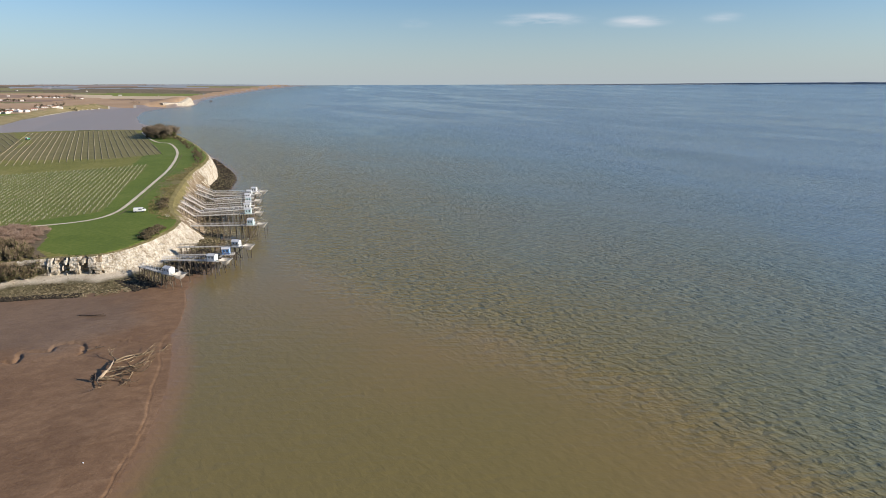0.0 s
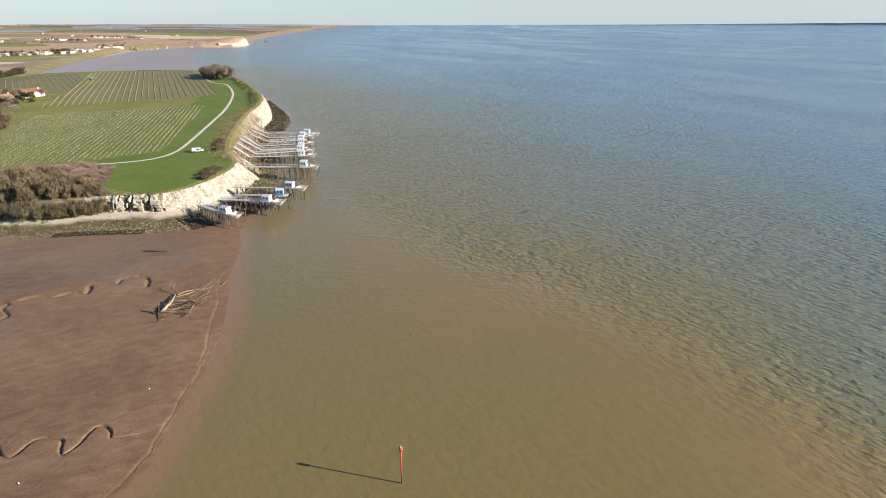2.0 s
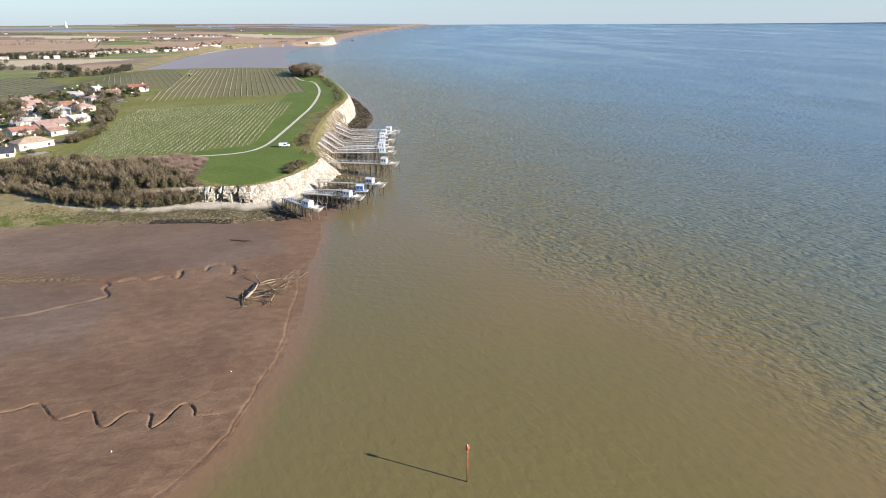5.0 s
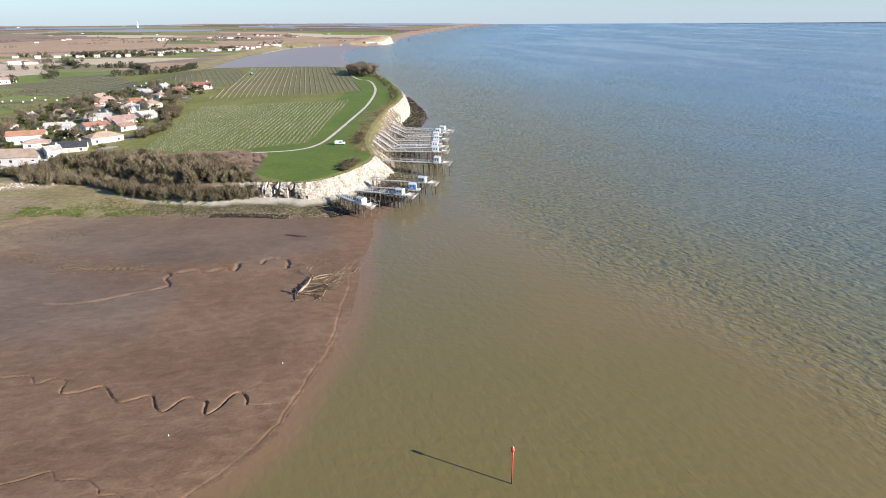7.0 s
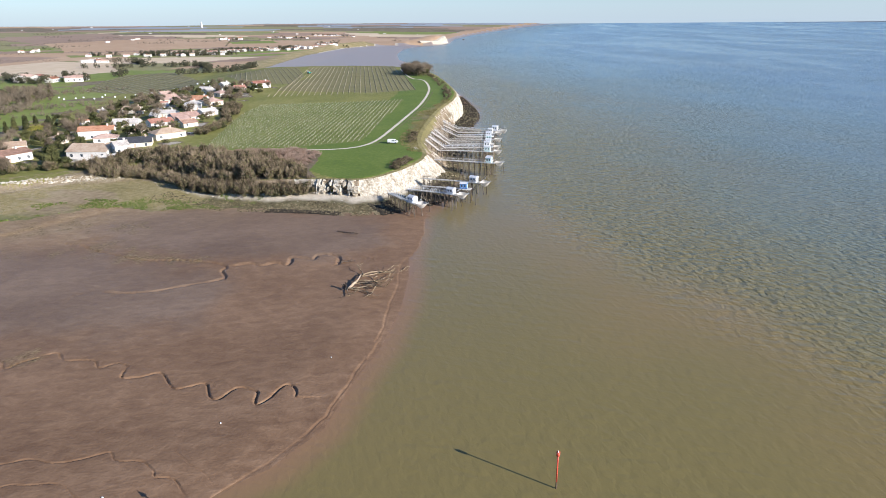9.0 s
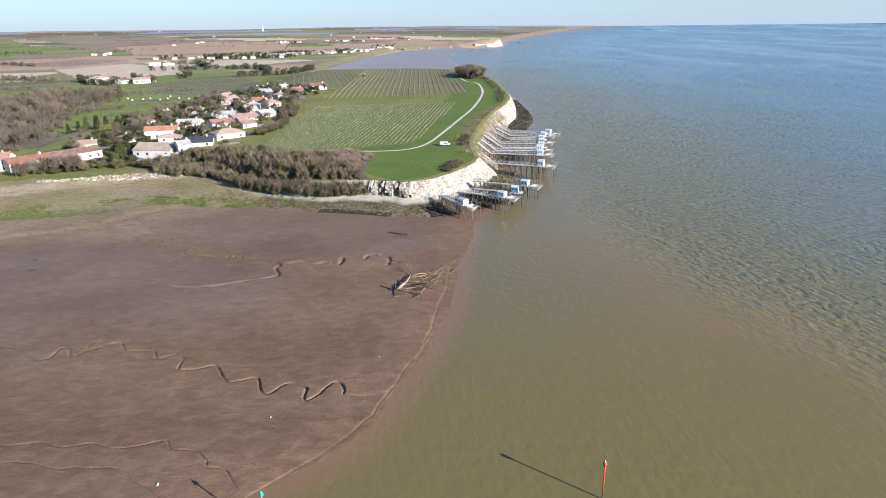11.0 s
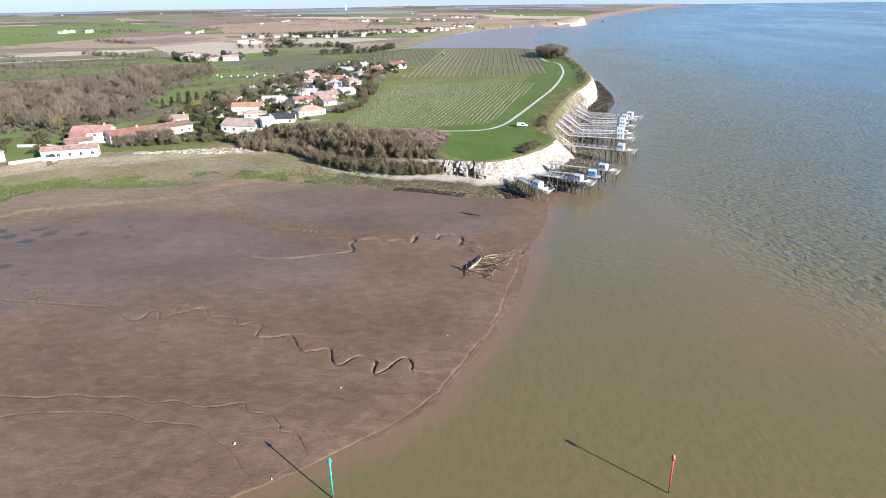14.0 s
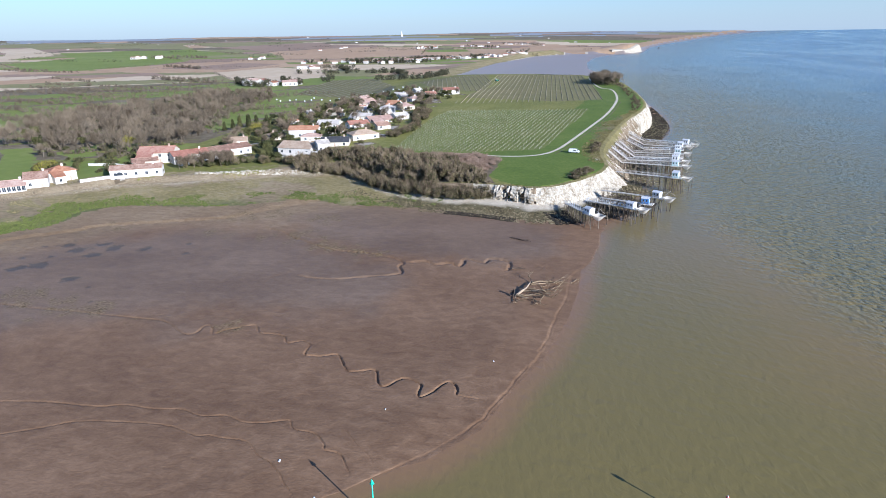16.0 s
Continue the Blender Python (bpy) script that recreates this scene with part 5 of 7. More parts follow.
fishing_pier([(-117.5, 263, 10.2), (-110.5, 262.9, 6.2), (-97.6, 263.3, 6.2), (-82.2, 264.6, 6.2)], 6.2, (2.4, 2.4, 2.2, 0), M_AQUA, PIER.format("pale aqua", "a long straight walkway"), seed=5)
fishing_pier([(-121.5, 286, 10.5), (-113.9, 283.9, 6.2), (-90.5, 288.8, 6.2)], 6.2, (2.8, 2.4, 2.1, 8), M_AQUA, PIER.format("pale aqua", "a bleached walkway"), seed=6)
fishing_pier([(-124, 296, 10.4), (-113.8, 291.5, 6.2), (-94, 299, 6.3)], 6.3, (2.8, 2.6, 2.5, 12), M_WHITE, PIER.format("tall white", "a lift net"), seed=7, rail_mat=M_RAIL)
fishing_pier([(-127, 307, 10.6), (-114.5, 301, 6.2), (-96, 307.5, 6.3)], 6.3, (2.6, 2.4, 2.2, 12), M_WHITE, PIER.format("white", "a bleached plank walkway"), net=False, seed=8)
fishing_pier([(-128.5, 315, 10.6), (-119, 311, 6.2), (-99.5, 319.4, 6.2)], 6.2, (2.6, 2.4, 2.2, 14), M_AQUA, PIER.format("grey-green", "steps up the chalk bank"), seed=9)
fishing_pier([(-129, 326.5, 9.4), (-118, 323, 6.2), (-102.8, 329.4, 6.2)], 6.2, (2.6, 2.4, 2.1, 10), M_WHITE, PIER.format("white", "white rails"), net=False, seed=10, rail_mat=M_RAIL)
fishing_pier([(-132, 337, 9.6), (-123, 336.3, 6.2), (-105, 340, 6.2)], 6.2, (2.5, 2.4, 2.2, 6), M_WHITE, PIER.format("white", "a straight walkway"), seed=11)
fishing_pier([(-137, 349, 9.8), (-127, 347, 6.3), (-104.6, 347.6, 6.3)], 6.3, (2.8, 2.6, 2.4, 2), M_WHITE, PIER.format("white", "pale blue rails and a mast"), seed=12, rail_mat=M_RAIL)


def net_shed(x, y):
    t = thing("tool_hut", x, y, 6.2, 4, "small faded pink hut on a pier platform", "hut")
    bm = bmesh.new()
    box(bm, -1.2, -0.9, 0.02, 1.2, 0.9, 1.9, 0.03)
    part("hut_wall", bm, M_PINKISH, t)
    bm = bmesh.new()
    box(bm, -1.7, -1.9, -0.2, 1.7, 1.3, 0.02, 0.02)
    part("platform", bm, M_DECK, t, "timber platform under the hut")
    for px in (-1.5, 1.5):
        for py in (-1.5, 1.1):
            stick("stilt", (px * 1.1, py * 1.1, -6.9), (px, py, -0.15), 0.14, M_STILT, t)
    bm = bmesh.new()
    box(bm, -1.35, -1.05, 1.9, 1.35, 1.05, 2.02, 0.02)
    part("roof_sheet", bm, M_SHEET, t)


net_shed(-83.4, 268.6)


# ---- the white van ----
def van(x, y, turn):
    t = thing("camper_van", x, y, height_at(x, y), turn, "white camper van parked on the grass by the track", "van")
    bm = bmesh.new()
    box(bm, -2.4, -0.95, 0.4, 1.5, 0.95, 1.95, 0.16)
    box(bm, 1.3, -0.93, 0.45, 2.45, 0.93, 1.25, 0.12)
    body = part("body", bm, M_WHITE, t, "white painted body")
    bm = bmesh.new()
    box(bm, 1.25, -0.85, 1.1, 1.7, 0.85, 1.75, 0.1)
    part("windscreen", bm, M_GLASS, body, "dark windscreen")
    for s in (-1, 1):
        bm = bmesh.new()
        box(bm, -0.2, s * 0.93, 1.15, 1.1, s * 0.97, 1.65, 0)
        part("side_window", bm, M_GLASS, body, "dark side window")
        for wx in (-1.5, 1.6):
            bm = bmesh.new()
            tube(bm, (wx, s * 0.72, 0.36), (wx, s * 0.98, 0.36), 0.36, 0.36, 14)
            part("wheel", bm, M_GLASS, t, "black tyre")


van(-132.8, 272.0, 14)

# ---- trees and shrubs ----
M_BARK = mat("grey_bark", [(0.09, 0.07, 0.05), (0.15, 0.12, 0.09), (0.21, 0.175, 0.14)], 1.0, 0.95, 0.4, 8, objrand=0.2)
M_TWIG = mat("bare_twigs", [(0.095, 0.073, 0.048), (0.165, 0.13, 0.09), (0.25, 0.2, 0.142)], 0.3, 0.95, island=0.3, objrand=0.3)
M_TWIGRED = mat("reddish_twigs", [(0.2, 0.135, 0.1), (0.285, 0.2, 0.15), (0.36, 0.27, 0.21)], 0.3, 0.95, island=0.25, objrand=0.25)
M_LEAF = mat("evergreen_leaves", [(0.035, 0.042, 0.013), (0.065, 0.07, 0.022), (0.11, 0.108, 0.038)], 0.3, 0.8, island=0.35, objrand=0.4)
M_SCRUBTWIG = mat("scrub_twigs", [(0.105, 0.078, 0.05), (0.19, 0.145, 0.095), (0.29, 0.225, 0.155)], 0.3, 0.95, island=0.4, objrand=0.35)
M_TWIGGREY = mat("grey_twigs", [(0.095, 0.073, 0.05), (0.155, 0.124, 0.088), (0.235, 0.193, 0.143)], 0.05, 0.95, island=0.4)
M_LEAFOLIVE = mat("olive_scrub_leaves", [(0.06, 0.06, 0.022), (0.115, 0.105, 0.045), (0.19, 0.16, 0.08)], 0.3, 0.85, island=0.4, objrand=0.35)
M_LEAFGOLD = mat("yellow_green_leaves", [(0.12, 0.12, 0.02), (0.19, 0.18, 0.03), (0.26, 0.23, 0.05)], 0.3, 0.85, island=0.35, objrand=0.2)


def mesh_from(name, verts, faces, material):
    me = bpy.data.meshes.new(name)
    me.from_pydata(verts.tolist(), [], faces.tolist())
    me.materials.append(material)
    return me


def leaf_cloud(seed, lumps, count, size):
    """Small leaf clumps thrown over lumps (x, y, z, rx, rz), denser to the outside."""
    nr = np.random.RandomState(seed)
    lumps = np.array(lumps, float)
    k = nr.choice(len(lumps), count, p=(lumps[:, 3] ** 2) / (lumps[:, 3] ** 2).sum())
    d = nr.normal(size=(count, 3))
    d /= np.linalg.norm(d, axis=1)[:, None]
    rad = nr.uniform(0.45, 1.08, (count, 1)) ** 0.6
    c = lumps[k, :3] + d * rad * np.stack([lumps[k, 3], lumps[k, 3], lumps[k, 4]], 1)
    c[:, 2] = np.maximum(c[:, 2], 0.1)
    u = nr.normal(size=(count, 3))
    u /= np.linalg.norm(u, axis=1)[:, None]
    v = np.cross(u, d + nr.normal(size=(count, 3)) * 0.5)
    v /= np.linalg.norm(v, axis=1)[:, None] + 1e-6
    s = size * nr.uniform(0.6, 1.4, (count, 1))
    quad = np.stack([c - u * s, c + v * s * 0.6, c + u * s, c - v * s * 0.6], 1).reshape(-1, 3)
    return quad, np.arange(count * 4).reshape(-1, 4)


def twig_cloud(seed, lumps, count, length, thick, rise=0.7):
    """Thin pointed twigs that spray out and up from inside the lumps."""
    nr = np.random.RandomState(seed)
    lumps = np.array(lumps, float)
    k = nr.choice(len(lumps), count, p=(lumps[:, 3] ** 2) / (lumps[:, 3] ** 2).sum())
    d = nr.normal(size=(count, 3))
    d /= np.linalg.norm(d, axis=1)[:, None]
    c = lumps[k, :3] + d * nr.uniform(0.1, 0.95, (count, 1)) * np.stack([lumps[k, 3], lumps[k, 3], lumps[k, 4]], 1)
    way = d * 0.7 + nr.normal(size=(count, 3)) * 0.3 + [0, 0, rise]
    way /= np.linalg.norm(way, axis=1)[:, None]
    side = np.cross(way, nr.normal(size=(count, 3)))
    side /= np.linalg.norm(side, axis=1)[:, None]
    ln = length * nr.uniform(0.5, 1.3, (count, 1))
    c[:, 2] = np.maximum(c[:, 2], 0.05)
    tri = np.stack([c - side * thick, c + side * thick, c + way * ln], 1).reshape(-1, 3)
    return tri, np.arange(count * 3).reshape(-1, 3)


def trunk_mesh(name, seed, h, r, limbs, spread):
    rnd = random.Random(seed)
    bm = bmesh.new()
    top = Vector((rnd.uniform(-0.2, 0.2), rnd.uniform(-0.2, 0.2), h * 0.55))
    tube(bm, (0, 0, -0.4), top, r, r * 0.6, 7)
    for k in range(limbs):
        a = k * 6.28 / limbs + rnd.uniform(-0.4, 0.4)
        p = top * rnd.uniform(0.55, 1.0)
        q = p + Vector((math.cos(a) * spread, math.sin(a) * spread, h * rnd.uniform(0.25, 0.45)))
        mid = (p + q) / 2 + Vector((math.cos(a) * 0.2 * spread, math.sin(a) * 0.2 * spread, -0.1 * h))
        tube(bm, p, mid, r * 0.45, r * 0.3, 5)
        tube(bm, mid, q, r * 0.3, r * 0.1, 5)
    me = bpy.data.meshes.new(name)
    bm.to_mesh(me)
    bm.free()
    me.materials.append(M_BARK)
    return me


def lumps_for(seed, n, w, z0, z1, r):
    rnd = random.Random(seed)
    return [(rnd.uniform(-w, w), rnd.uniform(-w, w), rnd.uniform(z0, z1), r * rnd.uniform(0.7, 1.25), r * rnd.uniform(0.6, 1.1)) for _ in range(n)]


PLANTS = {}


def plant(kind, variant, x, y, size, label, category, group, turn=None, wide=1.0):
    """A tree or shrub; repeats share their meshes."""
    key = (kind, variant)
    if key not in PLANTS:
        sd = variant * 13 + 5
        if kind == "bare_tree":
            lm = [(a, b, c, r, q * 1.5) for a, b, c, r, q in lumps_for(sd, 18, 0.27, 0.4, 0.8, 0.095)]
            parts = [("trunk", trunk_mesh("trunk", sd, 1.0, 0.028, 6, 0.24)), ("crown", mesh_from("crown", *twig_cloud(sd, lm, 640, 0.27, 0.0062, 1.5), M_TWIG))]
        elif kind == "red_thicket":
            lm = lumps_for(sd, 8, 0.5, 0.2, 0.6, 0.32)
            parts = [("branchwork", mesh_from("branchwork", *twig_cloud(sd, lm, 700, 0.42, 0.016, 0.9), M_TWIGRED))]
        elif kind == "scrub":
            lm = [(a, b, c, r * 0.8, q * 1.25) for a, b, c, r, q in lumps_for(sd, 10, 0.36, 0.22, 0.72, 0.22)]
            parts = [("branchwork", mesh_from("branchwork", *twig_cloud(sd, lm, 460, 0.3, 0.013, 1.2), M_SCRUBTWIG)), ("foliage", mesh_from("foliage", *leaf_cloud(sd, lm, 520, 0.055), M_LEAFOLIVE))]
        elif kind == "evergreen_tree":
            lm = lumps_for(sd, 11, 0.27, 0.4, 0.82, 0.19)
            parts = [("trunk", trunk_mesh("trunk", sd, 1.0, 0.03, 5, 0.2)), ("crown", mesh_from("crown", *leaf_cloud(sd, lm, 1100, 0.05), M_LEAF))]
        elif kind == "shrub":
            lm = lumps_for(sd, 8, 0.38, 0.2, 0.6, 0.28)
            parts = [("branchwork", mesh_from("branchwork", *twig_cloud(sd, lm, 160, 0.3, 0.012, 0.9), M_TWIG)), ("foliage", mesh_from("foliage", *leaf_cloud(sd, lm, 800, 0.062), M_LEAF))]
        elif kind == "golden_shrub":
            lm = lumps_for(sd, 8, 0.34, 0.3, 0.7, 0.25)
            parts = [("branchwork", mesh_from("branchwork", *twig_cloud(sd, lm, 160, 0.3, 0.012, 0.9), M_TWIG)), ("foliage", mesh_from("foliage", *leaf_cloud(sd, lm, 800, 0.06), M_LEAFGOLD))]
        else:
            lm = [(0, 0, 0.12 + 0.1 * k, 0.13 * (1 - 0.07 * k), 0.11) for k in range(9)]
            parts = [("trunk", trunk_mesh("trunk", sd, 0.4, 0.02, 3, 0.05)), ("crown", mesh_from("crown", *leaf_cloud(sd, lm, 800, 0.04), M_LEAF))]
        PLANTS[key] = parts
    rnd = random.Random(int(x * 7 + y * 3))
    ob = new(kind)
    ob.matrix_basis = pose(x, y, height_at(x, y) - 0.05, 0, 0, rnd.uniform(0, 360) if turn is None else turn) @ Matrix.Diagonal((size * wide, size * wide, size, 1))
    tagged(ob, label, category, group)
    for nm, me in PLANTS[key]:
        share(nm, me, ob, Matrix.Identity(4))
    return ob


def scatter(kind, poly, count, sizes, label, category, group, seed, variants=4, gap=1.5, wide=(0.9, 1.3), keep=None):
    """Plants over a piece of land, none closer than gap."""
    rnd = random.Random(seed)
    xs, ys = [p[0] for p in poly], [p[1] for p in poly]
    done, tries = [], 0
    while len(done) < count and tries < count * 40:
        tries += 1
        x, y = rnd.uniform(min(xs), max(xs)), rnd.uniform(min(ys), max(ys))
        if not inside(poly, np.array([x]), np.array([y]))[0] or any((x - a) ** 2 + (y - b) ** 2 < gap * gap for a, b in done):
            continue
        if keep and not keep(x, y):
            continue
        done.append((x, y))
        plant(kind, rnd.randrange(variants), x, y, sizes[0] + (sizes[1] - sizes[0]) * rnd.random(), label, category, group, wide=rnd.uniform(*wide))
    return done


def scrub_mass(poly, count, sizes, label, seed):
    """Bushes grown into one another: twigs and leaves in one mesh."""
    nr = np.random.RandomState(seed)
    P = np.array(poly, float)
    xy = nr.uniform(P.min(0), P.max(0), (count * 30, 2))
    xy = xy[inside(poly, xy[:, 0], xy[:, 1])][:count]
    zz = ground_height(xy[:, 0], xy[:, 1])
    twigs, leaves = [], []
    for (x, y), z in zip(xy, zz):
        sd = int(nr.randint(1e6))
        lm = [(a, b, c, r * 0.8, q * 1.25) for a, b, c, r, q in lumps_for(sd, 9, 0.4, 0.15, 0.7, 0.22)]
        size = nr.uniform(*sizes)
        twigs.append(twig_cloud(sd, lm, 300, 0.3, 0.014, 1.2)[0] * size + [x, y, z])
        leaves.append(leaf_cloud(sd, lm, 260, 0.06)[0] * size + [x, y, z])
    tw, lf = np.concatenate(twigs), np.concatenate(leaves)
    faces = np.arange(len(tw)).reshape(-1, 3).tolist() + (np.arange(len(lf)).reshape(-1, 4) + len(tw)).tolist()
    me = bpy.data.meshes.new("scrub_mass")
    me.from_pydata(np.concatenate([tw, lf]).tolist(), [], faces)
    me.materials.append(M_SCRUBTWIG)
    me.materials.append(M_LEAFOLIVE)
    me.polygons.foreach_set("material_index", np.repeat([0, 1], [len(tw) // 3, len(lf) // 4]).astype(np.int32))
    return tagged(new("scrub_mass", me), label, "bushes", kind="stuff")


# the thicket on the bank behind the beach
THICKET = [(-248, 196), (-236, 212), (-226, 217), (-209, 222), (-196, 224), (-178, 222), (-166, 222), (-152, 216), (-143, 209), (-139, 204.5), (-147, 200), (-158, 196.5), (-172, 196), (-190, 198), (-206, 201), (-222, 201), (-232, 196)]
scatter("scrub", THICKET, 150, (4.0, 7.0), "dense brown-green scrub on the bank above the beach", "shrub", "thicket on the bank", 11, 5, 2.3, (0.7, 1.1))
scatter("shrub", THICKET, 22, (3.0, 5.5), "dark evergreen bush among the scrub of the bank", "shrub", "thicket on the bank", 12, 3, 4.0, (0.8, 1.1))
scatter("red_thicket", [(-205, 226), (-169, 246), (-158, 245), (-152, 235), (-148, 221), (-165, 221), (-196, 222)], 110, (1.3, 2.6), "leafless reddish-brown bramble thicket beside the mown field", "bramble", "brambles by the field", 13, 4, 1.8, (1.1, 1.6))
BUSH = [(-112.6, 226), (-109.3, 226.5), (-109.2, 241), (-111.5, 246), (-115.5, 243), (-115, 233)]
scatter("scrub", BUSH, 26, (1.2, 2.1), "low brown shrub on the cliff edge", "shrub", "cliff-edge shrubs", 14, 4, 1.1, (1.2, 1.6))
scatter("scrub", [(-125, 276), (-124, 282), (-130, 296), (-134, 295), (-129, 280)], 12, (1.5, 2.4), "reddish shrub at the top of the scarp", "shrub", "cliff-edge shrubs", 15, 4, 1.5)
scrub_mass([(-155, 408), (-170, 450), (-200, 510), (-240, 585), (-246, 583), (-205, 508), (-176, 449), (-160, 408)], 80, (1.0, 2.4), "dark brown bushes along the cliff edge", 17)
HEAD = [(-236, 574), (-262, 620), (-285, 650), (-296, 650), (-286, 618), (-264, 572)]
scatter("bare_tree", HEAD, 44, (7.5, 11), "leafless brown tree of the copse on the headland", "tree", "copse on the headland", 18, 5, 3.0, (0.9, 1.2))
scatter("evergreen_tree", HEAD, 5, (6, 8.5), "dark evergreen tree of the copse on the headland", "tree", "copse on the headland", 19, 4, 5.0)
scrub_mass(HEAD, 44, (3.5, 6.5), "brown undergrowth at the foot of the headland copse", 20)

scrub_mass([(-240, 192), (-222, 199.5), (-206, 199), (-190, 195.5), (-172, 192.5), (-158, 193.5), (-146, 197.5), (-139, 202), (-142, 205), (-158, 199), (-172, 198), (-190, 201), (-222, 205)], 135, (3.2, 5.6), "brown-green scrub tumbling down the bank to the beach", 23)
scatter("scrub", [(-150, 196), (-140, 200), (-132, 203.5), (-134, 206), (-139, 207), (-150, 203)], 26, (3.0, 4.6), "brown scrub hanging over the low chalk face", "shrub", "thicket on the bank", 24, 5, 1.4, (0.8, 1.1))
scrub_mass([(-190, 192), (-172, 190.5), (-158, 191.5), (-146, 195.5), (-138, 201), (-136, 205), (-146, 200.5), (-158, 196.5), (-172, 195.5), (-190, 197)], 95, (3.8, 5.8), "brown scrub along the foot of the bank by the shingle", 25)
# hedges and gardens of the village
HEDGE = [(-236, 262), (-244, 290), (-268, 330), (-282, 352), (-292, 350), (-280, 330), (-256, 300), (-246, 280), (-243, 262)]
scatter("scrub", HEDGE, 24, (2.8, 4.6), "tall brown-green hedge between vineyard and gardens", "hedge", "vineyard hedge", 21, 5, 2.0)
scrub_mass(HEDGE, 46, (2.6, 4.4), "tangled brown-green growth of the vineyard hedge", 27)
scatter("shrub", HEDGE, 26, (2.5, 4.2), "dark evergreen hedge bush beside the vineyard", "hedge", "vineyard hedge", 22, 3, 2.4)


# ---- grass tufts of the marsh ----
M_TUFT = mat("marsh_tufts", [(0.165, 0.145, 0.06), (0.235, 0.198, 0.09), (0.33, 0.27, 0.15)], 0.06, 0.95, fine=14, island=0.25)
M_TUFTGREEN = mat("sedge_tufts", [(0.075, 0.1, 0.023), (0.112, 0.14, 0.034), (0.16, 0.175, 0.055)], 0.06, 0.95, fine=16, island=0.15)

M_BANKTUFT = mat("bank_tufts", [(0.12, 0.11, 0.04), (0.20, 0.175, 0.07), (0.30, 0.25, 0.125)], 0.15, 0.95, fine=8, island=0.2)


def tufts(name, spots, size, material, label, seed, blades=7):
    nr = np.random.RandomState(seed)
    x, y = spots
    z = ground_height(x, y)
    k = len(x)
    c = np.repeat(np.stack([x, y, z], 1), blades, 0) + np.concatenate([nr.normal(0, size * 0.35, (k * blades, 2)), np.zeros((k * blades, 1))], 1)
    s = size * nr.uniform(0.6, 1.3, (k * blades, 1))
    a = nr.uniform(0, 6.28, k * blades)
    side = np.stack([np.cos(a), np.sin(a), 0 * a], 1) * s * 0.32
    tip = np.stack([nr.normal(0, 0.35, k * blades), nr.normal(0, 0.35, k * blades), np.ones(k * blades)], 1) * s
    me = mesh_from(name, np.stack([c - side - [0, 0, 0.04], c + side - [0, 0, 0.04], c + tip], 1).reshape(-1, 3), np.arange(k * blades * 3).reshape(-1, 3), material)
    return tagged(new(name, me), label, "grass", kind="stuff")


nr_ = np.random.RandomState(77)
tx, ty = nr_.uniform(-312, -150, 60000), nr_.uniform(60, 205, 60000)
t_land = signed(LAND, tx, ty)
t_edge = signed(MARSH_EDGE, tx, ty) + 8 * fuzz(tx, ty, 9)
field = (t_land < 0) & (t_edge > 0)
patchy = fuzz(tx, ty, 14)
green = field & (t_edge < 7 + 12 * step(135, 95, ty) + 36 * patchy + 14 * fuzz(tx + 90, ty, 4)) & (nr_.rand(len(tx)) < 0.8)
open_spot = fuzz(tx * 0.6, ty * 1.5, 16) > 0.1
dry = field & ~green & ~open_spot & (nr_.rand(len(tx)) < 0.55)
tufts("marsh_tufts", (tx[dry], ty[dry]), 0.24, M_TUFT, "tussocks of tan and olive salt-marsh grass", 1, 5)
tufts("sedge_tufts", (tx[green], ty[green]), 0.42, M_TUFTGREEN, "green sedge in broken patches along the mud", 2, 6)
bx, by = nr_.uniform(-175, -112, 26000), nr_.uniform(258, 410, 26000)
b_in = signed(LAND, bx, by)
bank = (b_in > 0.3) & (b_in < 7 + 16 * fuzz(bx, by, 12)) & (nr_.rand(len(bx)) < 0.75)
tufts("bank_tufts", (bx[bank], by[bank]), 0.36, M_BANKTUFT, "dry yellow-olive grass on the scarp above the piers", 3, 5)

# ---- vineyards ----
M_VINE = mat("vine_wood", [(0.2, 0.17, 0.1), (0.3, 0.258, 0.16), (0.4, 0.35, 0.235)], 0.6, 0.95, island=0.25, objrand=0.1)
M_STAKE = mat("pale_stakes", [(0.34, 0.33, 0.22), (0.46, 0.45, 0.32), (0.56, 0.54, 0.42)], 0.8, 0.9, island=0.3)


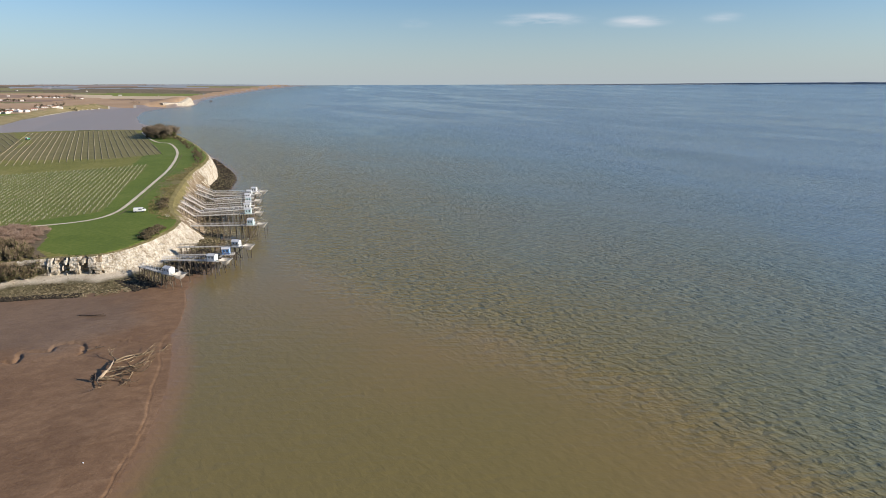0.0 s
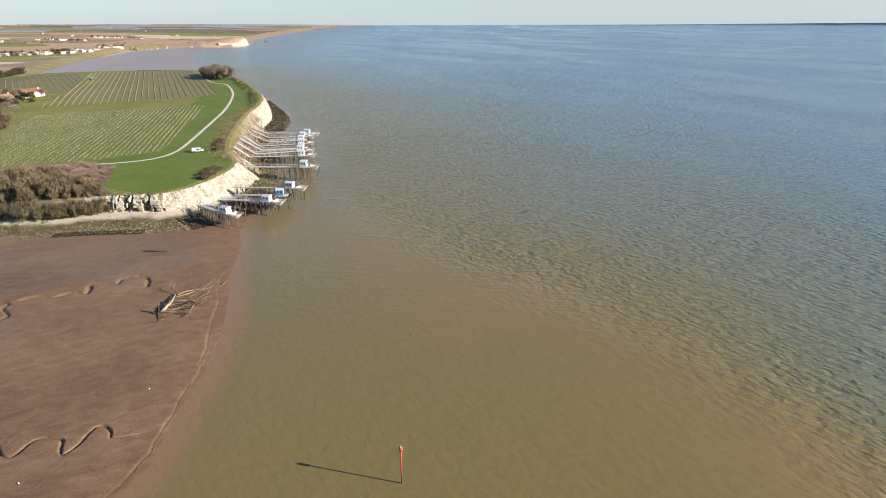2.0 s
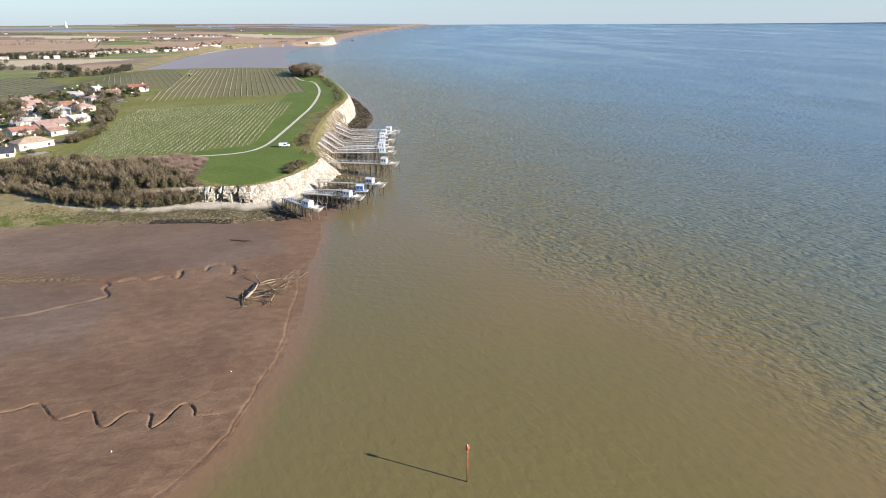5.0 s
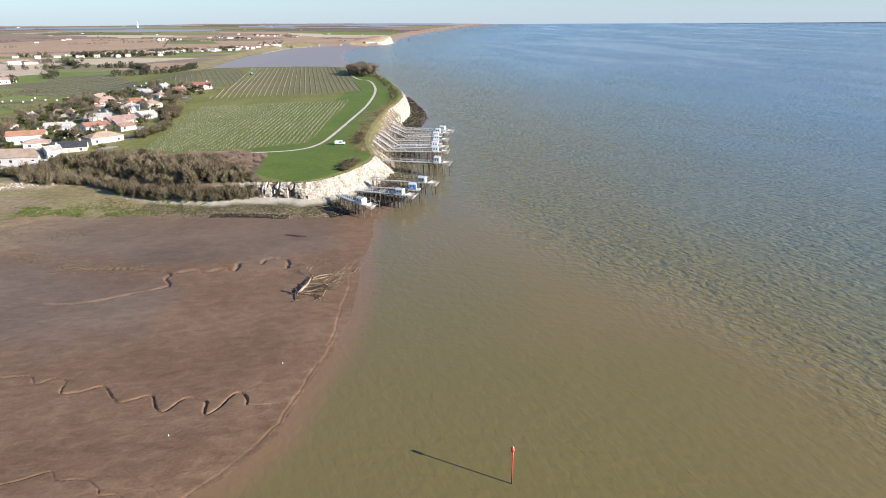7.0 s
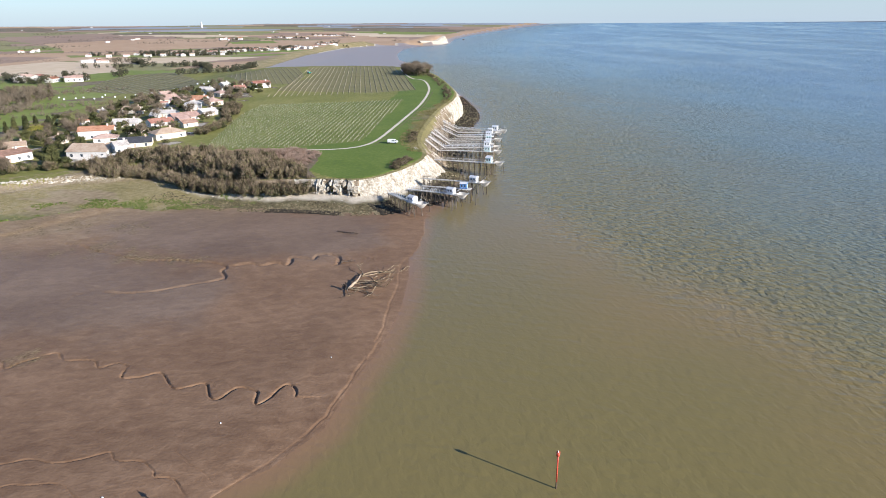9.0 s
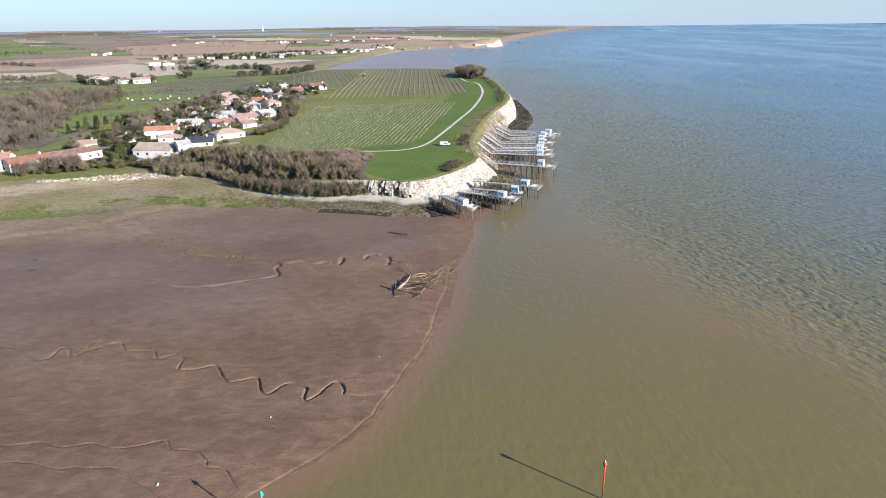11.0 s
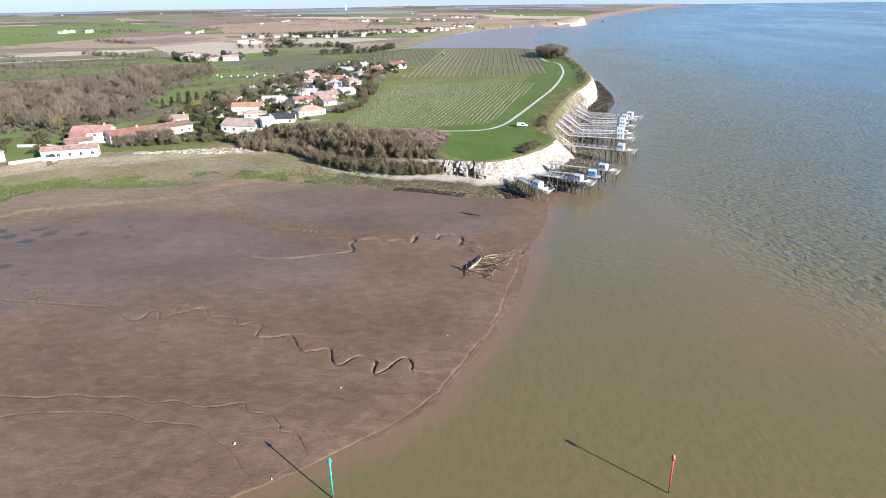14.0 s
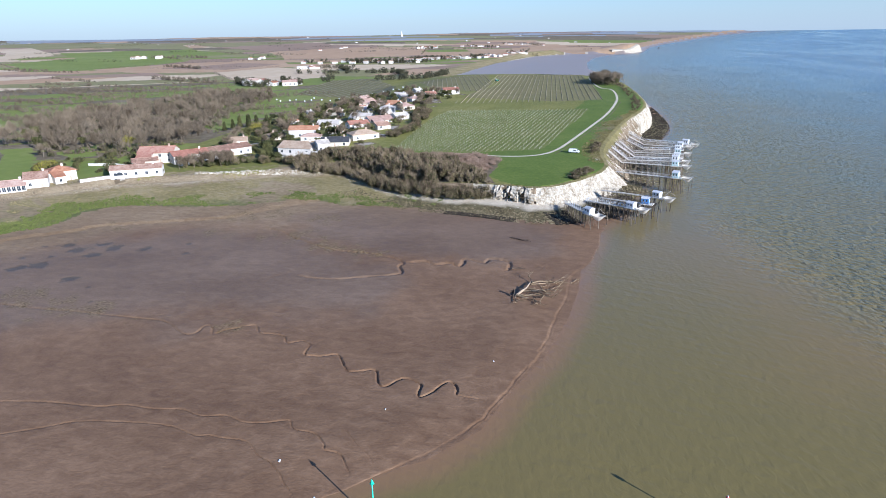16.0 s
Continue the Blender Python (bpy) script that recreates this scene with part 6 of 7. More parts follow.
def vine_rows(poly, az, spacing, label, group, seed, band=0.5, high=0.5, step_m=2.0):
    """Rows of trained vines over a field; each row is one ragged cordon that follows the ground."""
    rnd = np.random.RandomState(seed)
    d = np.array([-math.sin(radians(az)), math.cos(radians(az))])
    n = np.array([d[1], -d[0]])
    P = np.array(poly)
    s0, s1 = (P @ d).min(), (P @ d).max()
    for off in np.arange((P @ n).min() + spacing / 2, (P @ n).max(), spacing):
        s = np.arange(s0, s1, step_m)
        x, y = d[0] * s + n[0] * off, d[1] * s + n[1] * off
        ok = inside(poly, x, y)
        if ok.sum() < 5:
            continue
        x, y = x[ok] + rnd.normal(0, 0.06, ok.sum()), y[ok]
        z = ground_height(x, y)
        k = len(x)
        half = band / 2 * rnd.uniform(0.55, 1.35, k)
        top = high * rnd.uniform(0.6, 1.35, k)
        ring = np.stack([np.stack([x + n[0] * half * a, y + n[1] * half * a, z + top * b - 0.1], 1) for a, b in ((-1, 0), (-0.8, 0.8), (0, 1.1), (0.8, 0.8), (1, 0))], 1)
        faces = [(i * 5 + j, i * 5 + j + 1, (i + 1) * 5 + j + 1, (i + 1) * 5 + j) for i in range(k - 1) for j in range(4)]
        me = bpy.data.meshes.new("trellis")
        me.from_pydata(ring.reshape(-1, 3).tolist(), [], faces)
        me.materials.append(M_VINE)
        tagged(new("trellis", me), label, "vine row", group)


def young_vines(poly, az, spacing, step_m, label, seed):
    """A field of small staked vines, too many to count, set out on a grid."""
    rnd = np.random.RandomState(seed)
    d = np.array([-math.sin(radians(az)), math.cos(radians(az))])
    n = np.array([d[1], -d[0]])
    P = np.array(poly)
    o, s = np.meshgrid(np.arange((P @ n).min(), (P @ n).max(), spacing), np.arange((P @ d).min(), (P @ d).max(), step_m))
    o, s = o.ravel() + rnd.normal(0, 0.12, o.size), s.ravel() + rnd.normal(0, 0.25, s.size)
    x, y = d[0] * s + n[0] * o, d[1] * s + n[1] * o
    ok = inside(poly, x, y) & (rnd.rand(x.size) < 0.86)
    x, y = x[ok], y[ok]
    z = ground_height(x, y)
    k = len(x)
    unit = np.array([(-1, -1, 0), (1, -1, 0), (1, 1, 0), (-1, 1, 0), (-0.7, -0.7, 1), (0.7, -0.7, 1), (0.7, 0.7, 1), (-0.7, 0.7, 1)], float)
    quads = np.array([(4, 5, 6, 7), (0, 1, 5, 4), (1, 2, 6, 5), (2, 3, 7, 6), (3, 0, 4, 7)])
    verts, faces, idx = [], [], []
    for which, (w, h) in enumerate(((0.18, 0.5), (0.04, 0.9))):
        sc = np.stack([w * rnd.uniform(0.6, 1.3, k), w * rnd.uniform(0.6, 1.3, k), h * rnd.uniform(0.6, 1.25, k)], 1)
        v = unit[None] * sc[:, None] + np.stack([x + which * 0.25, y, z - 0.05], 1)[:, None]
        faces.append((quads[None] + (np.arange(k) * 8)[:, None, None] + which * k * 8).reshape(-1, 4))
        verts.append(v.reshape(-1, 3))
        idx.append(np.full(k * 5, which))
    me = bpy.data.meshes.new("young_vines")
    me.from_pydata(np.concatenate(verts).tolist(), [], np.concatenate(faces).tolist())
    me.materials.append(M_YOUNG)
    me.materials.append(M_STAKE)
    me.polygons.foreach_set("material_index", np.concatenate(idx).astype(np.int32))
    tagged(new("young_vines", me), label, "vines", kind="stuff")


M_YOUNG = mat("young_vine", [(0.11, 0.115, 0.045), (0.17, 0.165, 0.075), (0.26, 0.24, 0.13)], 0.5, 0.95, island=0.5)
vine_rows(VINE_FAR, 28.3, 4.2, "long pale row of pruned vines on the headland", "vines of the upper field", 1, 0.45, 0.36, 2.2)
vine_rows(VINE_LEFT, 38.0, 5.0, "pale row of pruned vines behind the red-roofed house", "vines of the back field", 2, 0.6, 0.34, 2.4)
vine_rows(VINE_INLAND, 60.6, 7.4, "pale row of vines beyond the village", "vines of the inland field", 4, 1.5, 0.5, 3.0)
young_vines(VINE_NEAR, 17.9, 2.4, 1.25, "young staked vines set out in rows on grass", 3)

# ---- houses ----
def tile_mat(name, colors):
    return mat(name, [tuple(c * 0.72 for c in colors[0])] + colors, 0.3, 0.9, 0.8, 3.5, fine=5, objrand=0.2, dist=0.15)


ROOFS = {
    "orange": tile_mat("orange_tiles", [(0.34, 0.155, 0.09), (0.44, 0.22, 0.13), (0.52, 0.30, 0.19)]),
    "red": tile_mat("red_tiles", [(0.31, 0.14, 0.10), (0.40, 0.20, 0.145), (0.47, 0.28, 0.215)]),
    "brown": tile_mat("old_brown_tiles", [(0.22, 0.13, 0.095), (0.36, 0.225, 0.165), (0.46, 0.33, 0.26)]),
    "pink": tile_mat("faded_pink_tiles", [(0.38, 0.25, 0.20), (0.48, 0.33, 0.27), (0.55, 0.41, 0.34)]),
    "tan": tile_mat("tan_tiles", [(0.33, 0.23, 0.16), (0.42, 0.31, 0.22), (0.50, 0.39, 0.29)]),
    "pale": tile_mat("pale_roofing", [(0.48, 0.43, 0.38), (0.58, 0.54, 0.49), (0.66, 0.62, 0.58)]),
    "slate": tile_mat("dark_slate", [(0.06, 0.062, 0.07), (0.09, 0.092, 0.10), (0.13, 0.13, 0.14)]),
}
WALLS = {
    "white": mat("white_render", [(0.52, 0.49, 0.45), (0.62, 0.595, 0.56), (0.69, 0.67, 0.64)], 0.15, 0.9, 0.2, 4, fine=8),
    "cream": mat("cream_render", [(0.52, 0.46, 0.38), (0.62, 0.56, 0.47), (0.69, 0.64, 0.55)], 0.15, 0.9, 0.2, 4, fine=8),
}
ROOF_WORD = {"orange": "an orange tiled roof", "red": "a red tiled roof", "brown": "an old brown tiled roof", "pink": "a faded pink tiled roof", "tan": "a tan tiled roof", "pale": "a pale roof", "slate": "a dark slate roof"}
M_FRAME = mat("window_frames", [(0.55, 0.56, 0.57), (0.68, 0.69, 0.70)], 1.0, 0.6)
M_STONE = mat("chimney_brick", [(0.34, 0.24, 0.18), (0.46, 0.36, 0.29), (0.55, 0.46, 0.38)], 1.0, 0.9, 0.4, 6)


def slab(bm, pts, thick):
    low = Vector((0, 0, -thick))
    n = len(pts)
    a = [bm.verts.new(Vector(p)) for p in pts]
    b = [bm.verts.new(Vector(p) + low) for p in pts]
    bm.faces.new(a)
    bm.faces.new(b[::-1])
    for i in range(n):
        bm.faces.new((a[i], b[i], b[(i + 1) % n], a[(i + 1) % n]))
    bmesh.ops.recalc_face_normals(bm, faces=bm.faces)


def house(x, y, turn, w, d, eave, roof, wall, detail=True, arch=False, glazed=False, hip=False):
    """A house with its front towards its own -y: walls, tiled roof slopes, chimney, windows and door."""
    z = min(height_at(x + sx * w * 0.4, y + sy * d * 0.4) for sx, sy in ((-1, -1), (1, -1), (1, 1), (-1, 1)))
    t = thing("house", x, y, z, turn, "{} house with {}".format("white rendered" if wall == "white" else "cream rendered", ROOF_WORD[roof]), "house", "village houses")
    eave = eave * 0.86
    rise = d / 2 * 0.37
    bm = bmesh.new()
    low = [bm.verts.new((sx * w / 2, sy * d / 2, -1.0)) for sx, sy in ((-1, -1), (1, -1), (1, 1), (-1, 1))]
    up = [bm.verts.new((sx * w / 2, sy * d / 2, eave)) for sx, sy in ((-1, -1), (1, -1), (1, 1), (-1, 1))]
    ends = [()] * 2 if hip else [(bm.verts.new((sx * w / 2, 0, eave + rise)),) for sx in (-1, 1)]
    for f in ((low[0], low[1], up[1], up[0]), (low[2], low[3], up[3], up[2]), (low[1], low[2], up[2], *ends[1], up[1]), (low[3], low[0], up[0], *ends[0], up[3])):
        bm.faces.new(f)
    walls = part("wall", bm, WALLS[wall], t)
    over, th = 0.45, 0.16
    inset = min(d / 2 + over, w / 2) if hip else 0.0
    drop = rise / (d / 2) * over
    for s in (-1, 1):
        bm = bmesh.new()
        side = over if hip else 0.3
        slab(bm, [(-w / 2 - side, s * (d / 2 + over), eave - drop + 0.14), (w / 2 + side, s * (d / 2 + over), eave - drop + 0.14), (w / 2 + side - inset, 0, eave + rise + 0.14), (-w / 2 - side + inset, 0, eave + rise + 0.14)], th)
        part("roof", bm, ROOFS[roof], t)
        if hip:
            bm = bmesh.new()
            slab(bm, [(s * (w / 2 + over), -d / 2 - over, eave - drop + 0.14), (s * (w / 2 + over), d / 2 + over, eave - drop + 0.14), (s * (w / 2 + side - inset), 0, eave + rise + 0.14)], th)
            part("roof", bm, ROOFS[roof], t)
    bm = bmesh.new()
    tube(bm, (-w / 2 - 0.3 + inset, 0, eave + rise + 0.16), (w / 2 + 0.3 - inset, 0, eave + rise + 0.16), 0.14, 0.14, 6)
    part("ridge_tiles", bm, ROOFS[roof], t)
    if detail:
        bm = bmesh.new()
        cx = w * (0.12 if hip else 0.32)
        box(bm, cx - 0.4, -0.35, eave + rise - 0.5, cx + 0.4, 0.35, eave + rise + 1.1, 0.03)
        ch = part("chimney", bm, M_STONE if wall == "cream" else WALLS["white"], t)
        bm = bmesh.new()
        box(bm, cx - 0.48, -0.43, eave + rise + 1.1, cx + 0.48, 0.43, eave + rise + 1.22)
        part("chimney_cap", bm, M_STONE, ch)
    floors = [0.9] if eave < 5 else [0.7, 3.3]
    count = max(2, int(w / (4.2 if not glazed else 1.6)))
    for base in floors:
        for i in range(count):
            wx = -w / 2 + w * (i + 0.5) / count
            door = detail and base == floors[0] and i == count // 2 and not glazed
            ww, hh, z0 = (0.55, 2.1, 0.05) if door else (0.55 if not glazed else 0.65, 1.3 if not glazed else 1.9, base)
            bm = bmesh.new()
            box(bm, wx - ww - 0.08, -d / 2 - 0.06, z0 - 0.08, wx + ww + 0.08, -d / 2 + 0.06, z0 + hh + 0.08)
            fr = part("door" if door else "window", bm, M_FRAME, t)
            bm = bmesh.new()
            if door:
                box(bm, wx - ww + 0.05, -d / 2 - 0.09, z0 + 0.02, wx + ww - 0.05, -d / 2 - 0.05, z0 + hh - 0.05)
                part("door_leaf", bm, M_STONE, fr, "brown door leaf")
            else:
                box(bm, wx - ww + 0.02, -d / 2 - 0.09, z0 + 0.02, wx - 0.03, -d / 2 - 0.05, z0 + hh - 0.02)
                box(bm, wx + 0.03, -d / 2 - 0.09, z0 + 0.02, wx + ww - 0.02, -d / 2 - 0.05, z0 + hh - 0.02)
                part("pane", bm, M_GLASS, fr)
        for s in (-1, 1):
            if not detail:
                break
            bm = bmesh.new()
            box(bm, s * (w / 2 - 0.06), -0.6, base, s * (w / 2 + 0.06), 0.6, base + 1.3)
            fr = part("window", bm, M_FRAME, t)
            bm = bmesh.new()
            box(bm, s * (w / 2 + 0.05), -0.5, base + 0.08, s * (w / 2 + 0.09), 0.5, base + 1.22)
            part("pane", bm, M_GLASS, fr)
    if detail and w > 10 and not glazed and not arch:
        # a lower wing at the back or the side
        aw, ad, ah = w * 0.4, d * 0.55, eave * 0.72
        ax, ay = (w * 0.22, d / 2 + ad / 2) if int(w * 10) % 2 else (-w * 0.24, -d / 2 - ad / 2)
        bm = bmesh.new()
        box(bm, ax - aw / 2, ay - ad / 2, -1.0, ax + aw / 2, ay + ad / 2, ah)
        wing = part("wing", bm, WALLS[wall], t)
        out = 1 if ay > 0 else -1
        bm = bmesh.new()
        slab(bm, [(ax - aw / 2 - 0.3, ay + out * (ad / 2 + 0.4), ah - 0.02), (ax + aw / 2 + 0.3, ay + out * (ad / 2 + 0.4), ah - 0.02), (ax + aw / 2 + 0.3, ay - out * ad / 2, ah + ad * 0.3), (ax - aw / 2 - 0.3, ay - out * ad / 2, ah + ad * 0.3)], 0.14)
        part("wing_roof", bm, ROOFS[roof], wing)
        bm = bmesh.new()
        box(bm, ax - 0.5, ay - ad / 2 - 0.04, 0.9, ax + 0.5, ay - ad / 2 + 0.04, 2.0)
        part("wing_window", bm, M_GLASS, wing)
    if arch:
        bm = bmesh.new()
        ring = [(-w / 2 + 4 + 1.5 * math.cos(a), -d / 2 - 0.07, 3.4 + 1.5 * math.sin(a)) for a in np.linspace(0, math.pi, 9)]
        slab_v = [bm.verts.new(p) for p in ring]
        bm.faces.new(slab_v)
        back = [bm.verts.new((p[0], -d / 2 + 0.05, p[2])) for p in ring]
        for i in range(len(ring) - 1):
            bm.faces.new((slab_v[i], back[i], back[i + 1], slab_v[i + 1]))
        part("arched_window", bm, M_GLASS, t, "dark half-round window")
    return t


VILLAGE = [
    (-286, 140.2, 53, 21.9, 7, 7.0, "brown", "white"), (-301.3, 152.2, 63, 11.6, 6, 4.2, "brown", "cream"), (-311, 165, 44, 17.2, 12, 6.2, "red", "cream"),
    (-297.7, 173.3, 77, 17.6, 9, 4.8, "red", "white"), (-296.3, 194, 84, 25.2, 9, 4.4, "brown", "white"), (-317, 216, 51, 11.2, 8, 4.0, "tan", "cream"),
    (-305.4, 95.5, 67, 10.5, 9, 3.6, "pink", "white"), (-304.6, 105.2, 64, 9.0, 11, 4.6, "brown", "white"), (-308, 116, 84, 11, 9, 5.2, "orange", "white"),
    (-262.6, 216.5, 20, 19.1, 13, 4.0, "tan", "white"), (-248.5, 219.2, 60, 6.2, 8, 4.6, "pale", "white"),
]
VILLAGE += [
    (-310.6, 235.4, 70, 8.3, 8, 3.6, "tan", "cream"), (-299.9, 251.5, 40, 17.3, 9, 5.6, "orange", "white"), (-281.3, 240.5, 39, 11.1, 7, 3.4, "pink", "white"),
    (-253.3, 233, 40, 14.9, 10, 3.2, "slate", "cream"), (-313, 283.6, 32, 14.1, 11, 3.2, "pale", "white"), (-360.4, 334.1, 13, 12.5, 8, 4.2, "tan", "cream"),
    (-282.9, 261.2, 60, 8.5, 8, 2.8, "tan", "cream"), (-253, 253.5, 66, 15.5, 10, 3.8, "tan", "cream"), (-311.4, 312.6, 21, 14.8, 8, 3.2, "pale", "white"),
    (-286.2, 282.5, 64, 12.9, 9, 3.2, "red", "white"), (-283.7, 299.2, 66, 15.8, 11, 3.0, "pink", "cream"),
]
VILLAGE += [
    (-306.3, 332.7, 38, 10, 9, 5.2, "pale", "white"), (-279.7, 315, 70, 9.9, 8, 3.2, "pale", "white"), (-326.1, 361.4, 25, 10.3, 12, 3.6, "orange", "white"),
    (-306.1, 351, 68, 9.9, 11, 3.6, "pink", "cream"), (-338.9, 342, 75, 9.1, 8, 3.2, "pale", "white"), (-375.9, 382.9, 40, 11.3, 10, 3.2, "pink", "cream"),
    (-355.1, 374.5, 70, 13.9, 9, 3.4, "pink", "white"), (-368, 416.6, 7, 10.7, 10, 3.4, "pale", "white"), (-353, 404.3, 70, 9.8, 10, 3.2, "pale", "cream"),
    (-329, 388, 71, 8, 9, 3.4, "pink", "white"), (-332.6, 413.3, 53, 8.3, 8, 3.8, "red", "white"),
]
VILLAGE += [
    (-329.7, 436.5, 55, 13.7, 8, 4.6, "red", "white"), (-424.5, 429.5, 66, 8.6, 9, 3.2, "pink", "cream"), (-368.7, 440, 69, 6.4, 8, 3.2, "pale", "white"),
    (-360.6, 292.8, 80, 5.6, 7, 3.2, "orange", "white"), (-387.6, 331.2, 80, 4.5, 6, 3.4, "pale", "white"), (-265.4, 281.8, 70, 8.6, 8, 3.0, "brown", "cream"),
    (-346.8, 326, 47, 5.1, 6, 3.2, "tan", "white"), (-390, 400, 55, 9, 8, 3.2, "pink", "cream"), (-345, 350.5, 40, 9, 8, 3.2, "red", "cream"),
]
for i, h in enumerate(VILLAGE):
    house(*h, arch=i == 0, glazed=i == 6, hip=i in (8, 11, 13, 17, 18, 22, 25, 28, 31, 36))


def clear_of_houses(x, y):
    for h in VILLAGE:
        if abs(x - h[0]) < h[3] / 2 + 3.0 and abs(y - h[1]) < h[3] / 2 + 3.0:
            return False
    return True


VTREES = [(-250, 205), (-240, 240), (-262, 270), (-262, 300), (-290, 345), (-318, 440), (-380, 450), (-440, 440), (-420, 370), (-400, 330), (-390, 290), (-350, 240), (-325, 200), (-290, 205)]
scatter("bare_tree", VTREES, 95, (4.5, 8), "leafless garden tree between the houses", "tree", "village trees", 31, 5, 4.5, keep=clear_of_houses)
scatter("evergreen_tree", VTREES, 105, (3.5, 6.5), "dark evergreen garden tree between the houses", "tree", "village trees", 32, 4, 3.4, keep=clear_of_houses)
scatter("shrub", VTREES, 125, (1.6, 3.6), "clipped green garden bush", "shrub", "garden bushes", 33, 3, 2.2, keep=clear_of_houses)
for x, y, s in ((-376.8, 247.9, 6), (-376.2, 254.2, 7), (-382, 263.6, 8), (-376, 266.8, 9), (-373.8, 271.7, 8), (-368, 276, 8), (-362, 282, 7), (-318, 262, 6.5), (-322, 268, 7)):
    plant("cypress", int(s) % 2, x, y, s, "slim dark cypress standing in a row on grass", "cypress", "row of cypresses", wide=2.0)
for x, y, s in ((-352, 255, 7), (-330, 118, 6), (-336, 124, 5.5), (-368, 178, 7)):
    plant("golden_shrub", int(s) % 2, x, y, s, "yellow-flowering bush near the houses", "shrub", "yellow bushes", wide=1.2)
# sea-front gardens
FRONT = [(-275, 172), (-258, 188), (-240, 203), (-252, 210), (-270, 198), (-284, 184), (-290, 166), (-283, 160)]
scatter("bare_tree", [(-286, 158), (-276, 168), (-268, 180), (-280, 184), (-290, 172)], 16, (5, 8), "leafless grey tree before the long house", "tree", "sea-front trees", 34, 5, 2.6, keep=clear_of_houses)
scatter("shrub", FRONT, 26, (2, 4), "dark evergreen bush of the sea-front gardens", "shrub", "sea-front bushes", 35, 3, 3, keep=clear_of_houses)
scatter("scrub", VTREES, 20, (2, 4), "brown-green garden hedge between the houses", "hedge", "garden hedges", 38, 5, 2.6, keep=clear_of_houses)
scatter("scrub", FRONT, 16, (2, 4.2), "brown-green scrub before the sea-front houses", "shrub", "sea-front bushes", 39, 5, 2.2, keep=clear_of_houses)
scatter("evergreen_tree", [(-268, 196), (-252, 206), (-262, 214), (-285, 214), (-292, 206)], 8, (4, 6), "spreading dark evergreen tree beside the houses", "tree", "sea-front trees", 36, 4, 4.5, keep=clear_of_houses)
scatter("shrub", [(-315, 105), (-300, 125), (-300, 160), (-320, 175), (-350, 170), (-360, 120)], 34, (2, 4.5), "dark evergreen bush behind the houses", "shrub", "garden bushes", 37, 3, 4, keep=clear_of_houses)
# the leafless wood inland
WOODW = [(-455, 140), (-540, 200), (-575, 290), (-600, 400), (-549, 424), (-486, 345), (-455, 300), (-420, 262), (-372, 228), (-345, 190), (-340, 160), (-375, 130)]
GLADES = [[(-392, 144), (-384, 166), (-350, 156), (-345, 139), (-357, 128)], [(-400, 246), (-470, 310), (-500, 352), (-450, 322), (-395, 276), (-372, 240)], [(-430, 128), (-414, 150), (-372, 130), (-372, 112)]]


def off_glades(x, y):
    return not any(inside(g, np.array([x]), np.array([y]))[0] for g in GLADES)


scatter("bare_tree", WOODW, 170, (7.5, 11.5), "tall leafless grey-brown tree of the wet wood", "tree", "wet wood", 41, 6, 3.7, (0.8, 1.15), keep=off_glades)


def bare_wood(poly, count, sizes, label, seed):
    """Leafless trees too close together to tell apart: trunks and sprays of twigs in one mesh."""
    nr = np.random.RandomState(seed)
    P = np.array(poly)
    xy = nr.uniform(P.min(0), P.max(0), (count * 4, 2))
    open_land = np.any([inside(g, xy[:, 0], xy[:, 1]) for g in GLADES], 0)
    xy = xy[inside(poly, xy[:, 0], xy[:, 1]) & ~open_land][:count]
    zz = ground_height(xy[:, 0], xy[:, 1])
    vs, base = [], 0
    for (x, y), z in zip(xy, zz):
        hgt = nr.uniform(*sizes)
        lm = [(nr.uniform(-0.25, 0.25), nr.uniform(-0.25, 0.25), nr.uniform(0.35, 0.8), 0.1, 0.15) for _ in range(9)]
        v, _ = twig_cloud(int(nr.randint(1e6)), lm, 130, 0.3, 0.007, 1.5)
        stems = np.array([[(-0.02, 0, -0.05), (0.02, 0, -0.05), (a, b, 0.75)] for a, b in nr.uniform(-0.2, 0.2, (4, 2))]).reshape(-1, 3)
        vs.append(np.concatenate([v, stems]) * [hgt * 0.95, hgt * 0.95, hgt] + [x, y, z])
    vs = np.concatenate(vs)
    return tagged(new("bare_wood", mesh_from("bare_wood", vs, np.arange(len(vs)).reshape(-1, 3), M_TWIGGREY)), label, "trees", kind="stuff")


bare_wood(WOODW, 640, (6, 10.5), "dense leafless grey-brown trees of the wet wood", 47)
scatter("shrub", WOODW, 60, (2, 4), "green bush among leafless trees", "shrub", "wet wood", 48, 3, 5)
scatter("evergreen_tree", WOODW, 30, (5, 8), "dark evergreen tree among leafless ones", "tree", "wet wood", 43, 4, 8)


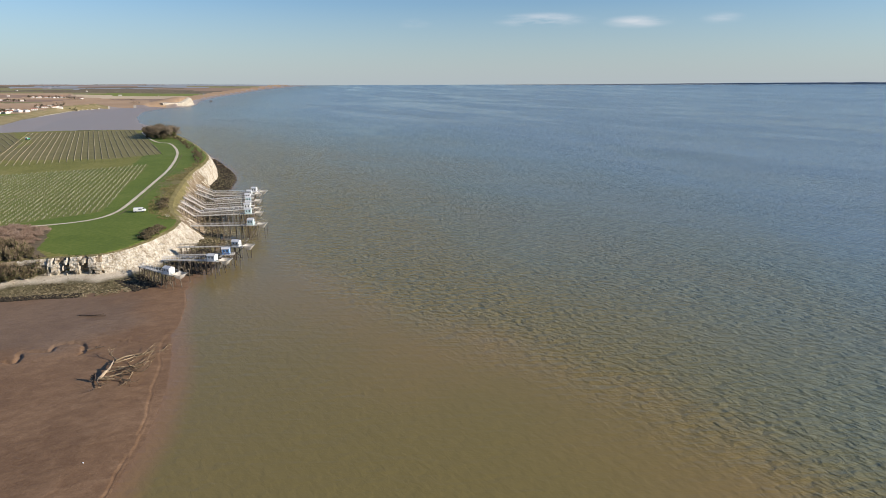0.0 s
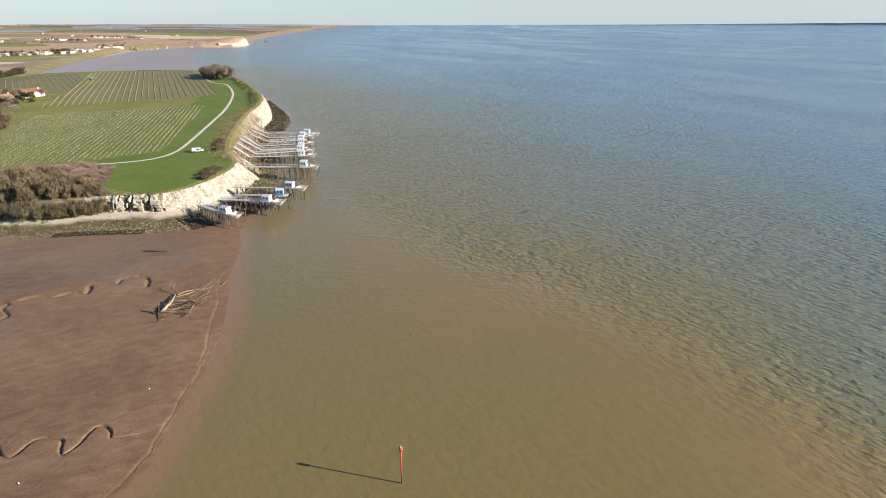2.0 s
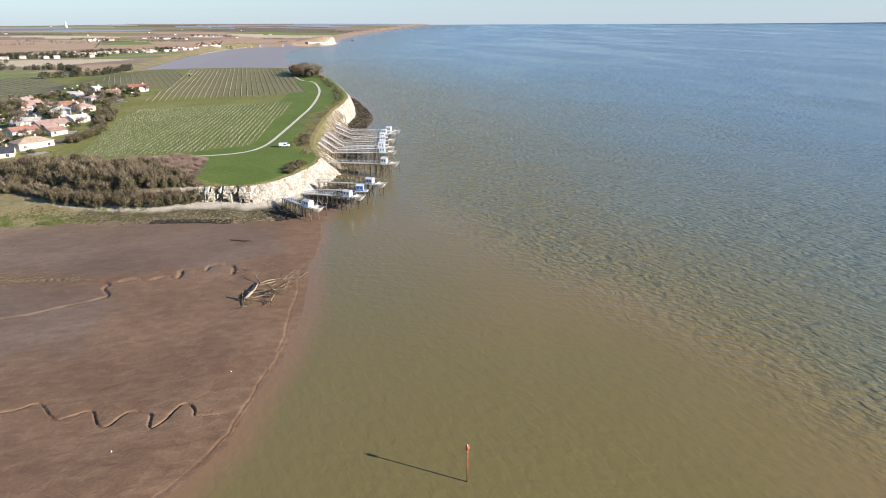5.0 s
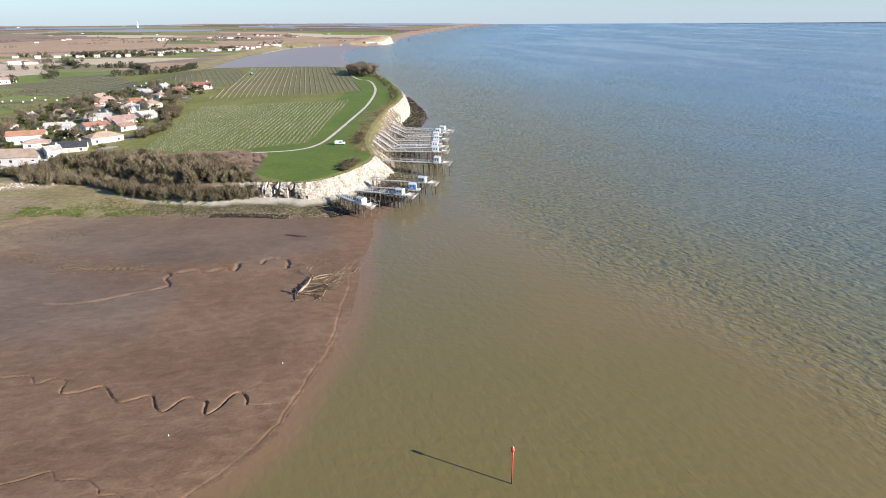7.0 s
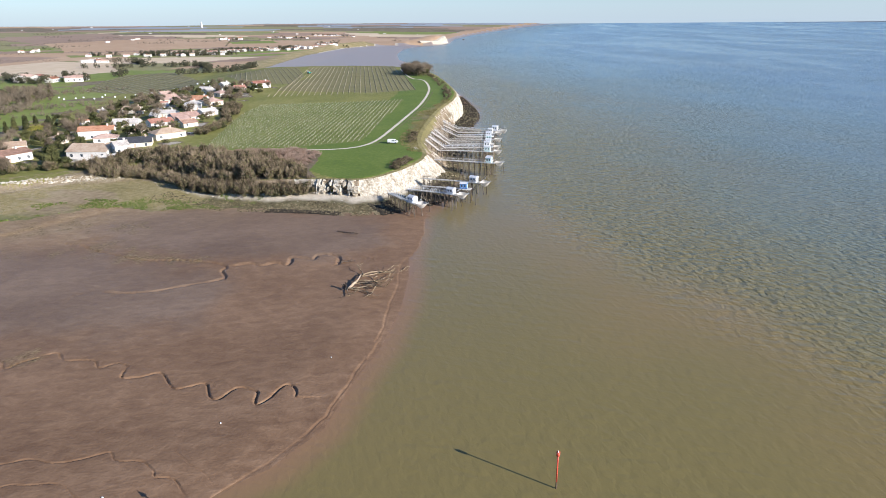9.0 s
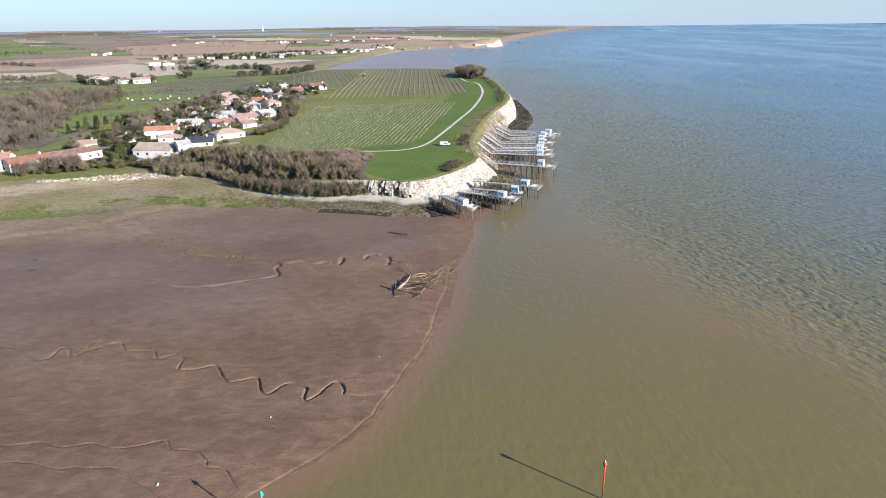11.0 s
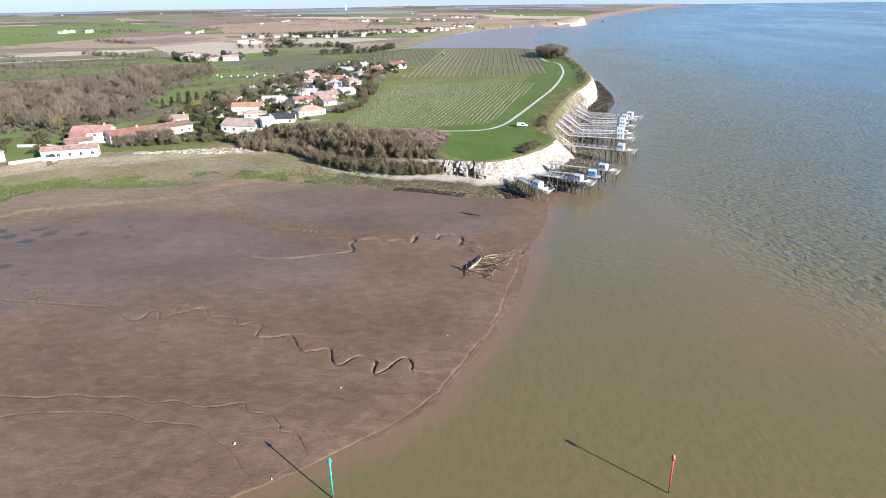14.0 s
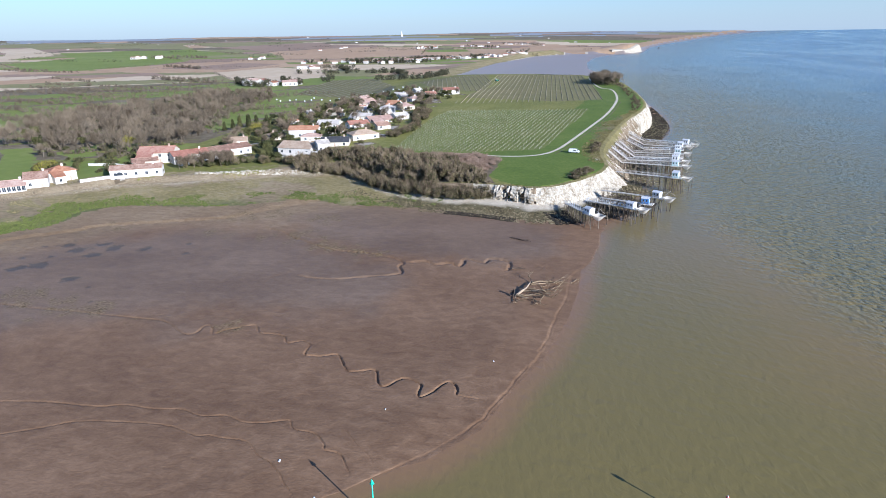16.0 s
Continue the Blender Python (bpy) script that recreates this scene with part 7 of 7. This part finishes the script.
def garden_wall(points, h, label):
    t = thing("garden_wall", points[0][0], points[0][1], 0, 0, label, "wall", "garden walls")
    for a, b in zip(points, points[1:]):
        bm = bmesh.new()
        d = Vector((b[0] - a[0], b[1] - a[1], 0))
        n = Vector((-d.y, d.x, 0)).normalized() * 0.15
        k = max(1, int(d.length / 4))
        for i in range(k):
            p, q = Vector((a[0], a[1], 0)) + d * (i / k), Vector((a[0], a[1], 0)) + d * ((i + 1) / k)
            zp, zq = height_at(p.x, p.y), height_at(q.x, q.y)
            o = Vector((points[0][0], points[0][1], 0))
            lo = [p + n + Vector((0, 0, zp - 0.4)), p - n + Vector((0, 0, zp - 0.4)), q - n + Vector((0, 0, zq - 0.4)), q + n + Vector((0, 0, zq - 0.4))]
            hi = [p + n + Vector((0, 0, zp + h)), p - n + Vector((0, 0, zp + h)), q - n + Vector((0, 0, zq + h)), q + n + Vector((0, 0, zq + h))]
            vs = [bm.verts.new(v - o) for v in lo + hi]
            for f in ((3, 2, 1, 0), (4, 5, 6, 7), (0, 1, 5, 4), (1, 2, 6, 5), (2, 3, 7, 6), (3, 0, 4, 7)):
                bm.faces.new([vs[j] for j in f])
        part("wall_run", bm, WALLS["white"], t)


garden_wall([(-294, 118), (-291, 130)], 1.3, "low white rendered wall beside the sea-front houses")
garden_wall([(-330, 138), (-318, 146), (-306, 149)], 1.2, "low white garden wall behind the house")
garden_wall([(-272, 208), (-262, 207), (-245, 214), (-240, 222)], 1.0, "low pale garden wall along the lane")

# ---- the far side of the bay ----
def far_house_meshes():
    out = []
    for k, (w, d, h, roof) in enumerate(((13, 9, 4.2, "red"), (16, 9, 4.0, "pink"), (11, 8, 5.5, "tan"), (20, 10, 4.0, "pale"), (12, 9, 4.0, "orange"), (14, 9, 4.2, "brown"))):
        bm = bmesh.new()
        rise = d * 0.19
        lo = [bm.verts.new((sx * w / 2, sy * d / 2, -1.5)) for sx, sy in ((-1, -1), (1, -1), (1, 1), (-1, 1))]
        up = [bm.verts.new((sx * w / 2, sy * d / 2, h)) for sx, sy in ((-1, -1), (1, -1), (1, 1), (-1, 1))]
        rg = [bm.verts.new((sx * w / 2, 0, h + rise)) for sx in (-1, 1)]
        for f in ((lo[0], lo[1], up[1], up[0]), (lo[2], lo[3], up[3], up[2]), (lo[1], lo[2], up[2], rg[1], up[1]), (lo[3], lo[0], up[0], rg[0], up[3])):
            bm.faces.new(f)
        wall = bpy.data.meshes.new("wall")
        bm.to_mesh(wall)
        bm.free()
        wall.materials.append(WALLS["white"])
        bm = bmesh.new()
        for s in (-1, 1):
            slab(bm, [(-w / 2 - 0.4, s * (d / 2 + 0.5), h - 0.05), (w / 2 + 0.4, s * (d / 2 + 0.5), h - 0.05), (w / 2 + 0.4, 0, h + rise + 0.15), (-w / 2 - 0.4, 0, h + rise + 0.15)], 0.2)
        top = bpy.data.meshes.new("roof")
        bm.to_mesh(top)
        bm.free()
        top.materials.append(ROOFS[roof])
        bm = bmesh.new()
        box(bm, -0.7, -d / 2 - 0.05, 1.0, 0.7, -d / 2 + 0.05, 2.5)
        win = bpy.data.meshes.new("window")
        bm.to_mesh(win)
        bm.free()
        win.materials.append(M_GLASS)
        out.append((w, wall, top, win, ROOF_WORD[roof]))
    return out


FAR_HOUSES = far_house_meshes()
far_rnd = random.Random(9)


def far_house(x, y, kind, turn, size=1.0):
    w, wall, top, win, word = FAR_HOUSES[kind]
    t = new("far_house")
    t.matrix_basis = pose(x, y, height_at(x, y), 0, 0, turn) @ Matrix.Scale(size, 4)
    tagged(t, "small white house with {} across the bay".format(word), "house", "far houses")
    share("wall", wall, t, Matrix.Identity(4))
    share("roof", top, t, Matrix.Identity(4))
    for k in (-0.3, 0.0, 0.3):
        share("window", win, t, Matrix.Translation((k * w, 0, 0)))


def hamlet(line, count, spread, size=1.0):
    for _ in range(count):
        k = far_rnd.randrange(len(line))
        a, b = line[k], line[(k + 1) % len(line)] if len(line) > 1 and k + 1 < len(line) else line[k]
        f = far_rnd.random()
        x, y = a[0] + (b[0] - a[0]) * f + far_rnd.gauss(0, spread), a[1] + (b[1] - a[1]) * f + far_rnd.gauss(0, spread)
        if signed(LAND, np.array([x]), np.array([y]))[0] > 12:
            far_house(x, y, far_rnd.randrange(6), far_rnd.choice((25, 55, 115, 145)) + far_rnd.uniform(-8, 8), size * far_rnd.uniform(0.85, 1.15))


hamlet([(-1000, 990), (-966, 976), (-890, 1030), (-935, 1060), (-953, 1143), (-920, 1203), (-885, 1214), (-868, 1245), (-875, 1300)], 110, 20, 0.82)
hamlet([(-905, 1445), (-900, 1490), (-880, 1475)], 10, 12, 0.8)
hamlet([(-1357, 2413), (-1525, 2395), (-1487, 2425)], 13, 40, 0.9)
hamlet([(-1303, 1620), (-1330, 1660)], 5, 18, 1.2)
hamlet([(-1520, 2139), (-1400, 2150)], 6, 30, 0.9)
hamlet([(-1600, 900), (-1640, 850)], 5, 14, 1.2)
hamlet([(-745, 536), (-680, 508), (-668, 533)], 6, 8, 1.1)
hamlet([(-1090, 931), (-1059, 944), (-914, 806)], 10, 18, 0.85)
hamlet([(-1233, 870), (-1865, 1890), (-1330, 980)], 6, 20, 0.9)
for az in np.linspace(24, 72, 22):
    r = far_rnd.uniform(2600, 4500)
    a = radians(az + far_rnd.uniform(-0.5, 0.5))
    far_house(-r * math.sin(a), r * math.cos(a), far_rnd.randrange(6), far_rnd.uniform(0, 180), far_rnd.uniform(0.4, 0.7))


# ---- far hedges and woods ----
M_FARTREE = mat("far_trees", [(0.04, 0.042, 0.026), (0.062, 0.062, 0.036), (0.09, 0.082, 0.05)], 0.02, 0.95, island=0.2)
M_FARBARE = mat("far_bare_trees", [(0.095, 0.075, 0.05), (0.15, 0.12, 0.085), (0.21, 0.172, 0.125)], 0.02, 0.95, island=0.2)


def tree_mass(name, lines, gap, height, material, label, seed, clumps=70, spread=0.5):
    """Hedges and woods too far off to tell one tree from the next: leaf clumps joined into one mesh."""
    nr = np.random.RandomState(seed)
    vs, fs, base = [], [], 0
    for line in lines:
        for a, b in zip(line, line[1:]):
            k = max(1, int(math.dist(a, b) / gap))
            for i in range(k):
                f = (i + nr.rand()) / k
                h = height * nr.uniform(0.6, 1.3)
                x, y = a[0] + (b[0] - a[0]) * f + nr.normal() * gap * spread, a[1] + (b[1] - a[1]) * f + nr.normal() * gap * spread
                lm = [(nr.uniform(-0.2, 0.2), nr.uniform(-0.2, 0.2), z, 0.3 * nr.uniform(0.8, 1.3), 0.26) for z in (0.25, 0.5, 0.72)]
                v, q = leaf_cloud(int(nr.randint(1e6)), lm, int(clumps * 1.7), 0.08)
                v = v * [h * 1.15, h * 1.15, h] + [x, y, height_at(x, y) - 0.2]
                vs.append(v)
                fs.append(q + base)
                base += len(v)
    me = mesh_from(name, np.concatenate(vs), np.concatenate(fs), material)
    return tagged(new(name, me), label, "trees", kind="stuff")


tree_mass("far_hedge", [
    [(-1030, 1000), (-985, 1010)], [(-990, 960), (-900, 1000), (-850, 1060)], [(-740, 760), (-692, 774), (-640, 735), (-600, 690)], [(-610, 640), (-575, 698), (-588, 756), (-615, 805)],
    [(-1010, 975), (-960, 965), (-885, 1018), (-925, 1050)], [(-960, 1130), (-930, 1190), (-890, 1205), (-862, 1240), (-868, 1290)],
    [(-722, 575), (-690, 560), (-660, 553), (-650, 540)], [(-760, 530), (-700, 500), (-660, 500)], [(-870, 820), (-800, 780)]],
    4, 8, M_FARTREE, "dark evergreen hedgerow and clumps of trees beyond the village", 3)
tree_mass("village_trees_across_the_bay", [
    [(-1005, 1000), (-960, 985), (-885, 1040)], [(-940, 1070), (-958, 1140), (-925, 1200)], [(-895, 1225), (-872, 1255), (-880, 1310)], [(-975, 1100), (-945, 1180), (-900, 1260), (-890, 1340)],
    [(-1040, 1020), (-1000, 1060), (-985, 1120)], [(-910, 1450), (-890, 1500), (-860, 1520)], [(-760, 545), (-670, 520)], [(-1095, 940), (-1050, 955)], [(-920, 815), (-870, 850)], [(-840, 700), (-780, 740), (-740, 770)],
    [(-1360, 2420), (-1530, 2400)], [(-1530, 2150), (-1390, 2160)], [(-1310, 1630), (-1340, 1680)], [(-700, 640), (-660, 600)]],
    5, 7, M_FARTREE, "dark garden trees between the distant houses", 13, 70, 1.3)
tree_mass("field_edge_trees", [
    [(-1010, 800), (-1100, 760), (-1200, 640)], [(-720, 660), (-800, 720), (-880, 800)], [(-715, 560), (-828, 566), (-985, 640)], [(-1280, 590), (-1360, 820), (-1220, 980)], [(-1100, 1110), (-1250, 1010), (-1400, 900)],
    [(-1700, 1690), (-1650, 1290), (-1560, 1150)], [(-2000, 810), (-1870, 640)], [(-1080, 1310), (-1300, 1600)], [(-1750, 950), (-1500, 890)], [(-1900, 1250), (-1650, 1150)], [(-2350, 1500), (-1900, 1380)], [(-1250, 1700), (-1300, 2000)], [(-1500, 520), (-1680, 560), (-1800, 750)]],
    4, 3.0, M_FARBARE, "thin leafless hedges along the edges of the fields", 14, 26, 0.2)
tree_mass("far_orchard_trees", [
    [(-962, 519), (-861, 514), (-800, 520)], [(-1100, 940), (-1040, 960)], [(-930, 800), (-880, 830)], [(-1240, 700), (-1100, 690)], [(-900, 1100), (-880, 1180), (-860, 1280)], [(-960, 1120), (-930, 1230)],
    [(-1660, 900), (-1590, 950), (-1500, 960)], [(-900, 1460), (-880, 1490)], [(-1300, 1600), (-1340, 1680)]],
    4.5, 6, M_FARBARE, "grey leafless hedgerow trees between distant fields", 4)
tree_mass("wood_undergrowth", [[(-440, 150), (-520, 215), (-560, 300), (-570, 400)], [(-400, 150), (-480, 215), (-520, 300), (-545, 390)], [(-370, 165), (-440, 230), (-490, 310)], [(-360, 190), (-420, 250)], [(-385, 140), (-345, 165), (-350, 195)], [(-375, 230), (-420, 265), (-455, 302), (-486, 345), (-549, 424)]], 2.6, 4.4, M_FARBARE, "brown undergrowth of the leafless wet wood", 8, 60, 1.6)
tree_mass("marsh_thicket", [
    [(-1460, 480), (-1325, 492), (-1220, 520)], [(-1450, 505), (-1330, 515)], [(-900, 300), (-780, 320), (-700, 330)], [(-950, 345), (-820, 360), (-740, 390)], [(-800, 250), (-700, 262), (-620, 280)],
    [(-880, 400), (-760, 420), (-650, 440)], [(-1000, 380), (-900, 400)], [(-700, 220), (-620, 225), (-560, 240)], [(-1100, 430), (-980, 440)], [(-640, 200), (-560, 190)]],
    3.6, 3.8, M_FARBARE, "brown reed and willow thicket in strips on the wet pasture", 5, 60, 0.9)
strip_lines = []
sr = random.Random(31)
for _ in range(46):
    az, r = radians(sr.uniform(52, 82)), sr.uniform(520, 1000)
    x, y, ln = -r * math.sin(az), r * math.cos(az), sr.uniform(20, 75)
    if not inside(PALE, np.array([x]), np.array([y]))[0]:
        strip_lines.append([(x - 0.5 * ln, y - 0.87 * ln), (x, y), (x + 0.5 * ln, y + 0.87 * ln + sr.uniform(-8, 8))])
tree_mass("willow_strips", strip_lines, 3.0, 3.6, M_FARBARE, "rows of brown willow scrub along the ditches of the wet pasture", 15, 34, 0.7)
far_lines = []
wr_ = random.Random(21)
for _ in range(80):
    az, r = radians(wr_.uniform(9, 78)), math.exp(wr_.uniform(math.log(1700), math.log(4850)))
    ln = wr_.uniform(0.01, 0.05)
    x0, y0, x1, y1 = -r * math.sin(az), r * math.cos(az), -r * 1.02 * math.sin(az + ln), r * 1.02 * math.cos(az + ln)
    if min(signed(LAND, np.array([x0, x1]), np.array([y0, y1]))) > 60:
        far_lines.append([(x0, y0), (x1, y1)])
tree_mass("far_woods", far_lines, 6, 6, M_FARTREE, "dark strips of woodland along the far fields", 6, 22, 0.3)
skyline = [(-4880 * math.sin(radians(a)), 4880 * math.cos(radians(a))) for a in np.arange(13, 80, 1.0)]
tree_mass("skyline_woods", [skyline], 7, 5, M_FARTREE, "dark line of trees on the skyline", 7, 12, 0.8)


# ---- far headland cliff ----
def far_cliff():
    line = wavy([(-772, 1788), (-742, 1818), (-746, 1880), (-762, 1966), (-785, 2030)], 2)
    verts, rows = [], 9
    for i, (x, y) in enumerate(line):
        a, b = line[max(0, i - 1)], line[min(len(line) - 1, i + 1)]
        d = math.dist(a, b)
        nx, ny = (b[1] - a[1]) / d, -(b[0] - a[0]) / d
        top = float(upland(np.array([x - nx * 14]), np.array([y - ny * 14]))[0])
        for k in range(rows):
            v = k / (rows - 1)
            out = 9 * (1 - v) ** 1.4 + 3.5 * noise.noise((x * 0.08, y * 0.08, v * 3)) - (7 if k == rows - 1 else 0)
            verts.append((x + nx * out, y + ny * out, -0.5 + (top + 0.5) * v))
    faces = [(i * rows + k, (i + 1) * rows + k, (i + 1) * rows + k + 1, i * rows + k + 1) for i in range(len(line) - 1) for k in range(rows - 1)]
    me = bpy.data.meshes.new("far_cliff")
    me.from_pydata(verts, [], faces)
    me.materials.append(M_CHALK)
    return tagged(new("far_cliff", me), "white chalk cliff of the next headland", "cliff", kind="structure")


far_cliff()


# ---- tower on the skyline ----
def tower(x, y):
    z = height_at(x, y)
    t = thing("water_tower", x, y, z, 0, "slender white tower standing on the skyline", "tower")
    bm = bmesh.new()
    tube(bm, (0, 0, -2), (0, 0, 21), 7, 5, 14)
    part("shaft", bm, WALLS["white"], t, "", True)
    bm = bmesh.new()
    tube(bm, (0, 0, 21), (0, 0, 32), 5, 1.6, 14)
    part("spire", bm, WALLS["white"], t, "", True)


tower(-2633, 3010)


# ---- boats ----
def boat(x, y, turn, length, hull, mast, label):
    t = thing("boat", x, y, float(swell_up(np.array([math.hypot(x, y)]))[0]), turn, label, "boat", "boats on the estuary")
    bm = bmesh.new()
    ring = [(-0.5, 0.16), (0.1, 0.18), (0.38, 0.1), (0.5, 0.0), (0.38, -0.1), (0.1, -0.18), (-0.5, -0.16)]
    a = [bm.verts.new((px * length * 0.92, py * length * 0.8, -0.3)) for px, py in ring]
    b = [bm.verts.new((px * length, py * length, length * 0.12)) for px, py in ring]
    for i in range(len(ring)):
        j = (i + 1) % len(ring)
        bm.faces.new((a[i], b[i], b[j], a[j]))
    bm.faces.new(b)
    part("hull", bm, hull, t)
    bm = bmesh.new()
    box(bm, -length * 0.25, -length * 0.1, length * 0.12, length * 0.08, length * 0.1, length * 0.3, 0.1)
    part("cabin", bm, M_WHITE if mast else M_IRON, t)
    if mast:
        bm = bmesh.new()
        tube(bm, (0.1, 0, 0), (0.1, 0, length * 1.1), 0.1, 0.06, 6)
        part("mast", bm, M_RAIL, t)


boat(-830, 2330, 30, 11, M_IRON, False, "dark fishing boat far out on the water")


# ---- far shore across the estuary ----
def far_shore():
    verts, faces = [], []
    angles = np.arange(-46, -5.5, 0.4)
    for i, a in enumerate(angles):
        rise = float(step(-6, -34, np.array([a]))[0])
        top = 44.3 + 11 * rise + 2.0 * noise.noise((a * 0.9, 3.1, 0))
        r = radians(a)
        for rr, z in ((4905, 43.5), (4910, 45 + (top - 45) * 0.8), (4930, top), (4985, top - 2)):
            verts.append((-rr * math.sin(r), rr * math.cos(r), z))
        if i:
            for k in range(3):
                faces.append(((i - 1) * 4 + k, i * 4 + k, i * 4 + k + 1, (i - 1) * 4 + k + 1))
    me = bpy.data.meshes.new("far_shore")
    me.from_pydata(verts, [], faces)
    # the shore's blue-grey is aerial haze put into its colour
    me.materials.append(M_HAZEWOOD)
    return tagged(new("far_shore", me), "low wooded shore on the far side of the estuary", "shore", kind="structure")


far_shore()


# ---- odds and ends ----
def mooring_post(x, y, h, lean):
    t = thing("mooring_post", x, y, min(0, height_at(x, y)), 0, "weathered timber post standing alone in the water", "post", "mooring posts")
    stick("post", (0, 0, -0.8), (lean, 0.1, h), 0.14, M_STILT, t)
    bm = bmesh.new()
    tube(bm, (lean, 0.1, h - 0.02), (lean, 0.1, h + 0.1), 0.17, 0.12, 8)
    part("cap", bm, M_IRON, t)


for x, y, h, lean in ((-85.4, 203.5, 4.6, 0.15), (-78, 207.5, 4.2, -0.2), (-72.5, 217.5, 4.0, 0.1), (-73.5, 233.5, 4.4, 0.25), (-77, 266.5, 4.8, -0.1), (-78.5, 275, 4.2, 0.2)):
    mooring_post(x, y, h, lean)


def litter(x, y, size):
    t = thing("foam_block", x, y, height_at(x, y), 25 + x, "small white foam block washed up on the mud", "litter", "washed-up blocks")
    bm = bmesh.new()
    box(bm, -size, -size * 0.5, -0.02, size, size * 0.5, size * 0.6, size * 0.15)
    part("block", bm, M_WHITE, t)


for px, py, sz in ((-73.3, 50.6, 0.28), (-62.6, 48.4, 0.22), (-69.5, 71.5, 0.2), (-63.5, 98, 0.2)):
    litter(px, py, sz)


def tractor(x, y, turn):
    t = thing("tractor", x, y, height_at(x, y), turn, "green tractor parked on the grass between the vines", "tractor")
    bm = bmesh.new()
    box(bm, 0.0, -0.5, 0.8, 2.2, 0.5, 1.6, 0.12)
    part("bonnet", bm, M_GREEN, t)
    bm = bmesh.new()
    box(bm, -1.5, -0.8, 0.9, 0.0, 0.8, 2.7, 0.15)
    cab = part("cab", bm, M_WHITE, t)
    bm = bmesh.new()
    box(bm, -1.3, -0.84, 1.6, -0.2, 0.84, 2.5, 0.02)
    part("cab_window", bm, M_GLASS, cab)
    for wx, r in ((-0.9, 0.85), (1.7, 0.55)):
        for s in (-1, 1):
            bm = bmesh.new()
            tube(bm, (wx, s * 0.75, r), (wx, s * 1.1, r), r, r, 16)
            part("wheel", bm, M_GLASS, t)


tractor(-372, 573, 40)


# ---- wrapped bales in the field behind the village ----
def wrapped_bale(x, y, turn):
    t = thing("hay_bale", x, y, height_at(x, y), turn, "round hay bale in white wrapping lying on grass", "bale", "wrapped bales")
    bm = bmesh.new()
    tube(bm, (-0.6, 0, 0.62), (0.6, 0, 0.62), 0.66, 0.66, 14)
    bmesh.ops.bevel(bm, geom=[e for e in bm.edges if e.calc_face_angle(0) > 1.2], offset=0.1, segments=2, affect="EDGES")
    part("wrapping", bm, M_WHITE, t, "", True)


for k, (x, y) in enumerate(((-517, 402), (-500, 393), (-496, 401), (-495, 408), (-479, 405), (-481, 415), (-492, 428), (-472, 420), (-460, 420), (-465, 436), (-442, 425), (-465, 455), (-459, 464), (-464, 482), (-462, 496), (-466, 516), (-443, 499), (-465, 531))):
    wrapped_bale(x, y, k * 37)
